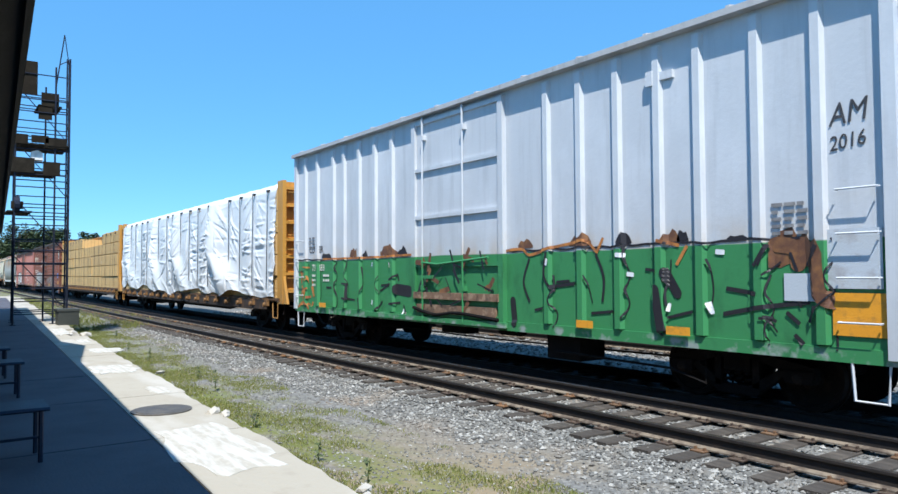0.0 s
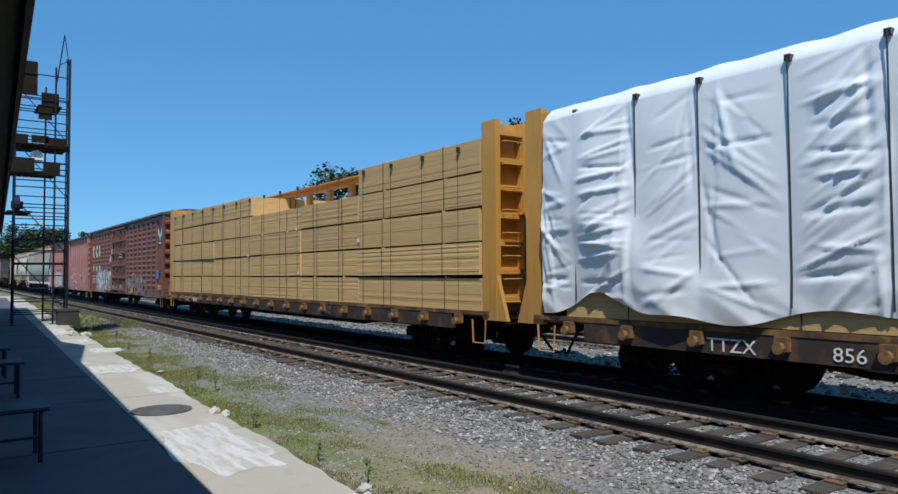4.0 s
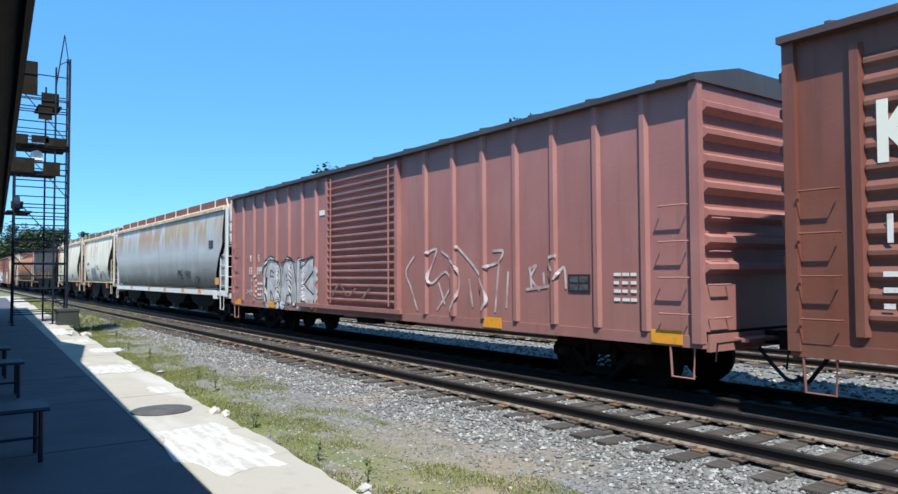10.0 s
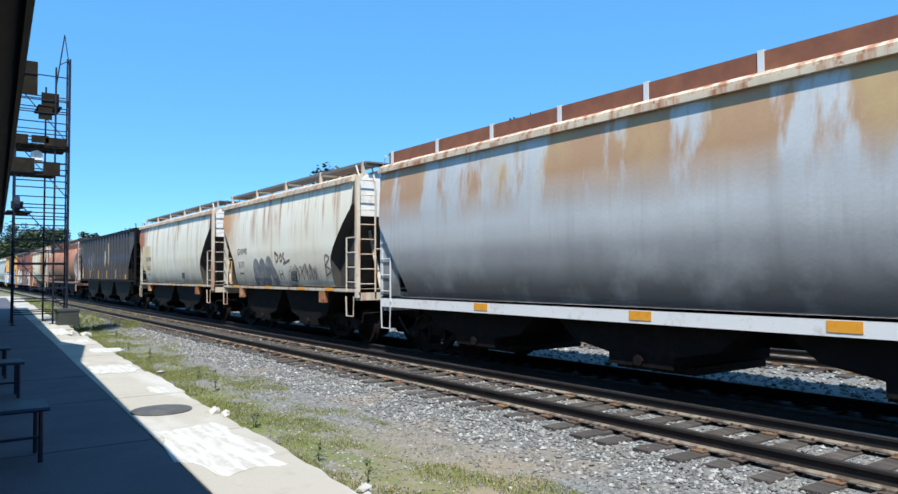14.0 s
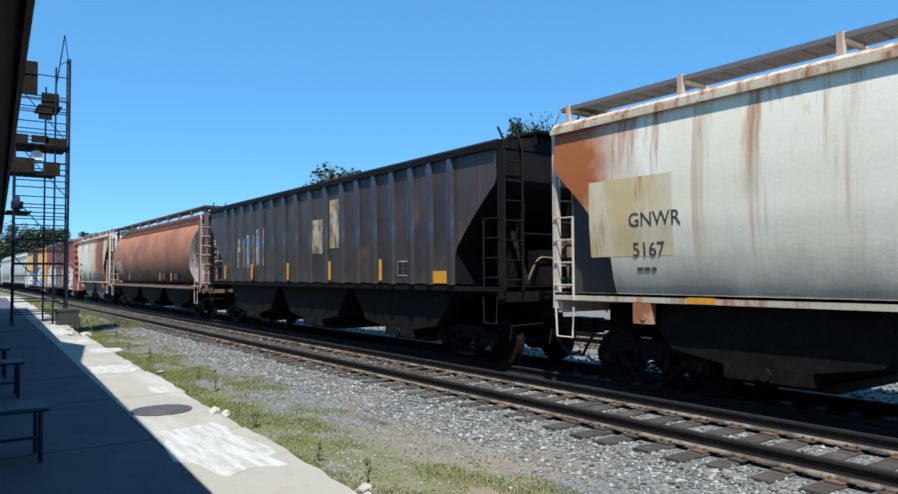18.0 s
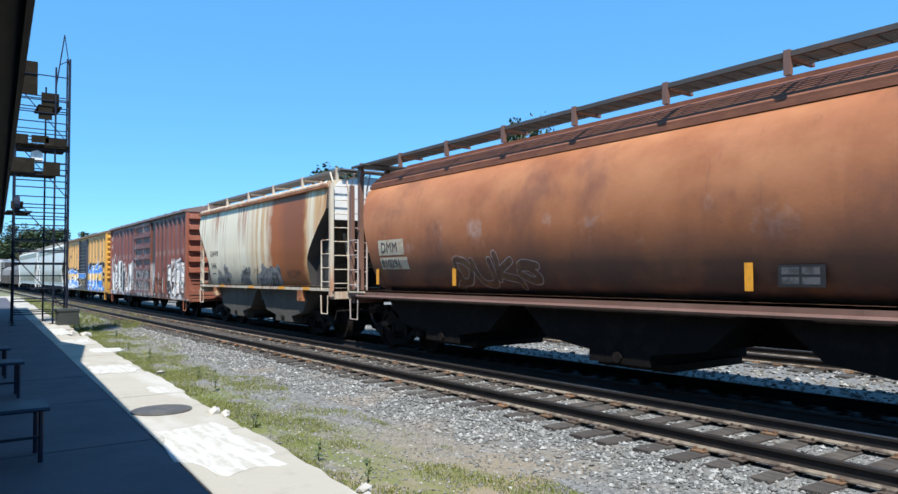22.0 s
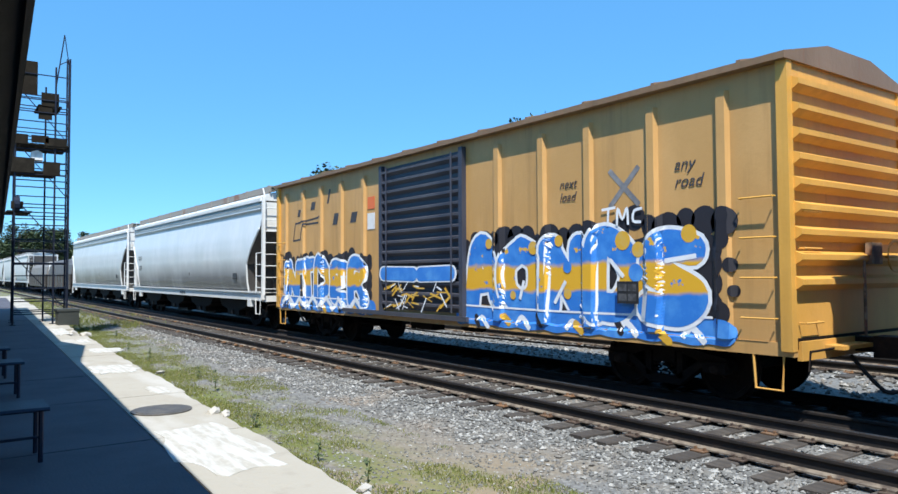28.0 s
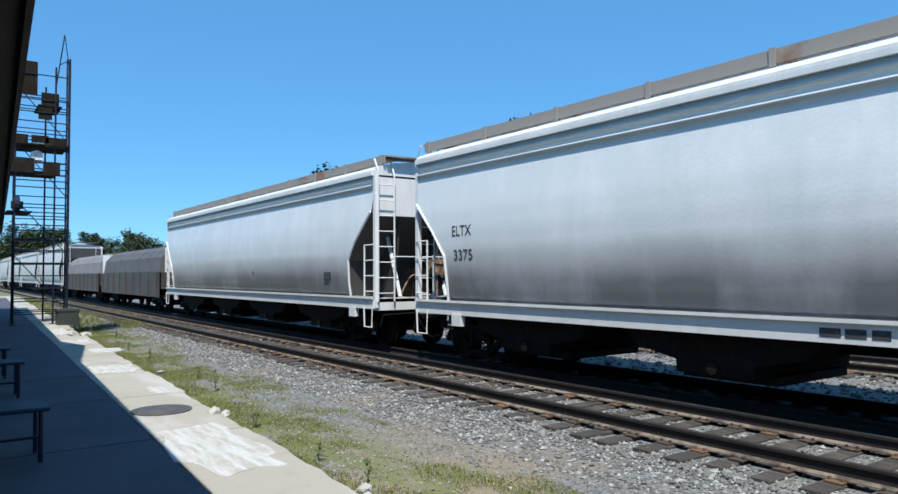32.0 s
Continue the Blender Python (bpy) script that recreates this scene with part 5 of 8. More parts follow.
def centerbeam(label, L, front, steel, tall=4.62, stacks=None, lumber_m=None, missing=(), name="centerbeam_flatcar"):
    car = thing(name, label, "flatcar", "freight train")
    TRAIN.append((car, front - L / 2))
    h = L / 2
    part("deck", Mesh().box(-h, h, -1.5, 1.5, 1.0, 1.1), grimy_yellow, car)
    part("side_sill", Mesh().box(-h + 1.2, h - 1.2, -1.55, -1.45, 0.74, 1.04), sill_dark, car, "grimy dark side sill")
    part("deck_edge", Mesh().box(-h, h, -1.56, -1.42, 1.045, 1.12), grimy_yellow, car)
    part("side_sill", Mesh().box(-h + 1.2, h - 1.2, 1.45, 1.55, 0.74, 1.06), steel, car)
    part("center_sill", Mesh().box(-h + 0.2, h - 0.2, -0.3, 0.3, 0.6, 1.0), black_steel, car)
    part("truss_rod", Mesh().tube([(-h + 3.2, -1.2, 0.9), (-h + 5.5, -1.2, 0.62), (h - 5.5, -1.2, 0.62), (h - 3.2, -1.2, 0.9)], 0.05), black_steel, car)
    n = int(L / 1.25)
    wm = Mesh().box(-0.09, 0.09, -1.64, -1.54, 0.86, 1.04).disc((0, -1.66, 0.9), [(-0.06, 0.075), (0.04, 0.075)], "y", 10)
    first = part("strap_winch", wm, grimy_yellow, car, at=(-h + 0.9, 0, 0))
    for i in range(1, n):
        repeat(first, (-h + 0.9 + (L - 1.8) * i / (n - 1), 0, 0))
    # centre beam: posts and top chord
    part("top_chord", Mesh().box(-h, h, -0.14, 0.14, tall - 0.16, tall).box(-h, h, -0.32, 0.32, tall - 0.02, tall + 0.02), steel, car)
    part("mid_chord", Mesh().box(-h, h, -0.08, 0.08, tall - 0.98, tall - 0.86), steel, car)
    k = 15
    post = part("beam_post", Mesh().box(-0.12, 0.12, -0.07, 0.07, 1.05, tall - 0.1), steel, car, at=(-h + 1.0, 0, 0))
    for i in range(1, k):
        repeat(post, (-h + 1.0 + (L - 2.0) * i / (k - 1), 0, 0))
    part("beam_web", Mesh().box(-h + 0.2, h - 0.2, -0.03, 0.03, 1.05, tall - 1.2), steel, car)
    for s in (-1, 1):
        e = h * s
        part("bulkhead", Mesh().box(min(e, e - 0.1 * s), max(e, e - 0.1 * s), -1.5, 1.5, 1.05, tall + 0.1), steel, car, "riveted yellow bulkhead")
        for y in (-1.46, -0.75, 0.0, 0.75, 1.46):
            part("bulkhead_post", Mesh().box(min(e - 0.2 * s, e + 0.22 * s), max(e - 0.2 * s, e + 0.22 * s), y - 0.06, y + 0.06, 0.95, tall + 0.12), steel, car)
        for i in range(7):
            z = 1.3 + i * (tall - 1.2) / 6.5
            part("bulkhead_rib", Mesh().box(min(e, e + 0.2 * s), max(e, e + 0.2 * s), -1.4, 1.4, z, z + 0.09), steel, car)
        part("bulkhead_brace", Mesh().prism([(e + 0.02 * s, 0.95), (e + 0.5 * s, 0.95), (e + 0.02 * s, 2.4)], -1.5, -1.42, "y"), steel, car)
        end_ladder(car, e + 0.22 * s, s, -1.15, 1.3, 4.4, 8, steel, 0.4)
        step(car, (h - 0.3) * s, steel, 0.95, 0.45)
    if stacks:
        rnd = random.Random(11)
        x = h - 0.25
        for i, (ln, tiers) in enumerate(stacks):
            z = 1.13
            for j in range(tiers):
                hh = 0.64
                pk = part("lumber_pack", lumber_mesh(rnd, ln, hh), lumber_m, car, at=(x - ln + rnd.uniform(-0.03, 0.03), rnd.uniform(-0.03, 0.02), z + rnd.uniform(-0.01, 0.01)))
                pk.rotation_euler = (0, rnd.uniform(-0.003, 0.003), rnd.uniform(-0.003, 0.003))
                part("lumber_pack", Mesh().box(0.01, ln - 0.01, 0.12, 1.5, 0, hh), lumber_m, car, at=(x - ln, 0, z))
                for b in (0.25, 0.75):
                    part("steel_band", Mesh().box(ln * b - 0.007, ln * b + 0.007, -1.54, -1.53, 0, hh), sill_dark, pk)
                    part("spacer", Mesh().box(ln * b - 0.05, ln * b + 0.05, -1.5, -0.15, hh, hh + 0.045), lumber_m, pk)
                z += hh + 0.045
            x -= ln
    running_gear(car, L, 2.6)
    return car, h


def wrapped_load(car, h, rnd_seed, m, top=4.72):
    """White sheeting over the load: folds, billows and a ragged lower hem, cut in rigid sheets."""
    straps = [h - r for r in (0.9, 2.15, 3.39, 4.58, 5.8, 7.01, 8.31, 9.51, 10.82, 12.16, 13.05, 14.58, 15.68, 16.89, 18.05, 19.34, 20.45, 21.72)]

    # creases between the straps: swags, level folds and hanging gathers
    rnd = random.Random(5)
    ends = sorted(straps + [h - 0.2, -h + 0.2])
    panels = []
    for a, b in zip(ends, ends[1:]):
        w, lines = b - a, []
        busy, flip = rnd.uniform(0.3, 1.0), rnd.random() < 0.6
        for _ in range(int(14 + 20 * busy)):
            kind, z = rnd.random(), rnd.uniform(1.3, top - 0.4)
            if kind < 0.36:
                p, q = (a, z + rnd.uniform(0.2, 0.9)), (a + w * rnd.uniform(0.7, 1.0), z - rnd.uniform(0.0, 0.5))
            elif kind < 0.8:
                p, q = (a + w * rnd.uniform(0, 0.15), z), (a + w * rnd.uniform(0.8, 1.0), z + rnd.uniform(-0.15, 0.15))
            else:
                p, q = (a + w * rnd.uniform(0, 0.25), z + 0.8), (a + w * rnd.uniform(0, 0.5), z - 0.6)
            if flip:
                p, q = (a + b - p[0], p[1]), (a + b - q[0], q[1])
            lines.append((p, q, rnd.uniform(0.03, 0.08), rnd.choice((-1, 1, 1)) * rnd.uniform(0.014, 0.038) * (0.5 + busy * 0.6)))
        panels.append((a, b, lines))

    def fold(x, z):
        v = 0.03 * noise.noise(Vector((x * 0.5, z * 0.4, rnd_seed)))
        for a, b, lines in panels:
            if a <= x <= b:
                v += 0.035 * math.sin(math.pi * (x - a) / (b - a)) * min(1, (b - a) / 1.2)
                for (px, pz), (qx, qz), wd, amp in lines:
                    ex, ez = qx - px, qz - pz
                    t = ((x - px) * ex + (z - pz) * ez) / (ex * ex + ez * ez)
                    if 0 < t < 1:
                        d = abs((x - px) * ez - (z - pz) * ex) / math.hypot(ex, ez)
                        if d < wd:
                            v += amp * (1 - d / wd) * min(1, 4 * t, 4 * (1 - t))
                break
        return v + 0.05 * max(0, 1.9 - z) * (1 - min(1, 4 * abs(noise.noise(Vector((x * 0.8 + z * 1.2, 0.3, 8.8))))))
    sheets = ((h - 0.3, h - 7.05, 0.34), (h - 6.95, h - 12.3, 0.2), (h - 12.1, h - 15.8, 0.2), (h - 15.6, -h + 0.3, 0.12))
    for k, (a, b, billow) in enumerate(sheets):
        nx, nz = 180, 96
        rows = []
        for i in range(nx + 1):
            u = i / nx
            x = a + (b - a) * u
            r = h - x
            hem = 1.14 + 0.12 * noise.noise(Vector((x * 0.9, 0, 3 + rnd_seed))) + 0.42 * math.exp(-((r - 21.2) / 0.75) ** 2) + 0.24 * math.exp(-((r - 17.2) / 1.1) ** 2) + 0.2 * math.exp(-((r - 8.7) / 0.9) ** 2) + 0.2 * math.exp(-((r - 3.7) / 0.7) ** 2) - 0.2 * math.exp(-((r - 12.3) / 0.5) ** 2)
            lip = 0.03 * noise.noise(Vector((x * 2, 0, 0)))
            row = [(x, 0.1, top + 0.05), (x, -1.1, top + 0.04 + lip * 0.4), (x, -1.33, top + lip), (x, -1.45, top - 0.1 + lip)]
            for j in range(nz + 1):
                w = j / nz
                z = (top - 0.24) + (hem - top + 0.24) * w
                uc = 0.86 - 0.55 * max(0, w - 0.55)
                puff = billow * math.exp(-((u - uc) / (0.1 + 0.12 * max(0, w - 0.5))) ** 2) * (0.5 + 0.5 * math.sin(math.pi * min(1, 0.15 + w * 0.8)))
                y = -1.52 - 0.05 * min(1, w * 2.2) - fold(x, z) * min(1, 0.3 + w * 4) - puff + 0.25 * max(0, w - 0.9)
                row.append((x, y - 0.008 * k, z))
            rows.append(row)
        part("plastic_wrap", Mesh().grid(rows), m, car, "white plastic load wrapping", smooth=True)
    for x in straps:
        pts = [(x, -1.605 - fold(x, z) * 0.8, z) for z in (top - 0.2, 4.2, 3.9, 3.6, 3.3, 3.0, 2.7, 2.4, 2.1, 1.8, 1.4)]
        part("tie_strap", Mesh().tube(pts, 0.012, 5).box(x - 0.04, x + 0.04, -1.6, -1.5, top - 0.25, top - 0.17), black_paint, car, "dark tie-down strap")


# ---- the train, front to rear ----
# 1 grey boxcar, sprayed green below
def green_grey():
    pale = (0.52, 0.55, 0.585)
    green = (0.045, 0.23, 0.085)
    two = [((0.5, 0.4, 0.3), ("*", ("-", ("z", 2.3, 2.75, 0.2, 2.5)), ("n", 2.2, 0.4, 0.62, (1, 1, 0.7), 2)), 0.6),
           (green, ("-", ("z", 2.27, 2.29, 0.12, 0.5)), 1.0),
           ((0.02, 0.09, 0.04), ("*", ("-", ("z", 2.2, 2.25)), ("n", 1.6, 0.55, 0.75, (1, 1, 0.5), 4)), 0.7),
           ((0.33, 0.36, 0.36), ("*", ("-", ("z", 0.98, 1.05, 0.2)), ("n", 2.5, 0.5, 0.6)), 0.8)]
    body = car_paint("grey_green_paint", pale, 0.4, 0.0, seed=1, extra=two, low=0.0)
    grey = car_paint("grey_paint", pale, 0.35, 0.0, seed=2, low=0.1)
    roof = car_paint("grey_roof", (0.42, 0.42, 0.42), 0.5, 0.25, seed=4)
    car, h, side = boxcar("tall pale grey ribbed boxcar, sprayed green along its lower half", 16.3, 0.86, 5.33, 5.6, body, grey, roof,
                          (0.88, 1.68, 2.55, 3.24, 4.02, 4.82, 5.61, 10.81, 11.61, 12.41, 13.23, 13.84, 14.82, 15.62), -3.5, door=(6.76, 9.85), n_end=8, rib_w=0.15, rib_h=0.07, rib_z=(0.98, 5.2))
    d0, d1 = h - 9.75, h - 6.85
    slide_door(car, d0, d1, 1.0, 5.15, body, beads=4)
    door_y = lambda x, z: -1.63
    for r, w, t, sd in ((12.7, 0.5, 0.26, 1), (11.0, 0.8, 0.28, 2), (4.85, 0.5, 0.24, 3), (3.05, 0.3, 0.2, 4), (6.2, 0.4, 0.24, 6)):
        tuft(car, side, h - r, 2.28, w, t, sd, spray_brown, "rust-brown spray shadow above the green")
    for r, w, t, sd in ((14.3, 0.6, 0.2, 7), (12.15, 0.26, 0.16, 8), (10.4, 0.4, 0.22, 9), (3.9, 0.26, 0.2, 10), (2.85, 0.2, 0.2, 11), (2.0, 0.3, 0.08, 12)):
        tuft(car, side, h - r, 2.28, w, t, sd, spray_black, "black spray shadow above the green")
    # broken black outlines of the painted letters
    black_lines = [[(13.4, 1.62), (13.05, 1.6)], [(13.1, 1.6), (13.12, 1.2)], [(13.4, 1.24), (12.7, 1.2)], [(11.4, 1.45), (11.0, 1.6)], [(11.35, 1.58), (10.85, 1.62)], [(10.9, 1.72), (10.6, 1.84)], [(10.6, 1.84), (10.55, 1.7)],
                   [(10.95, 1.15), (10.5, 1.2)], [(10.34, 1.14), (10.2, 0.86)], [(11.6, 0.95), (11.3, 1.2)], [(14.3, 1.5), (14.0, 1.5)], [(12.4, 1.25), (12.35, 1.0)],
                   [(5.95, 1.2), (5.75, 1.24)], [(4.6, 1.2), (4.1, 1.25)], [(3.5, 1.9), (3.3, 1.88)], [(3.1, 1.2), (2.7, 1.3)], [(5.4, 1.7), (5.1, 1.72)]]
    # rib shadows painted as ragged black lines, and a dark line along the green's top
    rj = random.Random(6)
    rib_shadows = [[(h - r + rj.uniform(0.08, 0.2), 0.93 + 0.22 * k) for k in range(7)] for r in (0.88, 1.68, 2.55, 3.24, 4.02, 4.82, 5.61, 11.61, 12.41, 13.23, 13.84, 14.82)]
    for ln in rib_shadows:
        part("spray_paint", ribbons([[(x + rj.uniform(-0.05, 0.05), z) for x, z in ln[rj.randrange(3):rj.randrange(5, 8)]]], rj.uniform(0.015, 0.03), side, 0.009), spray_black, car, "rib shadow painted as a ragged black line")
    for a, b in ((-8.0, -2.0), (1.4, 7.0)):
        n = 26
        part("spray_paint", ribbons([[(a + (b - a) * i / n, 2.265 + rj.uniform(-0.02, 0.02)) for i in range(n + 1)]], 0.035, side, 0.008), spray_black, car, "dark line along the top of the green")
    part("spray_paint", ribbons([[(h - r, z) for r, z in ln] for ln in black_lines], 0.045, side, 0.008), spray_black, car, "broken black spray outlines")
    part("spray_paint", ribbons([[(h - 10.62, 1.5), (h - 10.12, 1.46)]], 0.26, side, 0.006), spray_black, car, "black sprayed block")
    part("spray_paint", ribbons([[(h - r, z), (h - r + 0.02, z + 0.09)] for r, z in ((11.8, 2.05), (10.95, 2.02), (11.8, 1.12), (10.36, 0.95), (5.6, 2.0), (3.1, 1.3))], 0.05, side, 0.01), spray_white, car, "white paint flecks")
    shards(car, door_y, d0 + 0.2, d1 - 0.2, 1.1, 2.25, 14, 3, spray_brown, "brown spray paint", (0.12, 0.4), (0.04, 0.12))
    shards(car, door_y, d0 + 0.2, d1 - 0.2, 1.1, 2.25, 14, 9, spray_black, "black spray strokes", (0.2, 0.6), (0.03, 0.07), lift=0.022)
    shards(car, side, h - 15.95, h - 15.1, 0.95, 2.1, 22, 12, rust_spray, "orange-brown rust and overspray", (0.08, 0.35), (0.03, 0.1), 1.2, lift=0.006)
    shards(car, side, h - 1.75, h - 0.8, 1.0, 2.3, 14, 13, spray_black, "black spray strokes", (0.1, 0.3), (0.02, 0.06), 1.2)
    tuft(car, side, h - 1.2, 1.9, 0.7, 0.5, 15, spray_brown, "rust-brown sprayed patch")
    edge_lines = [[(7.21, 1.5), (6.91, 2.18), (6.31, 2.29), (6.08, 2.18), (5.51, 2.29), (4.93, 2.36), (4.71, 2.38), (4.5, 2.2)], [(4.48, 2.18), (4.35, 2.4)], [(3.25, 2.32), (2.92, 2.24)], [(2.95, 1.97), (2.78, 2.22)], [(14.5, 2.27), (11.77, 2.26), (10.1, 2.28), (9.3, 2.26)]]
    strokes(car, side, h, edge_lines, 0.05, rust_spray, "orange-brown sprayed letter edge", 0.013)
    strokes(car, side, h, [[(4.5, 2.15), (4.34, 1.78), (4.37, 1.4)], [(6.1, 2.1), (6.25, 1.7), (6.1, 1.35)], [(5.6, 2.2), (5.65, 1.8), (5.45, 1.55)]], 0.05, spray_black, "black sprayed letter gap", 0.011)
    strokes(car, side, h, [[(3.14, 1.85), (2.95, 1.55)], [(3.3, 1.6), (3.2, 1.0)], [(6.55, 1.35), (6.5, 0.95)]], 0.15, spray_black, "black sprayed blot", 0.011)
    strokes(car, side, h, [[(2.15, 1.63), (1.72, 1.57)], [(2.2, 1.29), (1.69, 1.39), (1.05, 1.48)], [(5.5, 1.62), (4.95, 1.68)]], 0.06, spray_black, "black sprayed stroke", 0.012)
    strokes(car, side, h, [[(1.45, 2.2), (1.2, 2.14), (1.17, 1.95)]], 0.2, spray_brown, "rust-brown sprayed curl", 0.013)
    strokes(car, side, h, [[(0.95, 2.0), (0.9, 1.6), (0.72, 1.5)]], 0.2, spray_brown, "rust-brown sprayed patch", 0.012)
    plate(car, h - 1.12, 1.66, 0.46, 0.34, car_panel, -1.547, "number_card", "pale stencilled card")
    strokes(car, side, h, [[(2.3, 2.13), (2.2, 2.12)], [(4.02, 2.13), (3.9, 2.12)], [(3.85, 1.83), (3.75, 1.82)], [(2.42, 1.42), (2.38, 1.3)]], 0.07, spray_white, "white paint fleck", 0.015)
    part("door_foot", Mesh().box(d0, d1, -1.66, -1.6, 1.32, 1.46).box(d0 + 0.1, d1 - 0.1, -1.64, -1.59, 1.02, 1.2), rust_gear, car, "rusty beams across the door foot")
    part("lock_chain", Mesh().tube(smooth_line([(d0, -1.66, 1.12), (d0 + 0.8, -1.66, 1.0), (d0 + 1.6, -1.66, 1.06), (d1, -1.66, 0.98)]), 0.035), black_steel, car, "dark operating rod")
    lettering("CO    ER", 0.26, dark_text, car, h - 15.4, -1.54, 2.46, 0, 0.92, 0, "faded dark reporting letters")
    lettering("73   683", 0.26, white_text, car, h - 15.22, -1.54, 1.95, 0, 0.92, 0, "faded white figures")
    bars(car, h - 15.2, 1.85, 3, 0.45, white_text, -1.54, 0.13, 0.06)
    bars(car, h - 14.5, 1.85, 2, 0.4, white_text, -1.54, 0.13, 0.06)
    plate(car, h - 0.45, 1.35, 0.62, 0.5, amber, -1.545, "paint_patch", "orange paint patch")
    lettering("AM", 0.38, dark_text, car, h - 0.76, -1.54, 3.58, 0.25, 0.8, 4, "hand-sprayed dark letters")
    lettering("2016", 0.25, dark_text, car, h - 0.76, -1.54, 3.28, 0.2, 0.85, 6, "hand-sprayed dark figures")
    for x, w in ((h - 2.9, 0.4), (h - 4.7, 0.36), (h - 14.4, 0.4)):
        plate(car, x, 1.02, w, 0.12, amber, -1.61)
    part("tank_valve", Mesh().box(h - 5.9, h - 5.1, -1.3, -0.7, 0.35, 0.85).tube([(h - 5.6, -1.4, 0.5), (h - 3.2, -1.4, 0.45), (h - 2.6, -1.4, 0.3), (h - 2.6, -1.4, 0.75)], 0.02), black_steel, car)
    plate(car, h - 0.5, 2.0, 0.62, 0.7, car_panel, -1.55, "placard_board", "bare metal placard board")
    part("bracket_shelf", Mesh().box(h - 3.4, h - 2.95, -1.58, -1.53, 4.68, 4.8).box(h - 3.4, h - 3.28, -1.62, -1.58, 4.62, 4.84), grey, car)
    bars(car, h - 1.5, 2.72, 5, 0.5, spray_grey, -1.545, seed=2)
    bars(car, h - 15.4, 2.9, 4, 0.6, spray_grey, -1.545, seed=3)


rust_spray = surface("rust_spray", (0.5, 0.2, 0.05), [((0.2, 0.08, 0.04), ("n", 5, 0.45, 0.6), 0.8)], rough=0.7, bump=0)
car_panel = surface("bare_panel", (0.5, 0.55, 0.6), [((0.25, 0.2, 0.18), ("n", 4, 0.5, 0.7), 0.5)], rough=0.4)
green_grey()

# 2 and 3 centre-beam flat cars
beam_yellow = car_paint("beam_yellow", (0.5, 0.25, 0.045), 0.6, 0.25, seed=11, low=0.6)
lumber = surface("lumber", (0.6, 0.4, 0.165), [((0.4, 0.23, 0.08), ("n", 3.0, 0.45, 0.75, (0.35, 1, 9)), 0.6), ((0.6, 0.42, 0.17), ("n", 2.2, 0.5, 0.75, (0.3, 1, 14), 4), 0.6),
                 ((0.2, 0.11, 0.04), ("n", 4.0, 0.66, 0.74, (0.25, 1, 18), 8), 0.5), ((0.4, 0.26, 0.12), ("r", 0.2, 1.0), 0.4)], rough=0.85, bump=0.3, bump_scale=30)
wrap = surface("plastic_wrap", (0.74, 0.77, 0.79), [((0.6, 0.64, 0.67), ("n", 1.1, 0.45, 0.7), 0.5), ((0.5, 0.42, 0.33), ("*", ("-", ("z", 1.25, 1.9, 0.3)), ("n", 2, 0.45, 0.65)), 0.5)], rough=0.4, bump=0.1, bump_scale=6)


def flatcars():
    car, h = centerbeam("yellow centerbeam flatcar with lumber wrapped in white plastic", 22.8, -21.1, beam_yellow, 4.66,
                        [(5.4, 5), (5.4, 5), (5.6, 5), (5.4, 5)], lumber)
    wrapped_load(car, h, 1.7, wrap, 4.74)
    lettering("TTZX", 0.26, white_text, car, h - 19.3, -1.56, 0.78, 0, 1.1)
    lettering("856", 0.24, white_text, car, h - 17.6, -1.56, 0.79, 0, 1.1)
    car, h = centerbeam("yellow centerbeam flatcar stacked with banded raw lumber", 22.9, -45.2, beam_yellow, 4.7,
                        [(5.0, 5), (3.5, 4), (4.1, 4), (3.9, 5), (5.9, 5)], lumber)
    lettering("TTZX", 0.24, white_text, car, h - 20.6, -1.56, 0.79, 0, 1.1)
    lettering("85043", 0.24, white_text, car, h - 19.4, -1.56, 0.79, 0, 1.1)
    for i in range(17):
        x = h - 0.95 - i * 1.33
        part("tie_strap", Mesh().tube([(x, -1.56, 1.05), (x + 0.01, -1.565, 2.6), (x, -1.56, 4.35)], 0.005, 5).box(x - 0.035, x + 0.035, -1.57, -1.52, 4.34, 4.44), black_paint, car, "dark tie-down strap")
    for x, z in ((h - 8.9, 1.9), (h - 8.9, 2.6), (h - 9.0, 3.2), (h - 5.2, 2.7), (h - 13, 2.5)):
        plate(car, x, z, 0.12, 0.09, white_text, -1.55, "pack_tag", "white pack tag")
    wall_label(car, h - 6.9, 0.9, 0.5, 0.26, -1.56)


flatcars()


# 4 brown boxcar with pressed bays
kcs_white = surface("kcs_white", (0.78, 0.75, 0.62), [((0.3, 0.15, 0.1), ("n", 9, 0.62, 0.78), 0.6)], rough=0.6, bump=0)


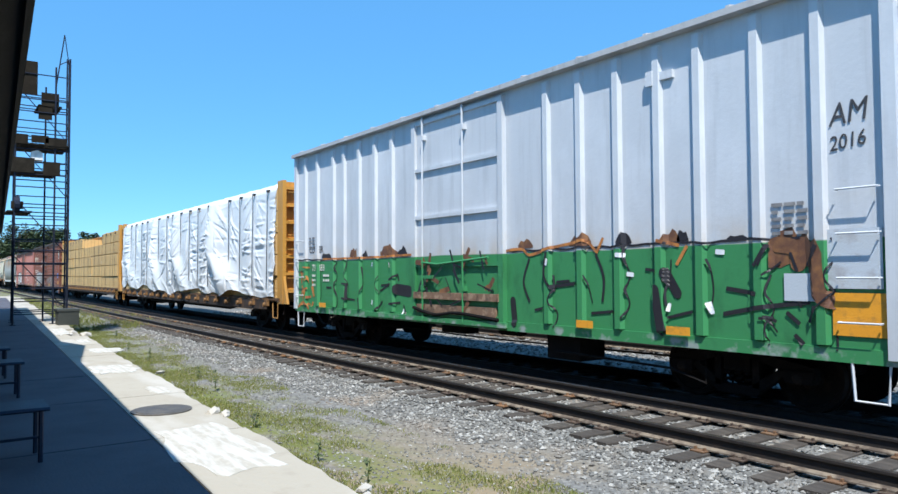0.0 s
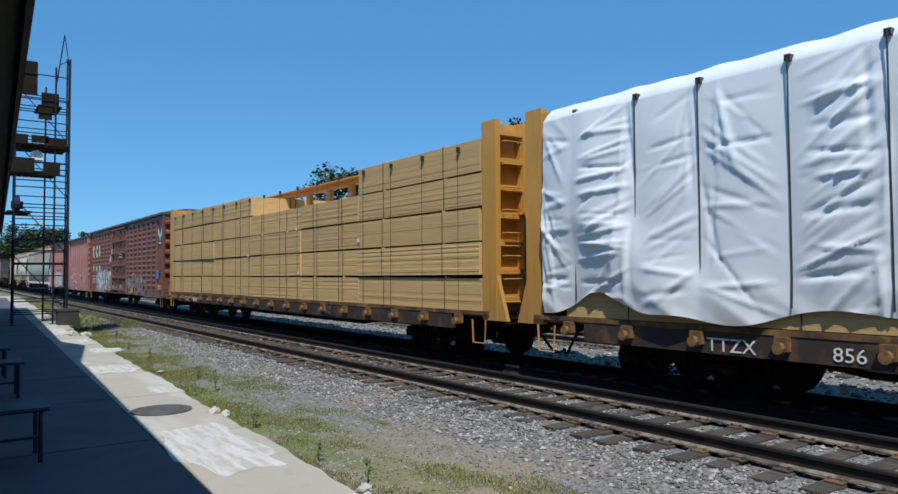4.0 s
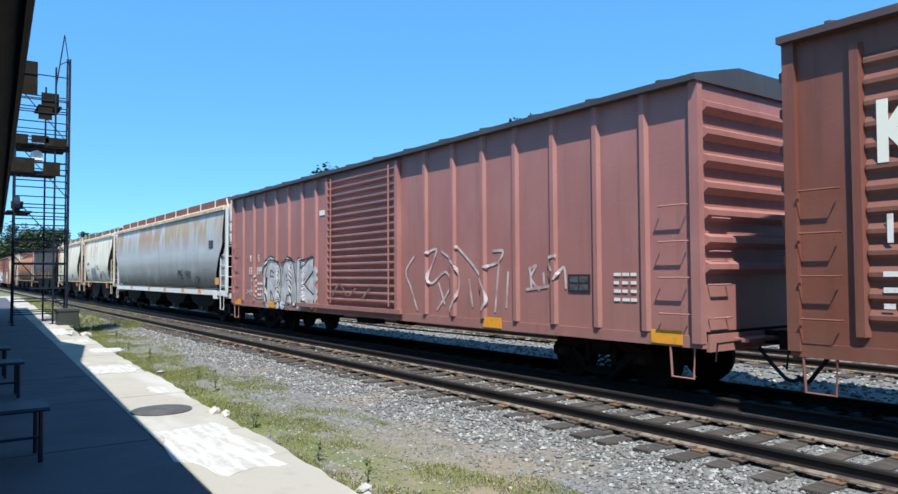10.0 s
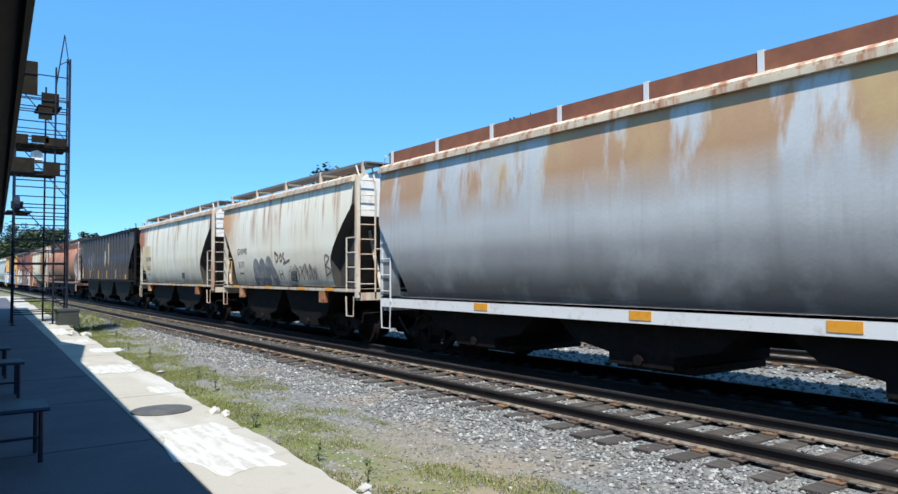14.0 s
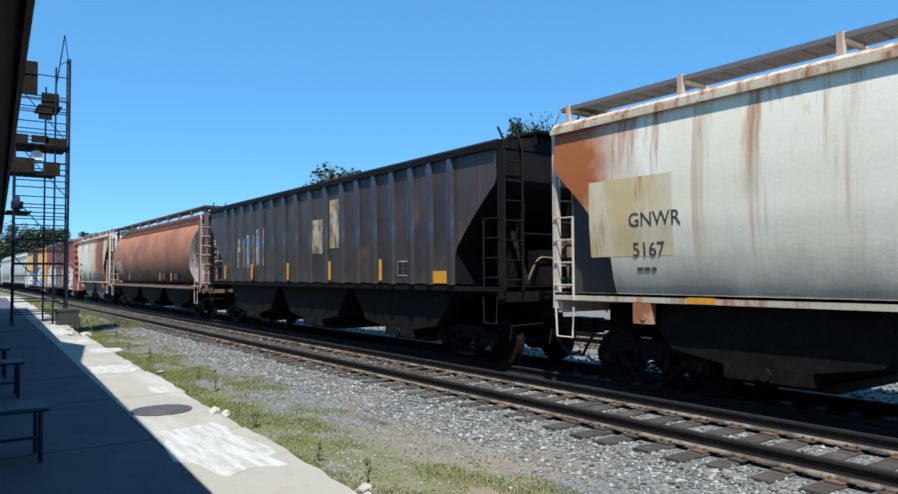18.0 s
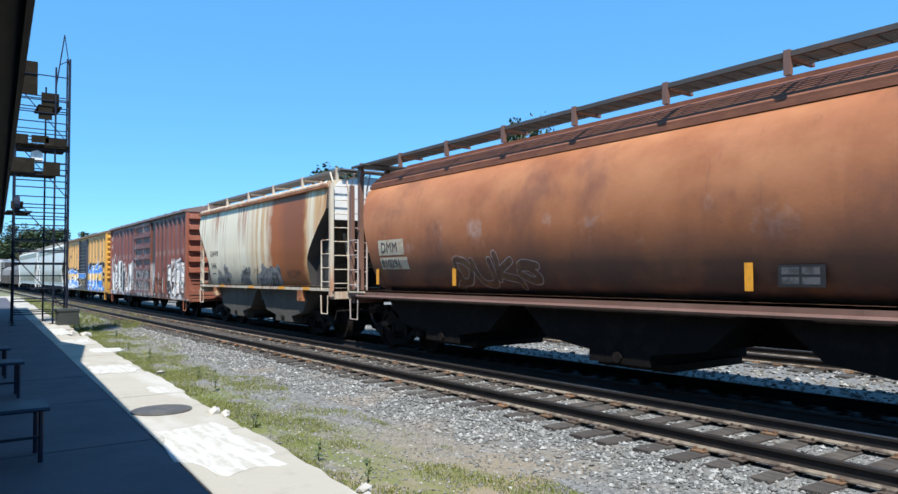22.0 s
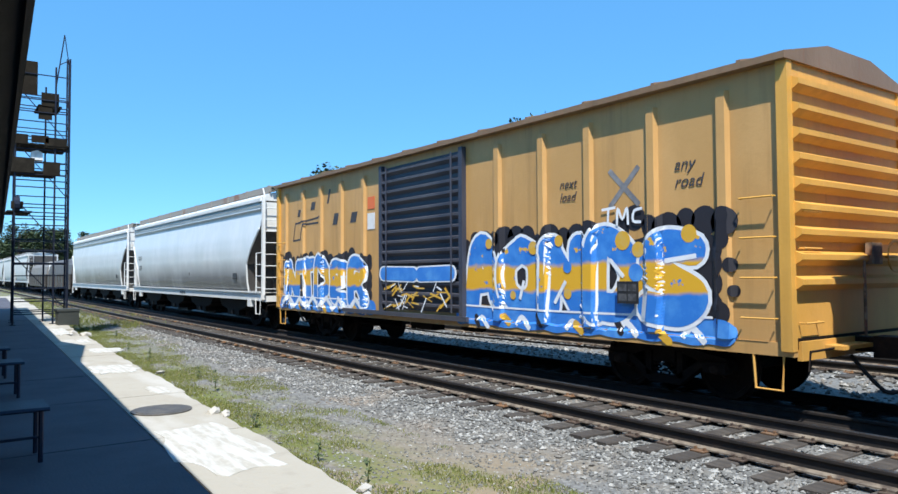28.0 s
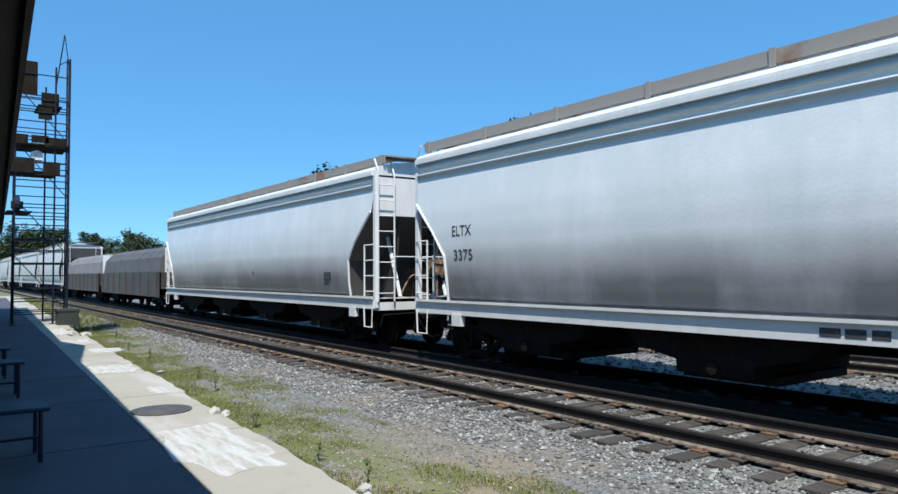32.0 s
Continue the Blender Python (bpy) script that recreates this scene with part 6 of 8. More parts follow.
def brown_boxcar():
    body = car_paint("brown_paint", (0.175, 0.06, 0.038), 0.6, 0.12, (0.1, 0.045, 0.03), seed=21)
    roof = car_paint("brown_roof", (0.08, 0.05, 0.045), 0.5, 0.2, seed=22)
    ribs = (1.27, 2.2, 3.2, 4.22, 5.2, 6.2, 7.15, 7.95, 11.9, 12.4, 13.36, 14.33, 15.3, 16.32, 17.36, 18.45)
    car, h, side = boxcar("long brown boxcar with pressed side bays and grey graffiti", 19.3, 0.88, 4.74, 5.0, body, body, roof, ribs, -69.35,
                          door=(8.0, 11.8), n_end=6, end_kw={"share": 0.6, "depth": 0.13}, rib_w=0.14, rib_h=0.075, rib_z=(1.1, 4.5))
    xs = sorted(h - r for r in ribs)
    # bays with twelve pressed beads each
    for a, b in zip(xs, xs[1:]):
        if b - a > 2:
            continue
        p = 0.245
        first = part("pressed_bead", Mesh().prism([(-1.53, 0.0), (-1.575, 0.05), (-1.575, 0.1), (-1.53, 0.165)], a + 0.09, b - 0.09), body, car, at=(0, 0, 1.25))
        for i in range(1, 13):
            repeat(first, (0, 0, 1.25 + p * i))
    d0, d1 = h - 11.75, h - 8.05
    slide_door(car, d0, d0 + 1.8, 1.05, 4.55, body, beads=5, y=-1.535, rail=0.12, tall=0.05)
    slide_door(car, d0 + 1.95, d1, 1.05, 4.55, body, beads=5, y=-1.535, rail=0.12, tall=0.05)

    def front_face(x, z):
        return min(side(x, z), -1.578)
    for ch, r in (("K", 18.26), ("C", 17.16), ("S", 16.12)):
        lettering(ch, 0.96, kcs_white, car, h - r, -1.58, 3.1, 0, 0.78, bold=0.03)
    for ch, r in (("12", 18.22), ("56", 17.1), ("38", 16.1)):
        lettering(ch, 0.44, white_text, car, h - r, -1.58, 2.18, 0, 0.95, bold=0.012)
    for r in (18.2, 17.1):
        bars(car, h - r, 1.85, 3, 0.7, white_text, -1.582, 0.18, 0.06, seed=5)
    mural(car, front_face, h - 16.5, h - 12.1, 1.02, 1.98, 4, 31, [(0.13, spray_silver, "thin pale spray outline"), (0.09, spray_black, "dark spray outline"), (0.03, spray_silver, "silver spray fill")], 0.3, cloud=(spray_grey, "dark grey sprayed background", 0.22), letters=(2, 10, 6, 7), calm=True, wild=0.02)
    strokes(car, front_face, h, [[(17.1, 1.0), (16.6, 1.35), (16.5, 1.75)], [(17.2, 0.9), (16.9, 1.1)]], 0.16, spray_grey, "dark grey spray shading", 0.005)
    strokes(car, front_face, h, [[(16.2, 1.08), (15.6, 1.12)], [(15.0, 1.4), (14.4, 1.42)], [(13.9, 1.2), (13.5, 1.1)], [(12.6, 1.3), (12.3, 1.1)]], 0.05, spray_white, "white spray glint", 0.026)
    # low, half worn-off piece towards the front
    mural(car, front_face, h - 7.8, h - 3.3, 0.95, 1.6, 6, 36, [(0.0, spray_faint, "faded grey spray fill"), (-0.15, spray_grey, "dark grey spray line")], 0.2, letters=(1, 4, 0, 2, 5, 3), wild=0.05)
    strokes(car, front_face, h, [[(6.5, 1.35), (6.2, 1.85), (5.7, 1.95), (5.4, 1.7)], [(5.5, 1.75), (4.9, 1.3)], [(4.95, 1.8), (5.4, 1.3)], [(4.45, 1.4), (4.3, 2.05), (4.1, 1.5)], [(3.7, 1.4), (3.3, 1.65)], [(2.6, 1.3), (2.2, 1.5)], [(7.4, 1.6), (6.8, 1.3)], [(3.9, 1.7), (4.4, 1.65)]], 0.035, spray_silver, "thin pale spray line", 0.02)
    strokes(car, front_face, h, [[(6.35, 1.3), (6.2, 1.7)], [(5.85, 1.35), (5.5, 1.75)], [(4.5, 1.5), (4.2, 1.6)]], 0.14, spray_grey, "dark grey spray fill", 0.016)
    bars(car, h - 2.9, 1.1, 3, 1.0, spray_faint, -1.583, 0.1, 0.06, seed=9)
    plate(car, h - 1.0, 1.9, 0.45, 0.42, spray_blue, -1.582, "stencil_panel", "faded blue stencil panel")
    strokes(car, lambda x, z: -1.64, h, [[(11.4, 1.0), (11.1, 1.25), (10.8, 1.0)], [(10.4, 1.05), (10.1, 1.25)], [(9.4, 1.0), (9.1, 1.3), (8.8, 1.05)]], 0.09, spray_silver, "silver spray curl on the door foot", 0.0)
    shards(car, lambda x, z: -1.635, d0, d1, 1.0, 1.7, 24, 7, spray_faint, "faded spray strokes", (0.1, 0.4), (0.02, 0.06), 1.0, 0.0)
    for r in (0.55, 6.4, 13.6, 16.0):
        plate(car, h - r, 1.28 if r == 0.55 else 1.05, 0.55, 0.22, amber, -1.6)
    plate(car, h - 0.66, 3.7, 0.85, 0.9, black_paint, -1.545, "emblem_board", "dark emblem board with a pale figure")
    em = Mesh()
    em.prism([(-0.38, 0.25), (-0.28, 0.32), (-0.12, 0.05), (0.1, 0.08), (0.3, 0.36), (0.38, 0.3), (0.28, -0.02), (0.08, -0.12), (0.06, -0.24), (-0.08, -0.24), (-0.08, -0.1), (-0.24, -0.02)], -0.01, 0, "y")
    part("emblem", em, surface("emblem_pale", (0.5, 0.62, 0.58), rough=0.5, bump=0), car, "pale green emblem shape", at=(h - 0.66, -1.551, 3.75))
    bars(car, h - 0.9, 3.42, 1, 0.5, white_text, -1.555, 0.1, 0.07)
    plate(car, h - 11.5, 3.3, 0.12, 0.3, white_paint, -1.66, "card_board", "white route card")
    plate(car, h - 11.82, 2.85, 0.17, 0.36, white_paint, -1.66, "card_board", "white route card")
    plate(car, h - 12.1, 2.8, 0.2, 0.2, car_panel, -1.66, "defect_box", "small grey card box")
    bars(car, h - 9.6, 3.1, 2, 0.8, white_text, -1.63, 0.16, 0.07)


brown_boxcar()


# 5 faded pink-brown boxcar with a ribbed door
def pink_boxcar():
    body = car_paint("pink_paint", (0.32, 0.14, 0.12), 0.4, 0.1, (0.2, 0.07, 0.05), seed=31)
    roof = car_paint("dark_roof", (0.05, 0.045, 0.045), 0.4, 0.1, seed=32)
    car, h, side = boxcar("faded pink-brown boxcar with a louvred door and graffiti", 19.25, 0.86, 4.58, 4.86, body, body, roof,
                          (0.98, 1.94, 2.93, 3.92, 4.88, 5.87, 6.9, 12.4, 13.33, 14.3, 15.27, 16.23, 17.2, 18.22), -89.9, door=(7.95, 11.6), n_end=7, end_kw={"share": 0.55}, rib_w=0.13)
    louvre_door(car, h - 11.6, h - 8.0, 1.1, 4.4, 18, body)
    mural(car, side, h - 16.2, h - 12.5, 1.0, 2.1, 3, 41, [(0.09, spray_black, "dark spray outline"), (0.0, spray_silver, "silver spray fill")], 0.4, cloud=(spray_silver, "silver sprayed background", 0.05), letters=(11, 0, 5), calm=True, wild=0.03)
    strokes(car, side, h, [[(15.9, 0.95), (15.4, 1.0)], [(14.7, 0.92), (14.2, 0.95)], [(13.4, 0.9), (12.7, 0.95)]], 0.16, spray_grey, "dark spray shading at the sill", 0.004)
    strokes(car, side, h, [[(16.3, 1.9), (15.9, 2.3), (15.1, 2.25)], [(14.9, 2.2), (14.3, 2.3), (13.8, 2.2)], [(13.4, 2.25), (12.6, 2.35)]], 0.045, spray_black, "black spray outline", 0.03)
    strokes(car, side, h, [[(17.0, 1.9), (17.3, 1.5), (17.0, 1.1), (16.5, 1.1)], [(18.0, 1.2), (17.5, 1.35)], [(17.9, 1.35), (17.4, 1.15)]], 0.04, spray_pale, "thin pale spray loop")
    loops = [[(7.38, 2.23), (7.71, 1.9), (7.51, 1.55), (7.24, 1.06)], [(6.85, 2.3), (6.49, 2.35), (6.8, 1.81), (6.66, 1.65), (6.17, 1.89), (6.0, 1.58), (6.47, 1.1)], [(6.41, 1.65), (6.2, 1.23)], [(6.3, 2.32), (5.81, 2.03), (5.69, 1.58), (6.01, 1.01)]]
    hooks = [[(5.76, 2.41), (5.07, 1.88), (4.78, 1.39), (4.9, 1.15)], [(5.35, 1.73), (5.24, 1.2)], [(4.84, 1.98), (4.44, 2.07), (4.3, 2.27), (4.58, 2.28)], [(4.42, 2.04), (4.54, 1.13)], [(4.15, 1.87), (4.21, 1.22)]]
    strokes(car, side, h, loops, 0.055, spray_pale, "pale spray loops")
    strokes(car, side, h, hooks, 0.055, spray_pale, "pale spray hooks")
    strokes(car, side, h, [[(3.55, 1.96), (3.51, 1.56)], [(3.57, 1.92), (3.38, 1.99), (3.53, 1.77), (3.31, 1.56)], [(3.64, 1.56), (3.0, 1.63)], [(3.2, 1.85), (3.18, 1.6)], [(2.95, 1.9), (3.05, 2.1), (2.85, 2.15)], [(2.9, 1.75), (2.7, 1.95), (2.65, 1.6)]], 0.05, spray_pale, "pale sprayed tag")
    strokes(car, lambda x, z: -1.64, h, [[(11.2, 1.3), (10.8, 1.6), (10.4, 1.3)], [(10.3, 1.3), (9.9, 1.5)], [(9.6, 1.25), (9.2, 1.5)]], 0.05, spray_faint, "faded spray on the door", 0.0)
    for s, r in (("KC", 17.62), ("S", 16.88)):
        lettering(s, 0.34, white_text, car, h - r, -1.54, 2.28, 0, 0.95)
    for s, r in (("130", 17.72), ("099", 16.98)):
        lettering(s, 0.36, white_text, car, h - r, -1.54, 1.86, 0, 0.85)
    bars(car, h - 17.5, 1.7, 3, 0.6, white_text, -1.54, 0.18, 0.07)
    bars(car, h - 16.9, 1.6, 3, 0.6, white_text, -1.54, 0.18, 0.07)
    bars(car, h - 1.6, 1.85, 4, 0.5, white_text, -1.54, 0.13, 0.05)
    for r in (0.6, 12.6, 15.6, 18.7, 4.6):
        plate(car, h - r, 0.92, 0.55, 0.2, amber, -1.565)
    wall_label(car, h - 2.35, 1.68, 0.5, 0.3, -1.54)
    plate(car, h - 12.0, 3.55, 0.4, 0.14, white_paint, -1.54, "route_card", "white route card")


pink_boxcar()

# 6 to 8, 10, 11, 14, 15: covered hoppers
grey_frame = car_paint("pale_frame", (0.55, 0.57, 0.58), 0.4, 0.15, seed=41)
rust_roof = car_paint("rusty_roof", (0.6, 0.5, 0.36), 0.4, 0.85, RUST, seed=42)
brown_board = surface("rusty_board", (0.16, 0.06, 0.035), [((0.28, 0.11, 0.05), ("n", 3, 0.4, 0.7), 0.6)], rough=0.85)
beige_board = surface("beige_board", (0.27, 0.25, 0.22), [((0.22, 0.1, 0.06), ("n", 0.5, 0.58, 0.64, (1, 1, 1), 3), 0.8)], rough=0.8)
grey_board = surface("grey_board", (0.13, 0.13, 0.13), [((0.2, 0.1, 0.06), ("n", 1.2, 0.55, 0.7, (1, 1, 1), 3), 0.7)], rough=0.7)
cream_frame = car_paint("cream_frame", (0.54, 0.48, 0.38), 0.6, 0.68, RUST, seed=51)


def grey_hopper():
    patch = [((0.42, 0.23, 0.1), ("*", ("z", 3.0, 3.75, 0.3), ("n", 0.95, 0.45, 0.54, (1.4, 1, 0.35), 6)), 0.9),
             # second layer: shade of the lower bulge put into the colour
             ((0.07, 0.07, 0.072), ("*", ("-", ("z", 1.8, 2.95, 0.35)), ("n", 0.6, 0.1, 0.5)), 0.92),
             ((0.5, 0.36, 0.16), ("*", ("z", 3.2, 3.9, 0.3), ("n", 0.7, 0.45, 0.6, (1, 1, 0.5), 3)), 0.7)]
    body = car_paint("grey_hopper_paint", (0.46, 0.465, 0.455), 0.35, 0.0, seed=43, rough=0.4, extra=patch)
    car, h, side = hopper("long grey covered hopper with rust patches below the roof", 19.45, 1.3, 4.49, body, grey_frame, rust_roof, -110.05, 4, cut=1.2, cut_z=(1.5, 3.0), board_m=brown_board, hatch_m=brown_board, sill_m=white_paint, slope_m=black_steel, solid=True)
    for s in (-1, 1):
        part("end_sheet", Mesh().box(min((h - 0.2) * s, (h - 0.14) * s), max((h - 0.2) * s, (h - 0.14) * s), -1.45, 1.45, 3.0, 4.3), grey_frame, car, "pale upper end sheet")
        part("end_sheet", Mesh().box(min((h - 0.85) * s, (h - 0.1) * s), max((h - 0.85) * s, (h - 0.1) * s), -1.49, -1.44, 1.35, 4.25), body, car, "pale side end sheet")
    for r in (3.2, 5.6, 8.6, 11.6, 15.5):
        plate(car, h - r, 1.2, 0.42, 0.14, amber, -1.522)
    plate(car, h - 0.77, 1.62, 0.42, 0.26, amber, -1.6)
    wall_label(car, h - 1.47, 3.03, 0.52, 0.3, side(0, 3.03) - 0.012)
    wall_label(car, h - 3.45, 1.68, 0.42, 0.26, side(0, 1.75) - 0.02)
    scrawl(car, side, h - 6.3, h - 5.4, 1.65, 2.1, 5, 51, spray_black, 0.026)
    scrawl(car, side, h - 5.15, h - 4.25, 1.68, 2.05, 5, 53, spray_black, 0.026)
    bars(car, h - 2.6, 2.1, 2, 1.0, spray_grey, side)
    part("jacking_pad", Mesh().box(h - 1.45, h - 1.05, -1.53, -1.4, 0.95, 1.25), white_paint, car)


def cream_hopper(label, L, front, seed, text, extra_rust, streak=0.5, bays=None, base=(0.78, 0.71, 0.55), edge=None):
    rusty = [(RUST, ("*", ("z", 2.9, 4.1, 0.4), ("n", 1.6, 0.54, 0.64, (1.6, 1, 0.16), seed)), 0.85),
             ((0.4, 0.2, 0.07), ("*", ("z", 1.6, 2.8, 0.5), ("n", 1.0, 0.57, 0.64, (3, 1, 0.06), seed + 5)), 0.45),
             # grime low down, with the undercurve's shade put into the same grey
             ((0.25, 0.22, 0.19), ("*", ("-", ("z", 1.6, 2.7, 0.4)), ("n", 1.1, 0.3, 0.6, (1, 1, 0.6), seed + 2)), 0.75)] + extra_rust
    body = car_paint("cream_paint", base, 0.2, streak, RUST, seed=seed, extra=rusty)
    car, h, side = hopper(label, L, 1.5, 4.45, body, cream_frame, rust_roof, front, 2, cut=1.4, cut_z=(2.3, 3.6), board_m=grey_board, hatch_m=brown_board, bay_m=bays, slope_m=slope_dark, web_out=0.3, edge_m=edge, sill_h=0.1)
    for s in (-1, 1):
        part("end_sheet", Mesh().prism([(-1.46, 3.35), (1.46, 3.35), (1.46, 4.15), (1.2, 4.42), (0.5, 4.56), (-0.5, 4.56), (-1.2, 4.42), (-1.46, 4.15)], min((h - 0.2) * s, (h - 0.13) * s), max((h - 0.2) * s, (h - 0.13) * s)), white_paint, car, "white curved upper end sheet")
        part("end_vent", Mesh().box(min((h - 0.13) * s, (h - 0.1) * s), max((h - 0.13) * s, (h - 0.1) * s), -0.2, 0.25, 3.5, 4.3), slope_dark, car, "dark louvred end board")
    if text:
        lettering("GNWR", 0.3, dark_text, car, h - text[1], side, 2.55, 0, 1.0)
        lettering(text[0], 0.3, dark_text, car, h - text[1] + 0.05, side, 2.1, 0, 1.0)
        bars(car, h - text[1] + 0.1, 1.93, 1, 0.4, dark_text, side, 0.14, 0.05)
    for r in (1.6, 3.4, 6.0, 9.0):
        plate(car, h - r, 1.45, 0.45, 0.085, amber, -1.522)
    for x in (h - 2.2, -h + 1.8):
        part("jacking_pad", Mesh().box(x, x + 0.32, -1.53, -1.4, 1.08, 1.39).disc((x + 0.2, -1.535, 1.18), [(-0.01, 0.05), (0.01, 0.05)], "y", 10), rust_edge, car, "rusty jacking pad")
    wall_label(car, h - 3.9, 1.85, 0.4, 0.28, side(0, 1.9) - 0.006)
    return car, h, side


rust_edge = surface("rust_edge", (0.33, 0.13, 0.05), [((0.16, 0.06, 0.03), ("n", 2, 0.45, 0.6), 0.7), ((0.6, 0.45, 0.28), ("n", 1.3, 0.56, 0.66, (1, 1, 1), 5), 0.7)], rough=0.8)
bay_pale = surface("bay_pale", (0.085, 0.078, 0.068), [((0.05, 0.04, 0.03), ("n", 1.5, 0.42, 0.65), 0.8)], rough=0.7)
bay_grey = surface("bay_grey", (0.05, 0.045, 0.04), [((0.12, 0.1, 0.085), ("n", 1.5, 0.45, 0.7), 0.6)], rough=0.7)
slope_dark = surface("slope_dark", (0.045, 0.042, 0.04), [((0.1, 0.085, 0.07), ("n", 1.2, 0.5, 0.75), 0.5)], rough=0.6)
grey_hopper()
car, h, side = cream_hopper("cream covered hopper with rust streaks and black tags", 10.4, -130.6, 52, ("5171", 8.6), [((0.52, 0.24, 0.06), ("*", ("-", ("x", -3.9, -2.6, 1.2, 1.5)), ("z", 2.4, 3.8, 0.6)), 0.9)], 0.1)
strokes(car, side, h, [[(7.0, 1.65), (6.9, 2.2), (6.6, 1.75)], [(6.5, 1.7), (6.35, 2.2), (6.1, 1.75)], [(5.95, 1.7), (5.8, 2.25), (5.5, 1.95), (5.3, 1.7)]], 0.4, spray_grey, "dark smeared spray paint", 0.008)
strokes(car, side, h, [[(5.2, 2.55), (5.15, 2.25), (4.95, 2.4), (5.2, 2.56)], [(4.85, 2.35), (4.75, 2.5), (4.68, 2.3), (4.82, 2.28)], [(4.5, 2.52), (4.6, 2.4), (4.45, 2.28), (4.58, 2.2), (4.1, 2.3)]], 0.045, spray_brown, "dark brown sprayed tag")
strokes(car, side, h, [[(5.0, 2.0), (4.9, 1.7)], [(4.75, 2.0), (4.7, 1.7)], [(4.95, 1.85), (4.7, 1.88)], [(4.1, 1.75), (3.8, 1.95), (3.7, 1.65)], [(3.75, 2.15), (3.5, 1.9), (3.6, 1.7)], [(3.35, 2.1), (3.2, 1.7)], [(3.3, 1.9), (3.0, 2.15), (2.95, 1.7)], [(2.8, 1.7), (2.7, 2.15), (2.6, 1.7)], [(2.5, 2.0), (2.35, 1.85), (2.45, 1.7)], [(4.15, 1.68), (3.7, 1.66)]], 0.028, spray_black, "thin black sprayed tag")
scrawl(car, side, h - 4.2, h - 2.3, 1.7, 2.1, 9, 62, spray_grey, 0.02)
strokes(car, side, h, [[(1.7, 1.8), (1.7, 2.35), (1.45, 2.3), (1.68, 2.1), (1.4, 1.95), (1.7, 1.82)]], 0.035, spray_black, "thin black sprayed tag")
plate(car, h - 9.35, 1.95, 0.12, 0.8, amber, -1.56)
car, h, side = cream_hopper("cream covered hopper, orange rust along its rear edge", 12.0, -142.3, 57, ("5167", 10.2), [(RUST, ("*", ("-", ("x", -4.5, -3.4, 1.2, 2.0)), ("z", 2.3, 3.3, 0.6)), 1.0)], 0.12)
tan_paint = surface("tan_repaint", (0.58, 0.44, 0.22), [((0.66, 0.58, 0.42), ("n", 2.0, 0.42, 0.6, (1, 1, 0.4)), 0.8), (RUST, ("n", 3.0, 0.58, 0.68, (2, 1, 0.2), 4), 0.7)], rough=0.6, bump=0.1)
part("paint_patch", Mesh().grid([[(h - 11.0 + 0.2 * i, side(0, 2.1 + 0.12 * k) - 0.002, 2.1 + 0.12 * k) for k in range(11)] for i in range(9)]), tan_paint, car, "tan repainted rectangle behind the number", smooth=True)


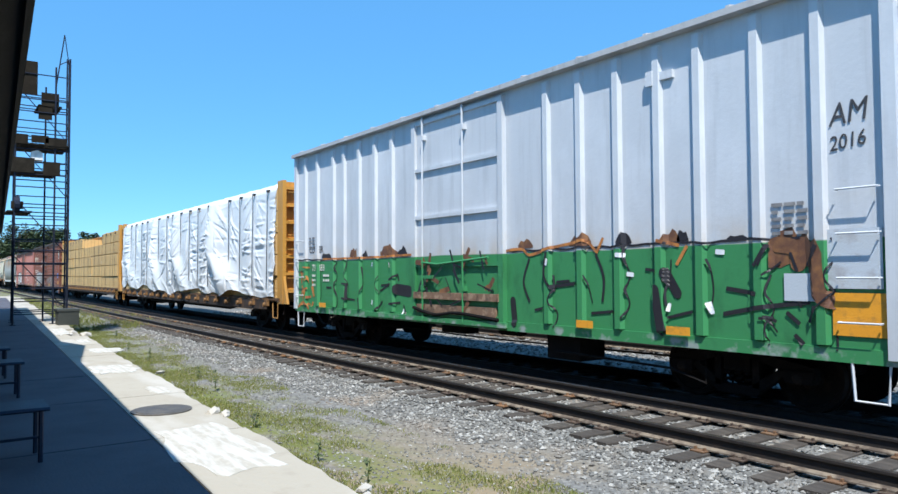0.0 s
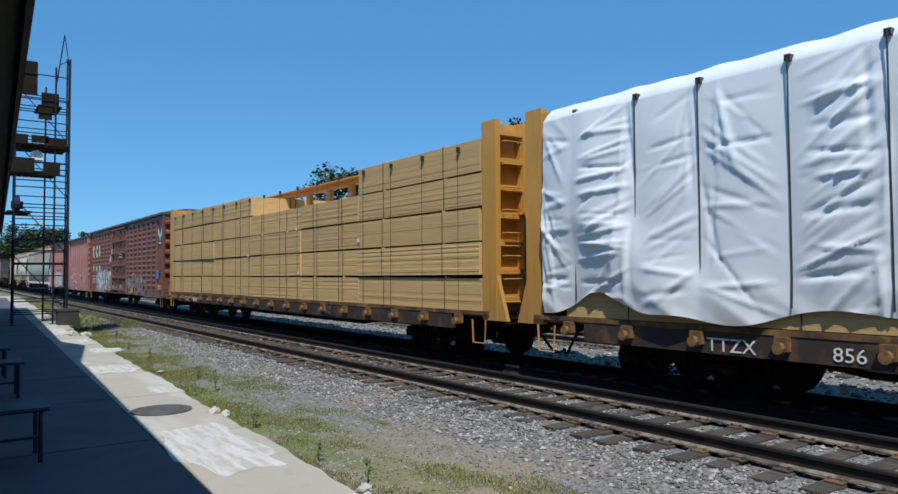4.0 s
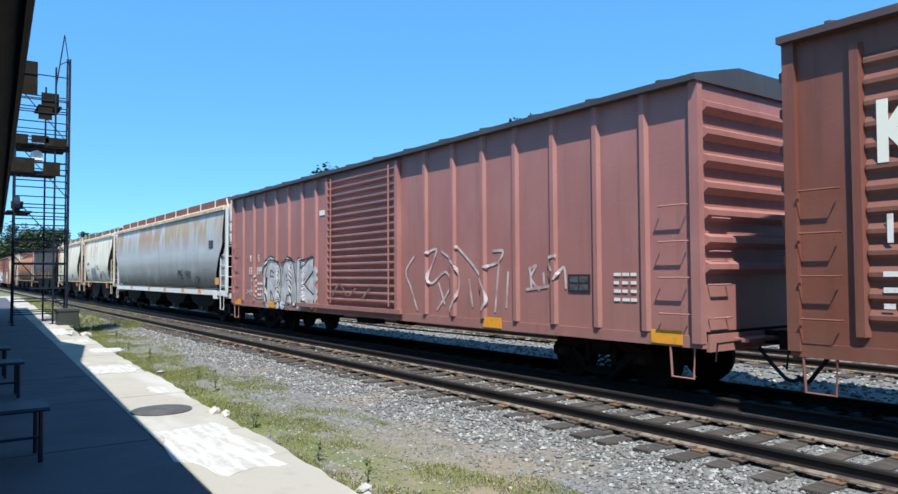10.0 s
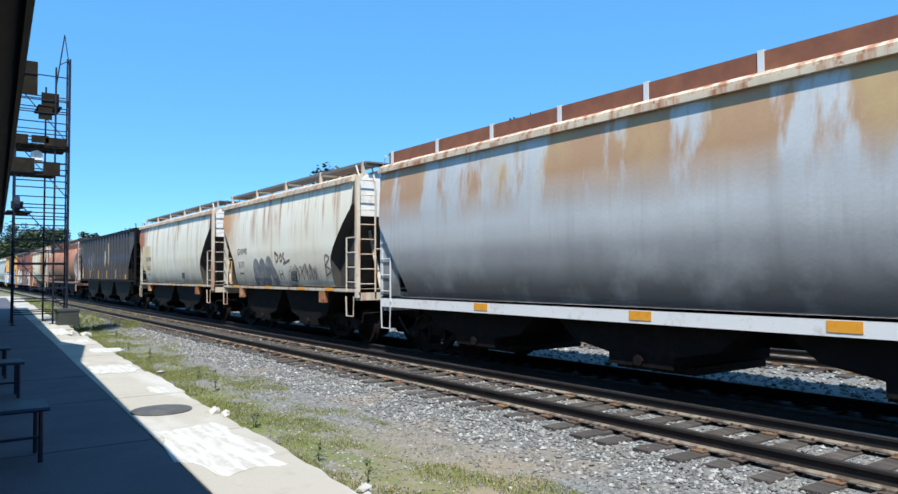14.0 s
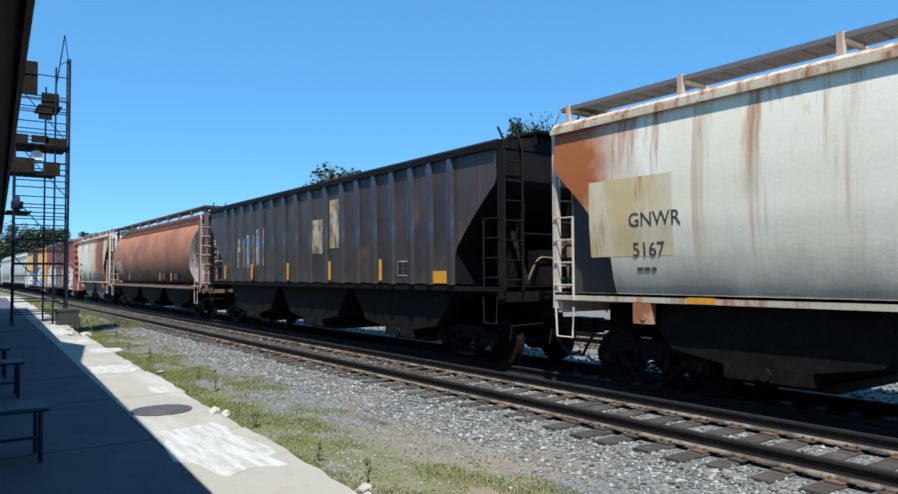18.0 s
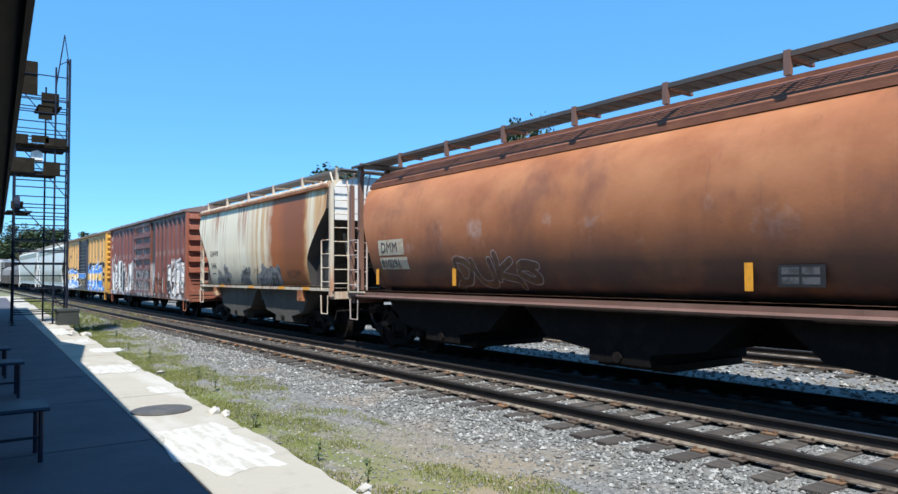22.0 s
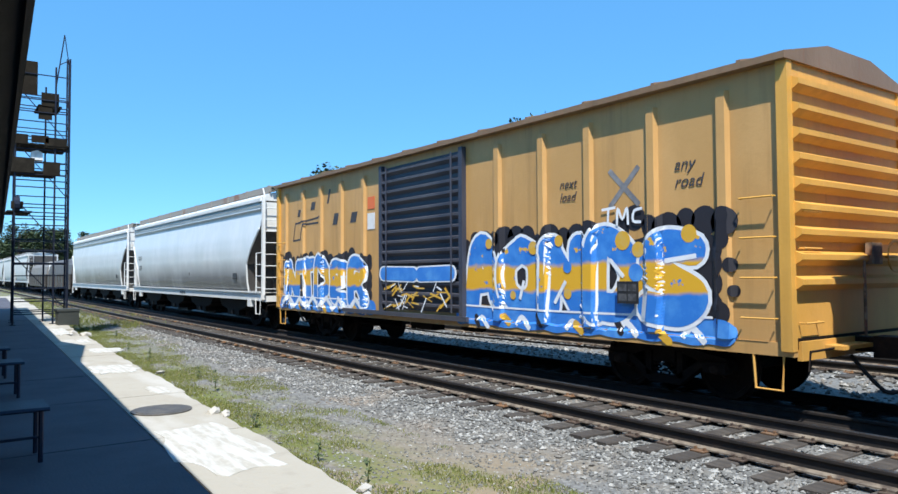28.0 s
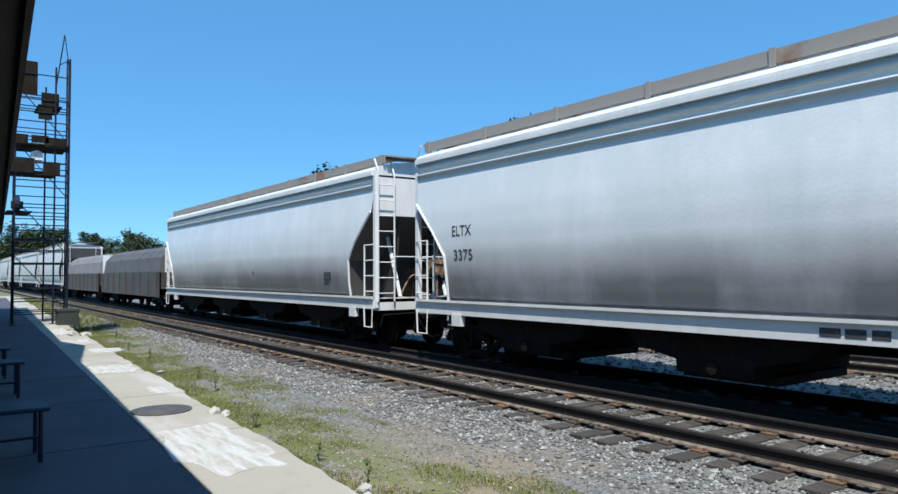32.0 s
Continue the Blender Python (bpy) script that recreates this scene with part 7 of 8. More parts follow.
# 9 dark ribbed hopper
def dark_hopper():
    body = car_paint("sooty_paint", (0.058, 0.046, 0.038), 0.6, 0.42, (0.15, 0.062, 0.03), seed=71, extra=[((0.028, 0.024, 0.022), ("n", 0.7, 0.45, 0.6, (1, 1, 1), 14), 0.7), ((0.2, 0.085, 0.03), ("n", 1.3, 0.6, 0.68, (1, 1, 0.7), 19), 0.6)])
    dark = surface("sooty_steel", (0.009, 0.008, 0.008), [((0.025, 0.018, 0.014), ("n", 3, 0.5, 0.7), 0.5)], rough=0.7)
    post = car_paint("sooty_post", (0.036, 0.031, 0.028), 0.5, 0.2, (0.2, 0.09, 0.035), seed=72, extra=[((0.05, 0.1, 0.19), ("n", 0.6, 0.6, 0.66, (1, 1, 0.4), 9), 0.45)])
    dark.node_tree.nodes["Principled BSDF"].inputs["Specular IOR Level"].default_value = 0.15
    L, f = 17.7, -155.6
    prof = [(-1.52, 1.62), (-1.52, 4.27)]
    car, h, side = hopper("sooty dark grey ribbed hopper with flaking painted signs", L, 1.62, 4.43, body, dark, dark, f, 3, prof=prof, cut=1.5, cut_z=(2.3, 3.6), board=False, bay_m=dark, sill_h=0.12, slope_m=dark)
    first = None
    for r in (1.63, 2.39, 3.14, 3.96, 4.8, 5.68, 6.5, 7.48, 8.47, 9.44, 10.37, 11.3, 12.2, 13.1, 14.0, 14.9, 15.7):
        x = h - r
        z0 = 1.62
        e = h - abs(x)
        if e < 1.5:
            z0 = 2.4 + (1.5 - e) * 0.9
        me = Mesh().prism([(-0.1, -1.52), (-0.07, -1.6), (0.07, -1.6), (0.1, -1.52)], z0, 4.25, "z")
        part("side_post", me, post, car, at=(x, 0, 0))
    sign = surface("flaking_sign", (0.5, 0.42, 0.3), [((0.12, 0.09, 0.07), ("n", 4, 0.45, 0.55, (1, 1, 0.5), 2), 0.9), ((0.45, 0.28, 0.06), ("n", 2.5, 0.5, 0.6), 0.7)], rough=0.8)
    blue = surface("flaking_blue", (0.1, 0.22, 0.42), [((0.4, 0.36, 0.28), ("n", 3, 0.5, 0.6), 0.7)], rough=0.8)
    for r, z, w, hh in ((8.0, 2.9, 0.72, 0.95), (6.95, 3.2, 0.6, 1.3), (14.2, 2.6, 0.66, 1.0), (13.3, 2.65, 0.66, 1.1), (12.4, 2.75, 0.66, 1.2)):
        plate(car, h - r, z, w, hh, sign, -1.526, "painted_sign", "flaking pale painted sign")
    for r in (13.35, 12.45):
        for z in (2.95, 2.4):
            plate(car, h - r, z, 0.5, 0.38, blue, -1.53, "painted_sign", "flaking blue sign block")
    lettering("AEX", 0.3, dark_text, car, h - 14.5, -1.535, 2.82, 0, 0.9)
    bars(car, h - 14.45, 2.65, 2, 0.6, dark_text, -1.534, 0.3, 0.2)
    for r in (12.9, 7.1, 4.4, 15.6, 9.9):
        plate(car, h - r, 1.95, 0.13, 0.5, amber, -1.61)
    plate(car, h - 2.05, 1.78, 0.6, 0.26, amber, -1.53)
    wall_label(car, h - 3.5, 1.98, 0.5, 0.34, -1.53, True)
    for s in (-1, 1):
        part("side_skirt", Mesh().prism([((h - 1.5) * s, 1.62), ((h - 0.2) * s, 1.62), ((h - 0.2) * s, 1.5), ((h - 1.5) * s, 1.5)], -1.5, -1.42, "y"), dark, car)
        a, b = sorted(((h - 2.3) * s, (h + 0.05) * s))
        part("roof_platform", Mesh().box(a, b, -0.6, 0.6, 4.62, 4.67), dark, car, "raised steel platform at the roof end")
        for k in (0.1, 1.1, 2.1):
            part("platform_bracket", Mesh().box((h - k) * s - 0.03, (h - k) * s + 0.03, -0.58, -0.52, 4.4, 4.62), dark, car)


dark_hopper()


# 10 rusty round-bodied hopper
def round_hopper():
    # paler orange towards the top, dark maroon towards the bottom
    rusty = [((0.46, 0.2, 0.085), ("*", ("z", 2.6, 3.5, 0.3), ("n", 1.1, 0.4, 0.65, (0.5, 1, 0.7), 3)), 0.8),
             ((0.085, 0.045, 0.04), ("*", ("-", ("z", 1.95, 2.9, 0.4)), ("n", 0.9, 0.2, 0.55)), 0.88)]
    rusty.append(((0.5, 0.4, 0.36), ("*", ("*", ("z", 2.35, 2.5, 0.2), ("-", ("z", 2.95, 3.1, 0.2))), ("n", 1.5, 0.58, 0.76, (1, 1, 1), 14)), 0.5))
    rusty.append(((0.13, 0.055, 0.035), ("n", 0.7, 0.52, 0.66, (1, 1, 0.8), 17), 0.55))
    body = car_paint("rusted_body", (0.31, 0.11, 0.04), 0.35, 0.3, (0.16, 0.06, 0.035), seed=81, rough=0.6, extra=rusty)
    frame_m = car_paint("rusted_frame", (0.17, 0.09, 0.065), 0.5, 0.3, seed=82)
    lad = car_paint("worn_ladder", (0.42, 0.36, 0.34), 0.5, 0.5, RUST, seed=83)
    prof = [(-0.95 - 0.66 * math.sin(a), 2.75 - 1.32 * math.cos(a)) for a in [math.pi * (0.06 + 0.88 * i / 12) for i in range(13)]]
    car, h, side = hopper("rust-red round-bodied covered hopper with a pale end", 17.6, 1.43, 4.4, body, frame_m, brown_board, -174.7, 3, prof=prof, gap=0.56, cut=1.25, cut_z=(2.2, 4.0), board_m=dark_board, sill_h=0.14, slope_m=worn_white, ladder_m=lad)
    n = h - 0.4
    for x, z, w, t in ((n - 14.95, 2.47, 1.12, 0.36), (n - 14.9, 2.1, 1.2, 0.28)):
        part("number_panel", Mesh().grid([[(x - w / 2 + w * i / 3, side(0, z + t * (k / 4 - 0.5)) - 0.003, z + t * (k / 4 - 0.5)) for k in range(5)] for i in range(4)]), sign_cream, car, "cream number panel")
    lettering("DMM", 0.34, dark_text, car, n - 15.4, side, 2.36, 0, 0.95)
    lettering("810291", 0.27, dark_text, car, n - 15.45, side, 2.01, 0, 1.05)
    for r in (15.75, 12.6, 6.0, 4.0):
        plate(car, n - r, 1.9, 0.12, 0.6, amber, side(0, 1.9) - 0.02)
    for r in (3.2, 5.29):
        wall_label(car, n - r, 1.8, 0.6, 0.28, side(0, 1.9) - 0.03)
    mural(car, side, n - 12.6, n - 10.0, 1.72, 2.1, 4, 71, [(0.03, spray_pale, "thin pale spray outline"), (0.0, spray_brown, "dark brown spray fill")], 0.13, letters=(3, 6, 5, 2), wild=0.05)
    for s in (-1, 1):
        me = Mesh()
        for y in (-1.2, -0.4, 0.4, 1.2):
            me.box((h - 0.1) * s - 0.06, (h - 0.1) * s + 0.06, y - 0.06, y + 0.06, 1.2, 4.62)
        me.tube([((h - 0.1) * s, -1.3, 3.0), ((h - 0.1) * s, 1.3, 3.0)], 0.03)
        e = (h - 0.52) * s
        lou = Mesh()
        for q in range(11):
            z = 2.75 + 0.115 * q
            lou.prism([(e, z), (e + 0.05 * s, z + 0.02), (e + 0.05 * s, z + 0.05), (e, z + 0.08)], -1.25, 1.25, "y")
        part("end_louvre", lou, worn_white, car, "rusty white louvred end")
        part("roof_platform", Mesh().box(min((h - 0.7) * s, (h + 0.06) * s), max((h - 0.7) * s, (h + 0.06) * s), -1.4, 1.4, 4.62, 4.66), dark_board, car, "dark steel platform over the end")
        part("tread_plate", Mesh().box(min((h - 0.9) * s, (h - 0.1) * s), max((h - 0.9) * s, (h - 0.1) * s), -1.56, -1.2, 1.38, 1.42), sign_cream, car, "worn pale tread plate")
        part("air_tank", Mesh().disc((e - 0.0 * s + 0.25 * s, 0.1, 1.95), [(-0.45, 0.1), (-0.4, 0.19), (0.4, 0.19), (0.45, 0.1)], "y", 12), rust_gear, car, "rusty air tank")
        part("end_truss", me, frame_m, car, "rusty end framework")
    part("side_pipe", Mesh().tube([(-h + 0.5, -1.54, 1.3), (h - 0.5, -1.54, 1.3)], 0.04), frame_m, car)


dark_board = surface("dark_board", (0.06, 0.055, 0.052), [((0.13, 0.07, 0.045), ("n", 1.5, 0.5, 0.65), 0.7)], rough=0.7)
worn_white = surface("worn_white", (0.5, 0.47, 0.44), [((0.2, 0.1, 0.07), ("n", 2, 0.42, 0.6, (1.5, 1.5, 0.4)), 0.9), ((0.04, 0.03, 0.03), ("n", 3, 0.55, 0.65, (1, 1, 1), 5), 0.8)], rough=0.7)
sign_cream = surface("sign_cream", (0.5, 0.44, 0.33), [((0.3, 0.14, 0.07), ("n", 5, 0.5, 0.7), 0.7)], rough=0.7)
round_hopper()

# 11 cream hopper with wide rust bands
car, h, side = cream_hopper("cream covered hopper with broad bands of orange rust", 11.8, -193.3, 58, ("5446", 10.15),
                            [((0.55, 0.27, 0.06), ("*", ("x", -0.3, 1.0, 0.6), ("n", 1.0, 0.35, 0.55, (3, 1, 0.05), 5)), 0.75),
                             (RUST, ("*", ("x", 1.7, 2.2, 0.5, 2), ("-", ("x", 4.5, 4.8, 0.5, 2))), 1.0),
                             ((0.17, 0.055, 0.02), ("*", ("x", 2.6, 3.3, 0.5, 2), ("-", ("x", 4.4, 4.7, 0.5, 2))), 0.6)], 0.35, bay_pale, (0.76, 0.68, 0.5), rust_edge)
for a, b, sd in ((9.5, 8.1, 91), (7.0, 6.2, 92), (5.6, 4.5, 93), (4.4, 3.3, 94)):
    shards(car, side, h - a, h - b, 1.62, 1.95, 9, sd, spray_grey, "faded dark grey spray fill", (0.3, 0.6), (0.14, 0.3), 1.0, 0.006)
    shards(car, side, h - a, h - b, 1.55, 2.05, 8, sd + 20, spray_black, "thin black spray outline", (0.2, 0.5), (0.02, 0.035), 1.2, 0.01)
scrawl(car, side, h - 2.9, h - 1.9, 1.75, 1.98, 6, 95, spray_black, 0.02)
scrawl(car, lambda x, z: -1.31, h - 5.6, h - 4.4, 1.0, 1.3, 4, 96, spray_black, 0.025)


# 12 patched dark red boxcar
def patched_boxcar():
    grey_patch = [((0.3, 0.28, 0.28), ("n", 0.8, 0.56, 0.68, (1.5, 1, 0.8), 6), 0.7),
                  ((0.28, 0.09, 0.035), ("*", ("x", 1.6, 3.2, 0.6), ("n", 1.2, 0.45, 0.6, (2.5, 1, 0.1), 2)), 0.9),
                  ((0.6, 0.6, 0.58), ("*", ("-", ("z", 2.45, 2.62, 0.25)), ("n", 0.8, 0.5, 0.6, (1.6, 1, 0.3), 5)), 0.6)]
    grey_patch.insert(1, ((0.04, 0.024, 0.02), ("*", ("*", ("x", 1.9, 2.3, 0.4, 2), ("-", ("x", 4.5, 4.9, 0.4, 2))), ("n", 0.9, 0.3, 0.45, (3, 1, 0.2), 12)), 1.0))
    body = car_paint("dark_red_paint", (0.15, 0.05, 0.042), 0.55, 0.3, (0.25, 0.085, 0.03), seed=91, extra=grey_patch)
    end = car_paint("red_end", (0.27, 0.088, 0.05), 0.5, 0.1, (0.15, 0.05, 0.03), seed=93)
    roof = car_paint("grey_red_roof", (0.2, 0.14, 0.12), 0.5, 0.4, seed=94)
    car, h, side = boxcar("dark red boxcar with grey patches and white bubble graffiti", 16.1, 0.84, 4.6, 4.88, body, end, roof,
                          (0.67, 1.43, 2.18, 2.84, 3.7, 4.44, 5.16, 10.83, 11.79, 12.47, 13.6, 14.5, 15.3), -206.8, door=(6.2, 9.8), n_end=6, end_kw={"depth": 0.2, "share": 0.55, "lower": 0.9, "sharp": True}, rib_w=0.17, rib_h=0.08, rib_z=(1.0, 4.4))
    slide_door(car, h - 9.75, h - 6.25, 1.05, 4.4, body, beads=6, y=-1.54, rail=0.1, tall=0.06)
    mural(car, side, h - 2.75, h - 0.5, 1.1, 2.25, 2, 95, [(0.1, spray_worn, "worn white spray fill")], 0.62, cloud=(spray_worn, "worn white sprayed background", 0.1), letters=(9, 9), calm=True, wild=0.05)
    strokes(car, side, h, [[(2.8, 1.0), (2.85, 1.9), (2.5, 2.4), (2.15, 2.1), (2.1, 1.5)], [(2.1, 2.0), (1.85, 2.45), (1.5, 2.35), (1.35, 1.9), (1.6, 1.2)], [(1.3, 2.4), (0.7, 2.5), (0.35, 2.2), (0.4, 1.5)], [(0.95, 2.1), (1.0, 1.75), (0.7, 1.7), (0.65, 2.1)], [(2.5, 1.5), (2.3, 1.7), (2.05, 1.5), (2.1, 1.1)], [(1.2, 1.35), (0.9, 1.45), (0.6, 1.3), (0.7, 1.0)], [(1.75, 2.2), (1.7, 1.6)], [(0.95, 1.2), (0.5, 1.05)]], 0.045, spray_black, "black spray outline", 0.022)
    strokes(car, side, h, [[(5.9, 0.95), (5.8, 1.6), (5.5, 2.1)], [(5.4, 1.0), (5.3, 1.7)], [(4.6, 0.95), (4.5, 1.9)], [(3.8, 0.95), (3.75, 1.7)], [(3.1, 0.95), (3.05, 1.6)]], 0.2, spray_worn, "worn white spray run", 0.007)
    strokes(car, side, h, [[(5.7, 1.1), (5.5, 1.8), (5.2, 2.0)], [(4.9, 1.5), (4.2, 1.7), (3.6, 1.5)], [(4.7, 1.1), (4.1, 1.2)]], 0.035, spray_black, "black spray outline", 0.02)
    mural(car, side, h - 15.9, h - 12.6, 0.95, 2.35, 4, 96, [(0.12, spray_worn, "worn white spray fill"), (-0.25, spray_black, "black spray line")], 0.3, cloud=(spray_worn, "worn white sprayed background", 0.0), wild=0.12)
    mural(car, side, h - 12.6, h - 10.1, 0.95, 2.3, 4, 93, [(0.04, spray_worn, "worn white spray fill"), (-0.2, spray_black, "black spray line")], 0.26, wild=0.12)
    mural(car, lambda x, z: -1.63, h - 9.6, h - 6.4, 1.0, 2.2, 5, 97, [(-0.04, spray_worn, "worn white spray fill"), (-0.14, spray_black, "black spray line")], 0.2, wild=0.12)
    for a, b, sd in ((15.9, 10.2, 201), (5.9, 0.4, 202)):
        shards(car, side, h - a, h - b, 0.9, 2.2, 34, sd, spray_black, "thin black spray lines", (0.15, 0.5), (0.02, 0.04), 1.2, 0.019)
        shards(car, side, h - a, h - b, 0.9, 1.9, 22, sd + 5, spray_brown, "brown rust runs over the paint", (0.2, 0.6), (0.03, 0.08), 1.1, 0.021)
    for ch, num, r in (("K", "15", 14.94), ("C", "40", 14.2), ("S", "99", 13.37)):
        plate(car, h - r, 1.9, 0.56, 1.42, black_paint, -1.545, "number_panel", "black number panel")
        lettering(ch, 0.4, white_text, car, h - r - 0.13, -1.556, 2.28, 0, 0.9)
        lettering(num, 0.44, white_text, car, h - r - 0.26, -1.556, 1.68, 0, 0.95)
        bars(car, h - r - 0.22, 1.5, 2, 0.5, white_text, -1.556, 0.15, 0.06)
    scrawl(car, side, h - 15.9, h - 15.3, 3.9, 4.15, 5, 98, spray_white, 0.03)
    scrawl(car, side, h - 15.9, h - 15.3, 3.45, 3.7, 5, 99, spray_white, 0.03)
    scrawl(car, side, h - 15.05, h - 14.75, 2.9, 3.15, 4, 100, spray_white, 0.03)
    lettering("TSE", 0.22, spray_black, car, h - 0.55, -1.56, 1.35, 0.1, 0.8)
    wall_label(car, h - 2.62, 1.45, 0.44, 0.34, -1.62, True)
    bars(car, h - 0.6, 4.15, 6, 0.45, spray_black, -1.545, 0.12, 0.05)


patched_boxcar()


# 13 yellow boxcar
def yellow_boxcar():
    body = car_paint("yellow_paint", (0.5, 0.285, 0.095), 0.5, 0.12, (0.28, 0.15, 0.06), seed=101)
    end = car_paint("yellow_end", (0.62, 0.33, 0.06), 0.3, 0.05, seed=102)
    roof = car_paint("yellow_roof", (0.2, 0.12, 0.06), 0.5, 0.35, seed=103)
    blue_door = car_paint("blue_black_door", (0.035, 0.04, 0.06), 0.4, 0.0, seed=104)
    car, h, side = boxcar("yellow ribbed boxcar with a black door and blue graffiti", 16.4, 0.86, 4.56, 4.85, body, end, roof,
                          (0.94, 2.12, 3.4, 4.5, 5.72, 10.95, 12.16, 13.38, 14.56, 15.8), -224.4, door=(6.75, 10.05), n_end=9, end_kw={"share": 0.62, "depth": 0.12, "lower": 0.75}, rib_w=0.17, rib_h=0.07, rib_z=(0.95, 4.3))
    louvre_door(car, h - 10.0, h - 6.8, 1.05, 4.35, 14, blue_door)
    cols = [(0.12, spray_white, "white spray outline"), (0.0, spray_blend, "blue and golden spray fill")]
    for x0, x1, z, sd in ((6.75, 0.95, 2.42, 3), (15.9, 10.7, 2.25, 4)):
        rd = random.Random(sd)
        n = int((x0 - x1) / 0.3)
        dots(car, side, h, [(x1 + (x0 - x1) * k / n, z + rd.uniform(-0.08, 0.12) + (0.15 if sd == 3 and k < 6 else 0), rd.uniform(0.15, 0.26) * (1 if sd == 3 else 0.8)) for k in range(n + 1)], spray_black, "black sprayed cloud puffs", 0.003)
    mural(car, side, h - 6.7, h - 1.25, 1.3, 2.28, 5, 112, cols, 0.46, cloud=(spray_black, "black sprayed cloud", 0.25), wild=0.02, letters=(0, 9, 1, 3, 2), calm=True)
    mural(car, side, h - 15.8, h - 10.8, 1.22, 2.12, 5, 115, cols, 0.36, cloud=(spray_black, "black sprayed cloud", 0.16), wild=0.04, letters=(1, 7, 3, 4, 11), calm=True)
    dots(car, side, h, ((0.98, 2.3, 0.14), (0.85, 1.95, 0.1), (0.95, 2.62, 0.1), (0.8, 1.6, 0.08), (1.0, 1.3, 0.16)), spray_black, "black spray spots", 0.005)
    # golden spots on the letters and pale glints
    dots(car, side, h, ((6.0, 2.42, 0.1), (4.75, 2.3, 0.12), (4.1, 2.4, 0.1), (2.7, 2.35, 0.15), (2.4, 2.2, 0.12), (1.5, 2.4, 0.13), (3.9, 1.5, 0.09), (5.3, 1.45, 0.08)), spray_gold, "golden spray spots", 0.0235)
    dots(car, side, h, ((2.45, 1.85, 0.14), (3.9, 1.95, 0.1)), spray_blue, "blue spray spots", 0.0235)
    strokes(car, side, h, [[(5.1, 1.4), (5.0, 1.7)], [(4.2, 1.35), (3.95, 1.7)], [(1.9, 2.02), (1.4, 2.08)], [(2.95, 2.05), (2.7, 1.8)]], 0.07, spray_white, "white spray glint", 0.025)
    # blue band and broken colours along the sill
    for x0, x1, sd in ((6.9, 0.95, 116), (16.05, 10.55, 126)):
        n = 24
        strokes(car, side, h, [[(x1 + (x0 - x1) * k / n, 1.03 + 0.02 * math.sin(k * 2.3)) for k in range(n + 1)]], 0.36, spray_blue, "blue spray along the sill", 0.012)
        rd = random.Random(sd)
        cells = [(x1 + 0.25 + (x0 - x1 - 0.5) * k / 9 + rd.uniform(-0.1, 0.1), rd.uniform(0.9, 1.02)) for k in range(10)]
        strokes(car, side, h, [[(r, z - 0.08), (r + 0.22, z + 0.1), (r + 0.34, z - 0.02)] for r, z in cells[::2]], 0.1, spray_white, "white spray flashes on the sill", 0.016)
        strokes(car, side, h, [[(r, z - 0.05), (r + 0.15, z + 0.06)] for r, z in cells[1::3]], 0.13, spray_gold, "golden spray on the sill", 0.018)
        strokes(car, side, h, [[(r + 0.3, z - 0.05), (r + 0.4, z + 0.1)] for r, z in cells[2::3]], 0.12, spray_black, "black spray on the sill", 0.017)
        strokes(car, side, h, [[(x0 - 0.1, 1.22), ((x0 + x1) / 2, 1.2), (x1 + 0.2, 1.23)]], 0.035, spray_white, "thin white line under the letters", 0.02)
    zig = [(16.0 - 0.42 * k, 1.22 if k % 2 else 0.92) for k in range(13)]
    for k in range(12):
        strokes(car, side, h, [[zig[k], zig[k + 1]]], 0.12, spray_white, "white jagged lower edge", 0.022 + 0.0004 * (k % 2))
    strokes(car, side, h, [[(3.1, 2.85), (2.84, 2.87)], [(2.97, 2.86), (2.99, 2.6)], [(2.8, 2.6), (2.78, 2.85), (2.69, 2.68), (2.6, 2.85), (2.58, 2.6)], [(2.32, 2.82), (2.46, 2.79), (2.48, 2.64), (2.34, 2.62)]], 0.045, spray_white, "small white sprayed tag", 0.03)
    door_y = lambda x, z: -1.645
    part("spray_paint", ribbons([[(h - 9.85, 1.86), (h - 8.5, 1.84)], [(h - 8.3, 1.84), (h - 7.1, 1.86)]], 0.36, door_y, 0.0), spray_white, car, "white spray outline")
    part("spray_paint", ribbons([[(h - 9.82, 1.86), (h - 8.53, 1.84)], [(h - 8.27, 1.84), (h - 7.13, 1.86)]], 0.3, door_y, 0.004), spray_blue, car, "plain blue spray blocks")
    shards(car, door_y, h - 9.8, h - 7.1, 1.05, 1.6, 26, 113, spray_gold, "golden spray scribble", (0.15, 0.5), (0.02, 0.06), 0.6, 0.002)
    shards(car, door_y, h - 9.8, h - 7.1, 1.05, 1.6, 16, 114, spray_white, "white spray scribble", (0.15, 0.4), (0.02, 0.04), 0.8, 0.004)
    lettering("next\nload", 0.22, dark_text, car, h - 4.08, -1.54, 3.28, 0.3, 1.0)
    lettering("any\nroad", 0.25, dark_text, car, h - 1.74, -1.54, 3.32, 0.3, 1.0)
    part("emblem", ribbons([[(h - 2.95, 3.45), (h - 2.4, 2.9)], [(h - 2.95, 2.9), (h - 2.4, 3.45)]], 0.09, lambda x, z: -1.53, 0.004), spray_grey, car, "grey crossed-bar emblem")
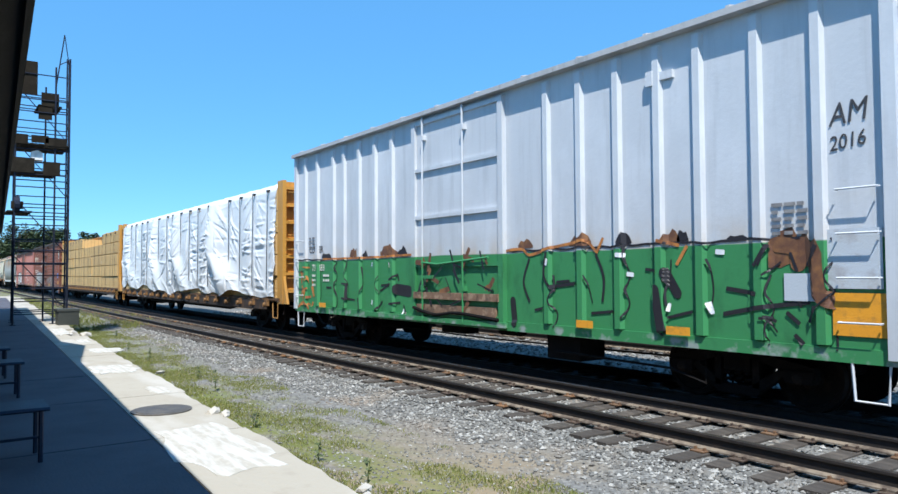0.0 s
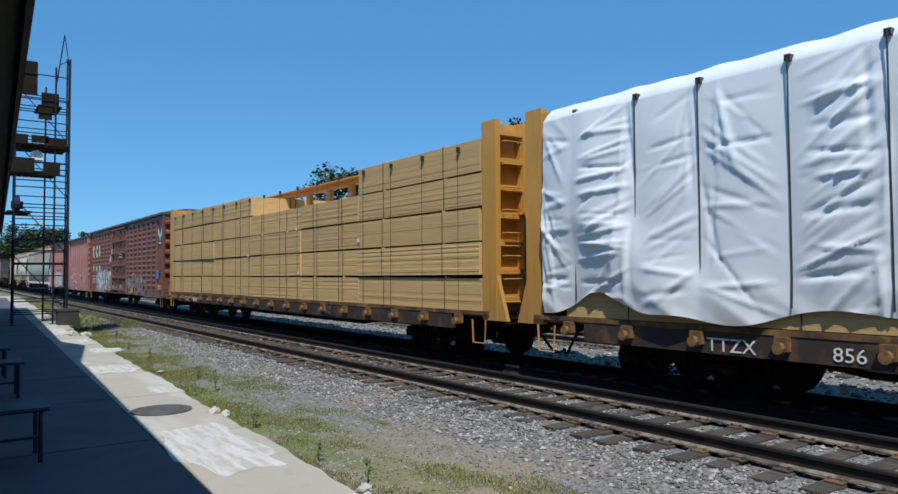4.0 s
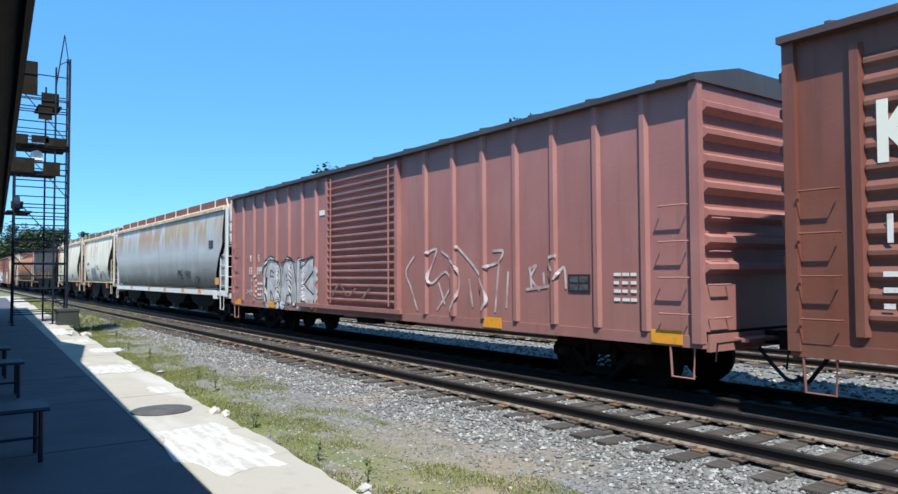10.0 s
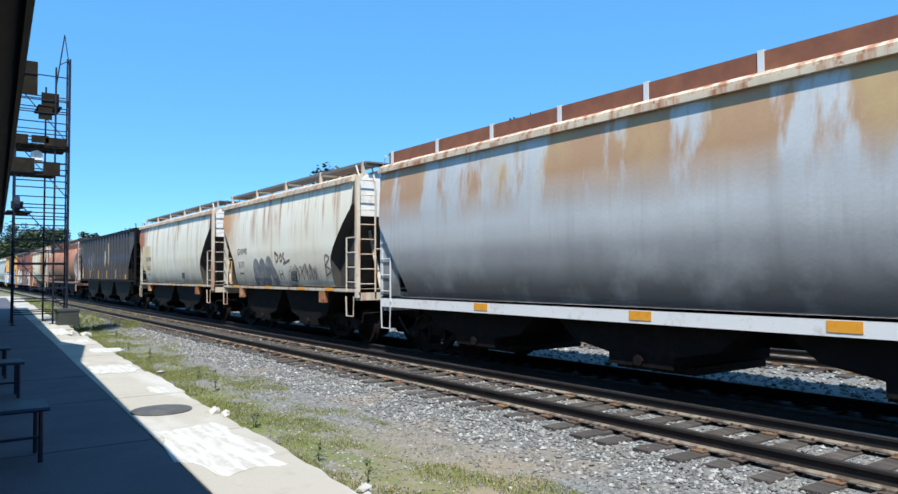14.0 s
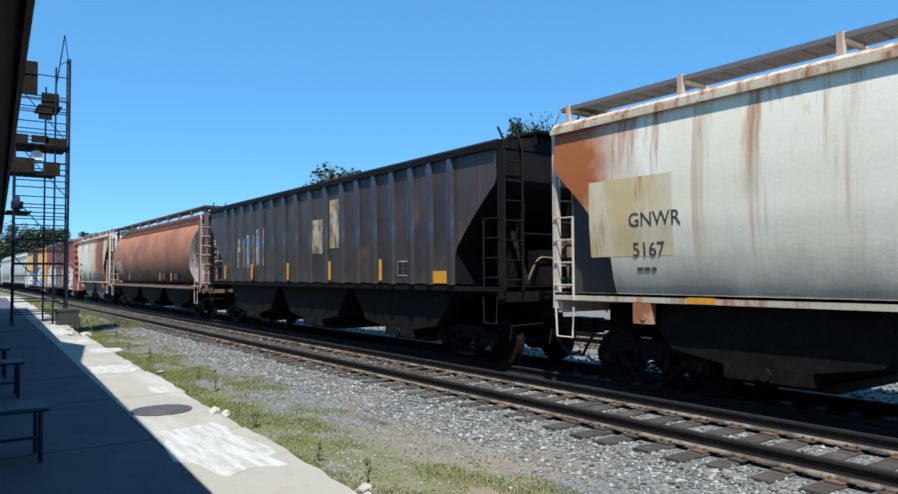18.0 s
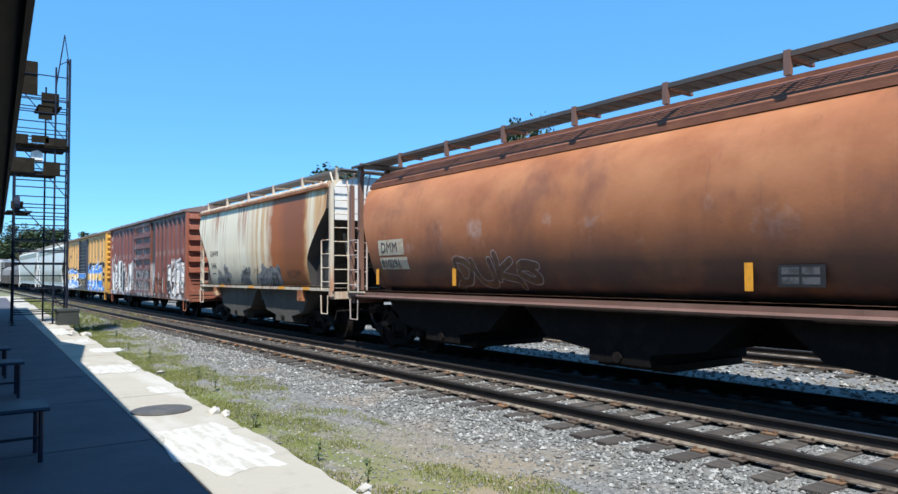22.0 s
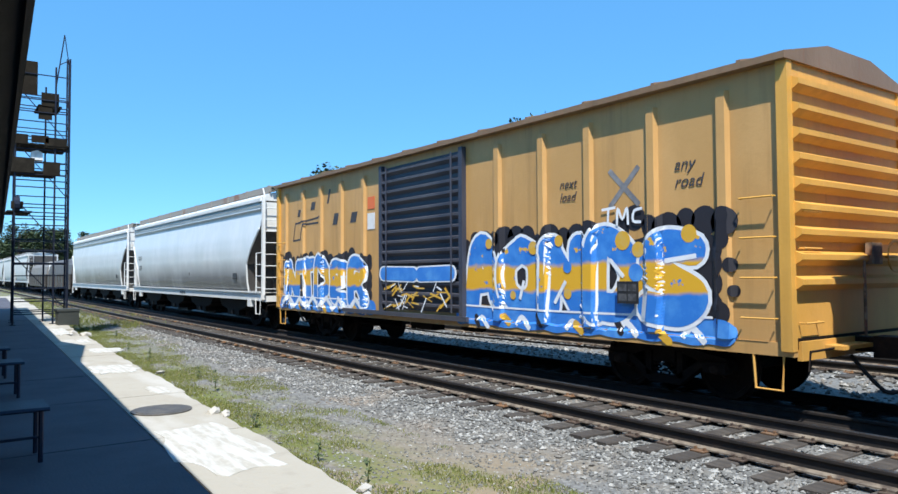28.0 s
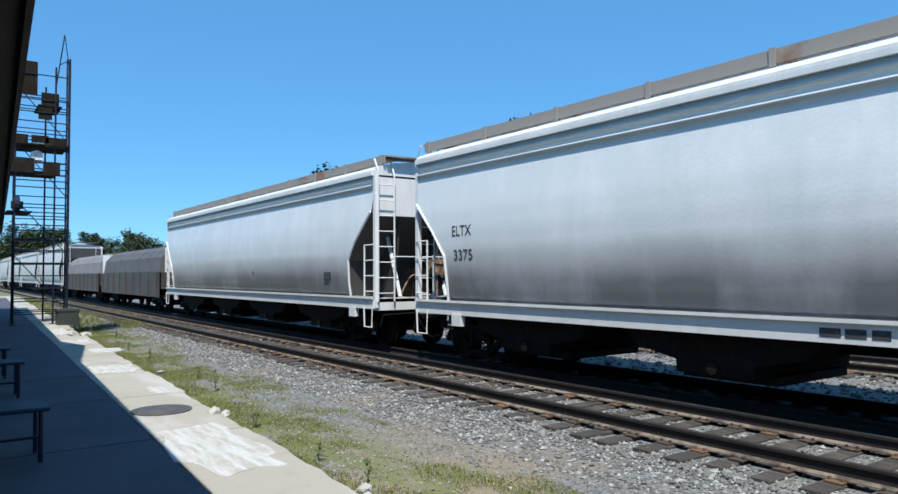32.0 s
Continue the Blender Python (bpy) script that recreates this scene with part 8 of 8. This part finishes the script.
    # large slanted emblem as plain shapes
    for r, z, w, hh in ((15.0, 3.55, 0.16, 0.2), (14.1, 3.68, 0.26, 0.22), (13.5, 3.74, 0.1, 0.3), (13.05, 3.78, 0.1, 0.38), (12.7, 3.18, 0.26, 0.3), (11.7, 3.18, 0.3, 0.26)):
        x = h - r
        part("emblem", Mesh().prism([(x, z), (x + w, z), (x + w + hh * 0.35, z + hh), (x + hh * 0.35, z + hh)], -1.537, -1.531, "y"), dark_text, car, "dark slanted emblem block")
    part("emblem", ribbons([[(h - 15.3, 2.85), (h - 15.15, 3.35)], [(h - 15.15, 3.35), (h - 13.4, 3.45)], [(h - 15.3, 2.85), (h - 14.7, 2.88)], [(h - 14.7, 2.88), (h - 14.5, 3.3)], [(h - 14.5, 3.3), (h - 13.5, 3.3)]], 0.05, side, 0.004), dark_text, car, "dark emblem outline")
    plate(car, h - 10.6, 3.6, 0.34, 0.3, surface("orange_card", (0.7, 0.16, 0.05), rough=0.6), -1.536, "route_card", "orange card")
    plate(car, h - 10.6, 3.15, 0.36, 0.4, white_paint, -1.536, "route_card", "white card")
    wall_label(car, h - 2.55, 1.55, 0.42, 0.34, -1.625)
    part("brake_rig", Mesh().box(h + 0.05, h + 0.14, 0.25, 0.55, 1.95, 2.25).tube([(h + 0.1, 0.1, 0.9), (h + 0.1, 0.1, 2.0)], 0.02), rust_gear, car, "worn brake gear")


yellow_boxcar()


# 14 and 15 silver hoppers
def silver_hopper(label, L, front, text):
    # lower side darkened by height: the bulge's shade put into the colour
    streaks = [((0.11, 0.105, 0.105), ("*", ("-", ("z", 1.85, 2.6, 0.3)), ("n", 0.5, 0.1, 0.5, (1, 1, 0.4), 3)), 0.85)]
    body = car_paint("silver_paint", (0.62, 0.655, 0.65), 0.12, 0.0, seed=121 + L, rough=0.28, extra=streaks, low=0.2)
    fr = car_paint("silver_frame", (0.64, 0.65, 0.63), 0.25, 0.0, seed=122, low=0.1)
    prof = [(-1.43, 1.28), (-1.5, 1.5), (-1.56, 1.9), (-1.6, 2.35), (-1.605, 2.75), (-1.58, 3.15), (-1.52, 3.6), (-1.47, 4.0), (-1.54, 4.005), (-1.54, 4.04), (-1.47, 4.05), (-1.46, 4.15), (-1.53, 4.155), (-1.53, 4.19), (-1.48, 4.2), (-1.48, 4.3)]
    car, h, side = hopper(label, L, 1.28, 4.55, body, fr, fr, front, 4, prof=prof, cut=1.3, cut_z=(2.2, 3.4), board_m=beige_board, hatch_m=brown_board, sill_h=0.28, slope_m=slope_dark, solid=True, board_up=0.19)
    for s in (-1, 1):
        part("end_sheet", Mesh().box(min((h - 0.2) * s, (h - 0.15) * s), max((h - 0.2) * s, (h - 0.15) * s), -1.4, 1.4, 3.3, 4.25), fr, car, "pale upper end sheet")
        part("sheet_edge", Mesh().tube([((h - 0.18) * s, -1.57, 3.38), ((h - 0.85) * s, -1.6, 2.75), ((h - 1.28) * s, -1.6, 2.22), ((h - 1.32) * s, -1.55, 1.6), ((h - 1.3) * s, -1.5, 1.25)], 0.03), fr, car, "bright sheet edge")
    if text:
        lettering("ELTX", 0.3, dark_text, car, h - 17.14, side, 2.62, 0, 0.95)
        lettering("3375", 0.3, dark_text, car, h - 17.1, side, 2.13, 0, 1.1)
        bars(car, h - 9.7, 1.18, 1, 0.9, dark_text, -1.522, 0.2, 0.11)
    wall_label(car, h - 2.58, 1.81, 0.42, 0.22, side(0, 1.8) - 0.012)
    part("sill_flange", Mesh().box(-h + 0.12, h - 0.12, -1.575, -1.525, 1.25, 1.295), fr, car, "bright sill flange")
    for r in (1.2, L - 1.6):
        part("jacking_pad", Mesh().box(h - r - 0.15, h - r + 0.15, -1.54, -1.42, 0.78, 1.02), fr, car)
    bars(car, h - 8.2, 2.0, 1, 0.1, dark_text, side, 0.2, 0.16)


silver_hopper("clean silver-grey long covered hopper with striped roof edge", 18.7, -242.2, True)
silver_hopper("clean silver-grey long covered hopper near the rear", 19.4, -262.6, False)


# far cars
def coil_car(label, L, front, hood):
    body = car_paint("sooty_gondola", (0.06, 0.05, 0.045), 0.5, 0.25, seed=131)
    car = thing("coil_car", label, "gondola", "freight train")
    TRAIN.append((car, front - L / 2))
    h = L / 2
    part("body", Mesh().box(-h, h, -1.45, 1.45, 0.8, 1.2).box(-h, h, -1.5, -1.38, 0.8, 2.0).box(-h, h, 1.38, 1.5, 0.8, 2.0).box(-h, -h + 0.1, -1.45, 1.45, 0.8, 2.0).box(h - 0.1, h, -1.45, 1.45, 0.8, 2.0), body, car)
    for i in range(9):
        part("side_post", Mesh().box(-0.06, 0.06, -1.56, -1.5, 0.9, 2.0), body, car, at=(-h + 0.3 + i * (L - 0.6) / 8, 0, 0))
    for k in range(3):
        a, b = -h + 0.15 + k * (L - 0.3) / 3, -h + 0.05 + (k + 1) * (L - 0.3) / 3
        part("coil_hood", Mesh().prism([(-1.4, 2.0)] + [(-1.4 * math.cos(t * math.pi / 8), 2.05 + 1.35 * math.sin(t * math.pi / 8) ** 0.7) for t in range(9)] + [(1.4, 2.0)], a, b), hood, car, "rounded grey coil cover")
    part("end_sheet", Mesh().box(h - 0.05, h + 0.02, -1.2, 1.2, 2.0, 3.2), white_paint, car)
    running_gear(car, L, 1.9)


hood_grey = surface("hood_grey", (0.11, 0.105, 0.1), [((0.06, 0.05, 0.045), ("n", 1.2, 0.45, 0.65), 0.7)], rough=0.6)
hood_pale = surface("hood_pale", (0.22, 0.21, 0.2), [((0.12, 0.1, 0.09), ("n", 1.2, 0.45, 0.65), 0.6)], rough=0.6)
coil_car("sooty coil car with rounded dark grey covers", 14.4, -283.5, hood_grey)
coil_car("sooty coil car with rounded pale covers", 14.4, -299.3, hood_pale)
white_far = car_paint("pale_far_paint", (0.6, 0.62, 0.62), 0.3, 0.1, seed=141)
for f, w in ((-315.2, 17.0), (-333.6, 17.0), (-352.0, 17.0), (-370.4, 17.0)):
    hopper("pale grey covered hopper far back in the train", w, 1.3, 4.4, white_far, grey_frame, grey_frame, f, 3, board_m=grey_board, slope_m=slope_dark)


# ---- what moves: the train rolls by and its wheels turn ----
KNOTS = ((0, 0.0), (3, 26.03), (6, 50.96), (9, 75.73), (12, 99.78), (15, 121.9), (18, 145.23), (21, 168.16), (24, 190.68), (27, 212.44), (30, 233.95), (32, 247.46))


def travelled(t):
    """Metres rolled since the start, eased through the knots."""
    for i in range(len(KNOTS) - 1):
        (a, p), (b, q) = KNOTS[i], KNOTS[i + 1]
        if t <= b:
            def slope(k):
                if k == 0 or k == len(KNOTS) - 1:
                    j = max(1, min(k, len(KNOTS) - 1))
                    return (KNOTS[j][1] - KNOTS[j - 1][1]) / (KNOTS[j][0] - KNOTS[j - 1][0])
                return (KNOTS[k + 1][1] - KNOTS[k - 1][1]) / (KNOTS[k + 1][0] - KNOTS[k - 1][0])
            d, u = b - a, (t - a) / (b - a)
            return (p * (1 + 2 * u) * (1 - u) ** 2 + slope(i) * d * u * (1 - u) ** 2 + q * u * u * (3 - 2 * u) + slope(i + 1) * d * u * u * (u - 1))
    return KNOTS[-1][1]


def motions():
    rows = [(t, travelled(t)) for t in range(33)]
    turns = [(k / 15, math.degrees(travelled(k / 15) / WHEEL)) for k in range(481)]
    for car, centre in TRAIN:
        walk(car, [(t, pose(centre + p, TRACK_Y, 0)) for t, p in rows])
        for truck in car.children:
            for w in truck.children:
                if w.name.startswith("wheelset"):
                    x = w.location.x
                    walk(w, [(t, pose(x, 0, 0, 0, a % 360, 0)) for t, a in turns])


motions()
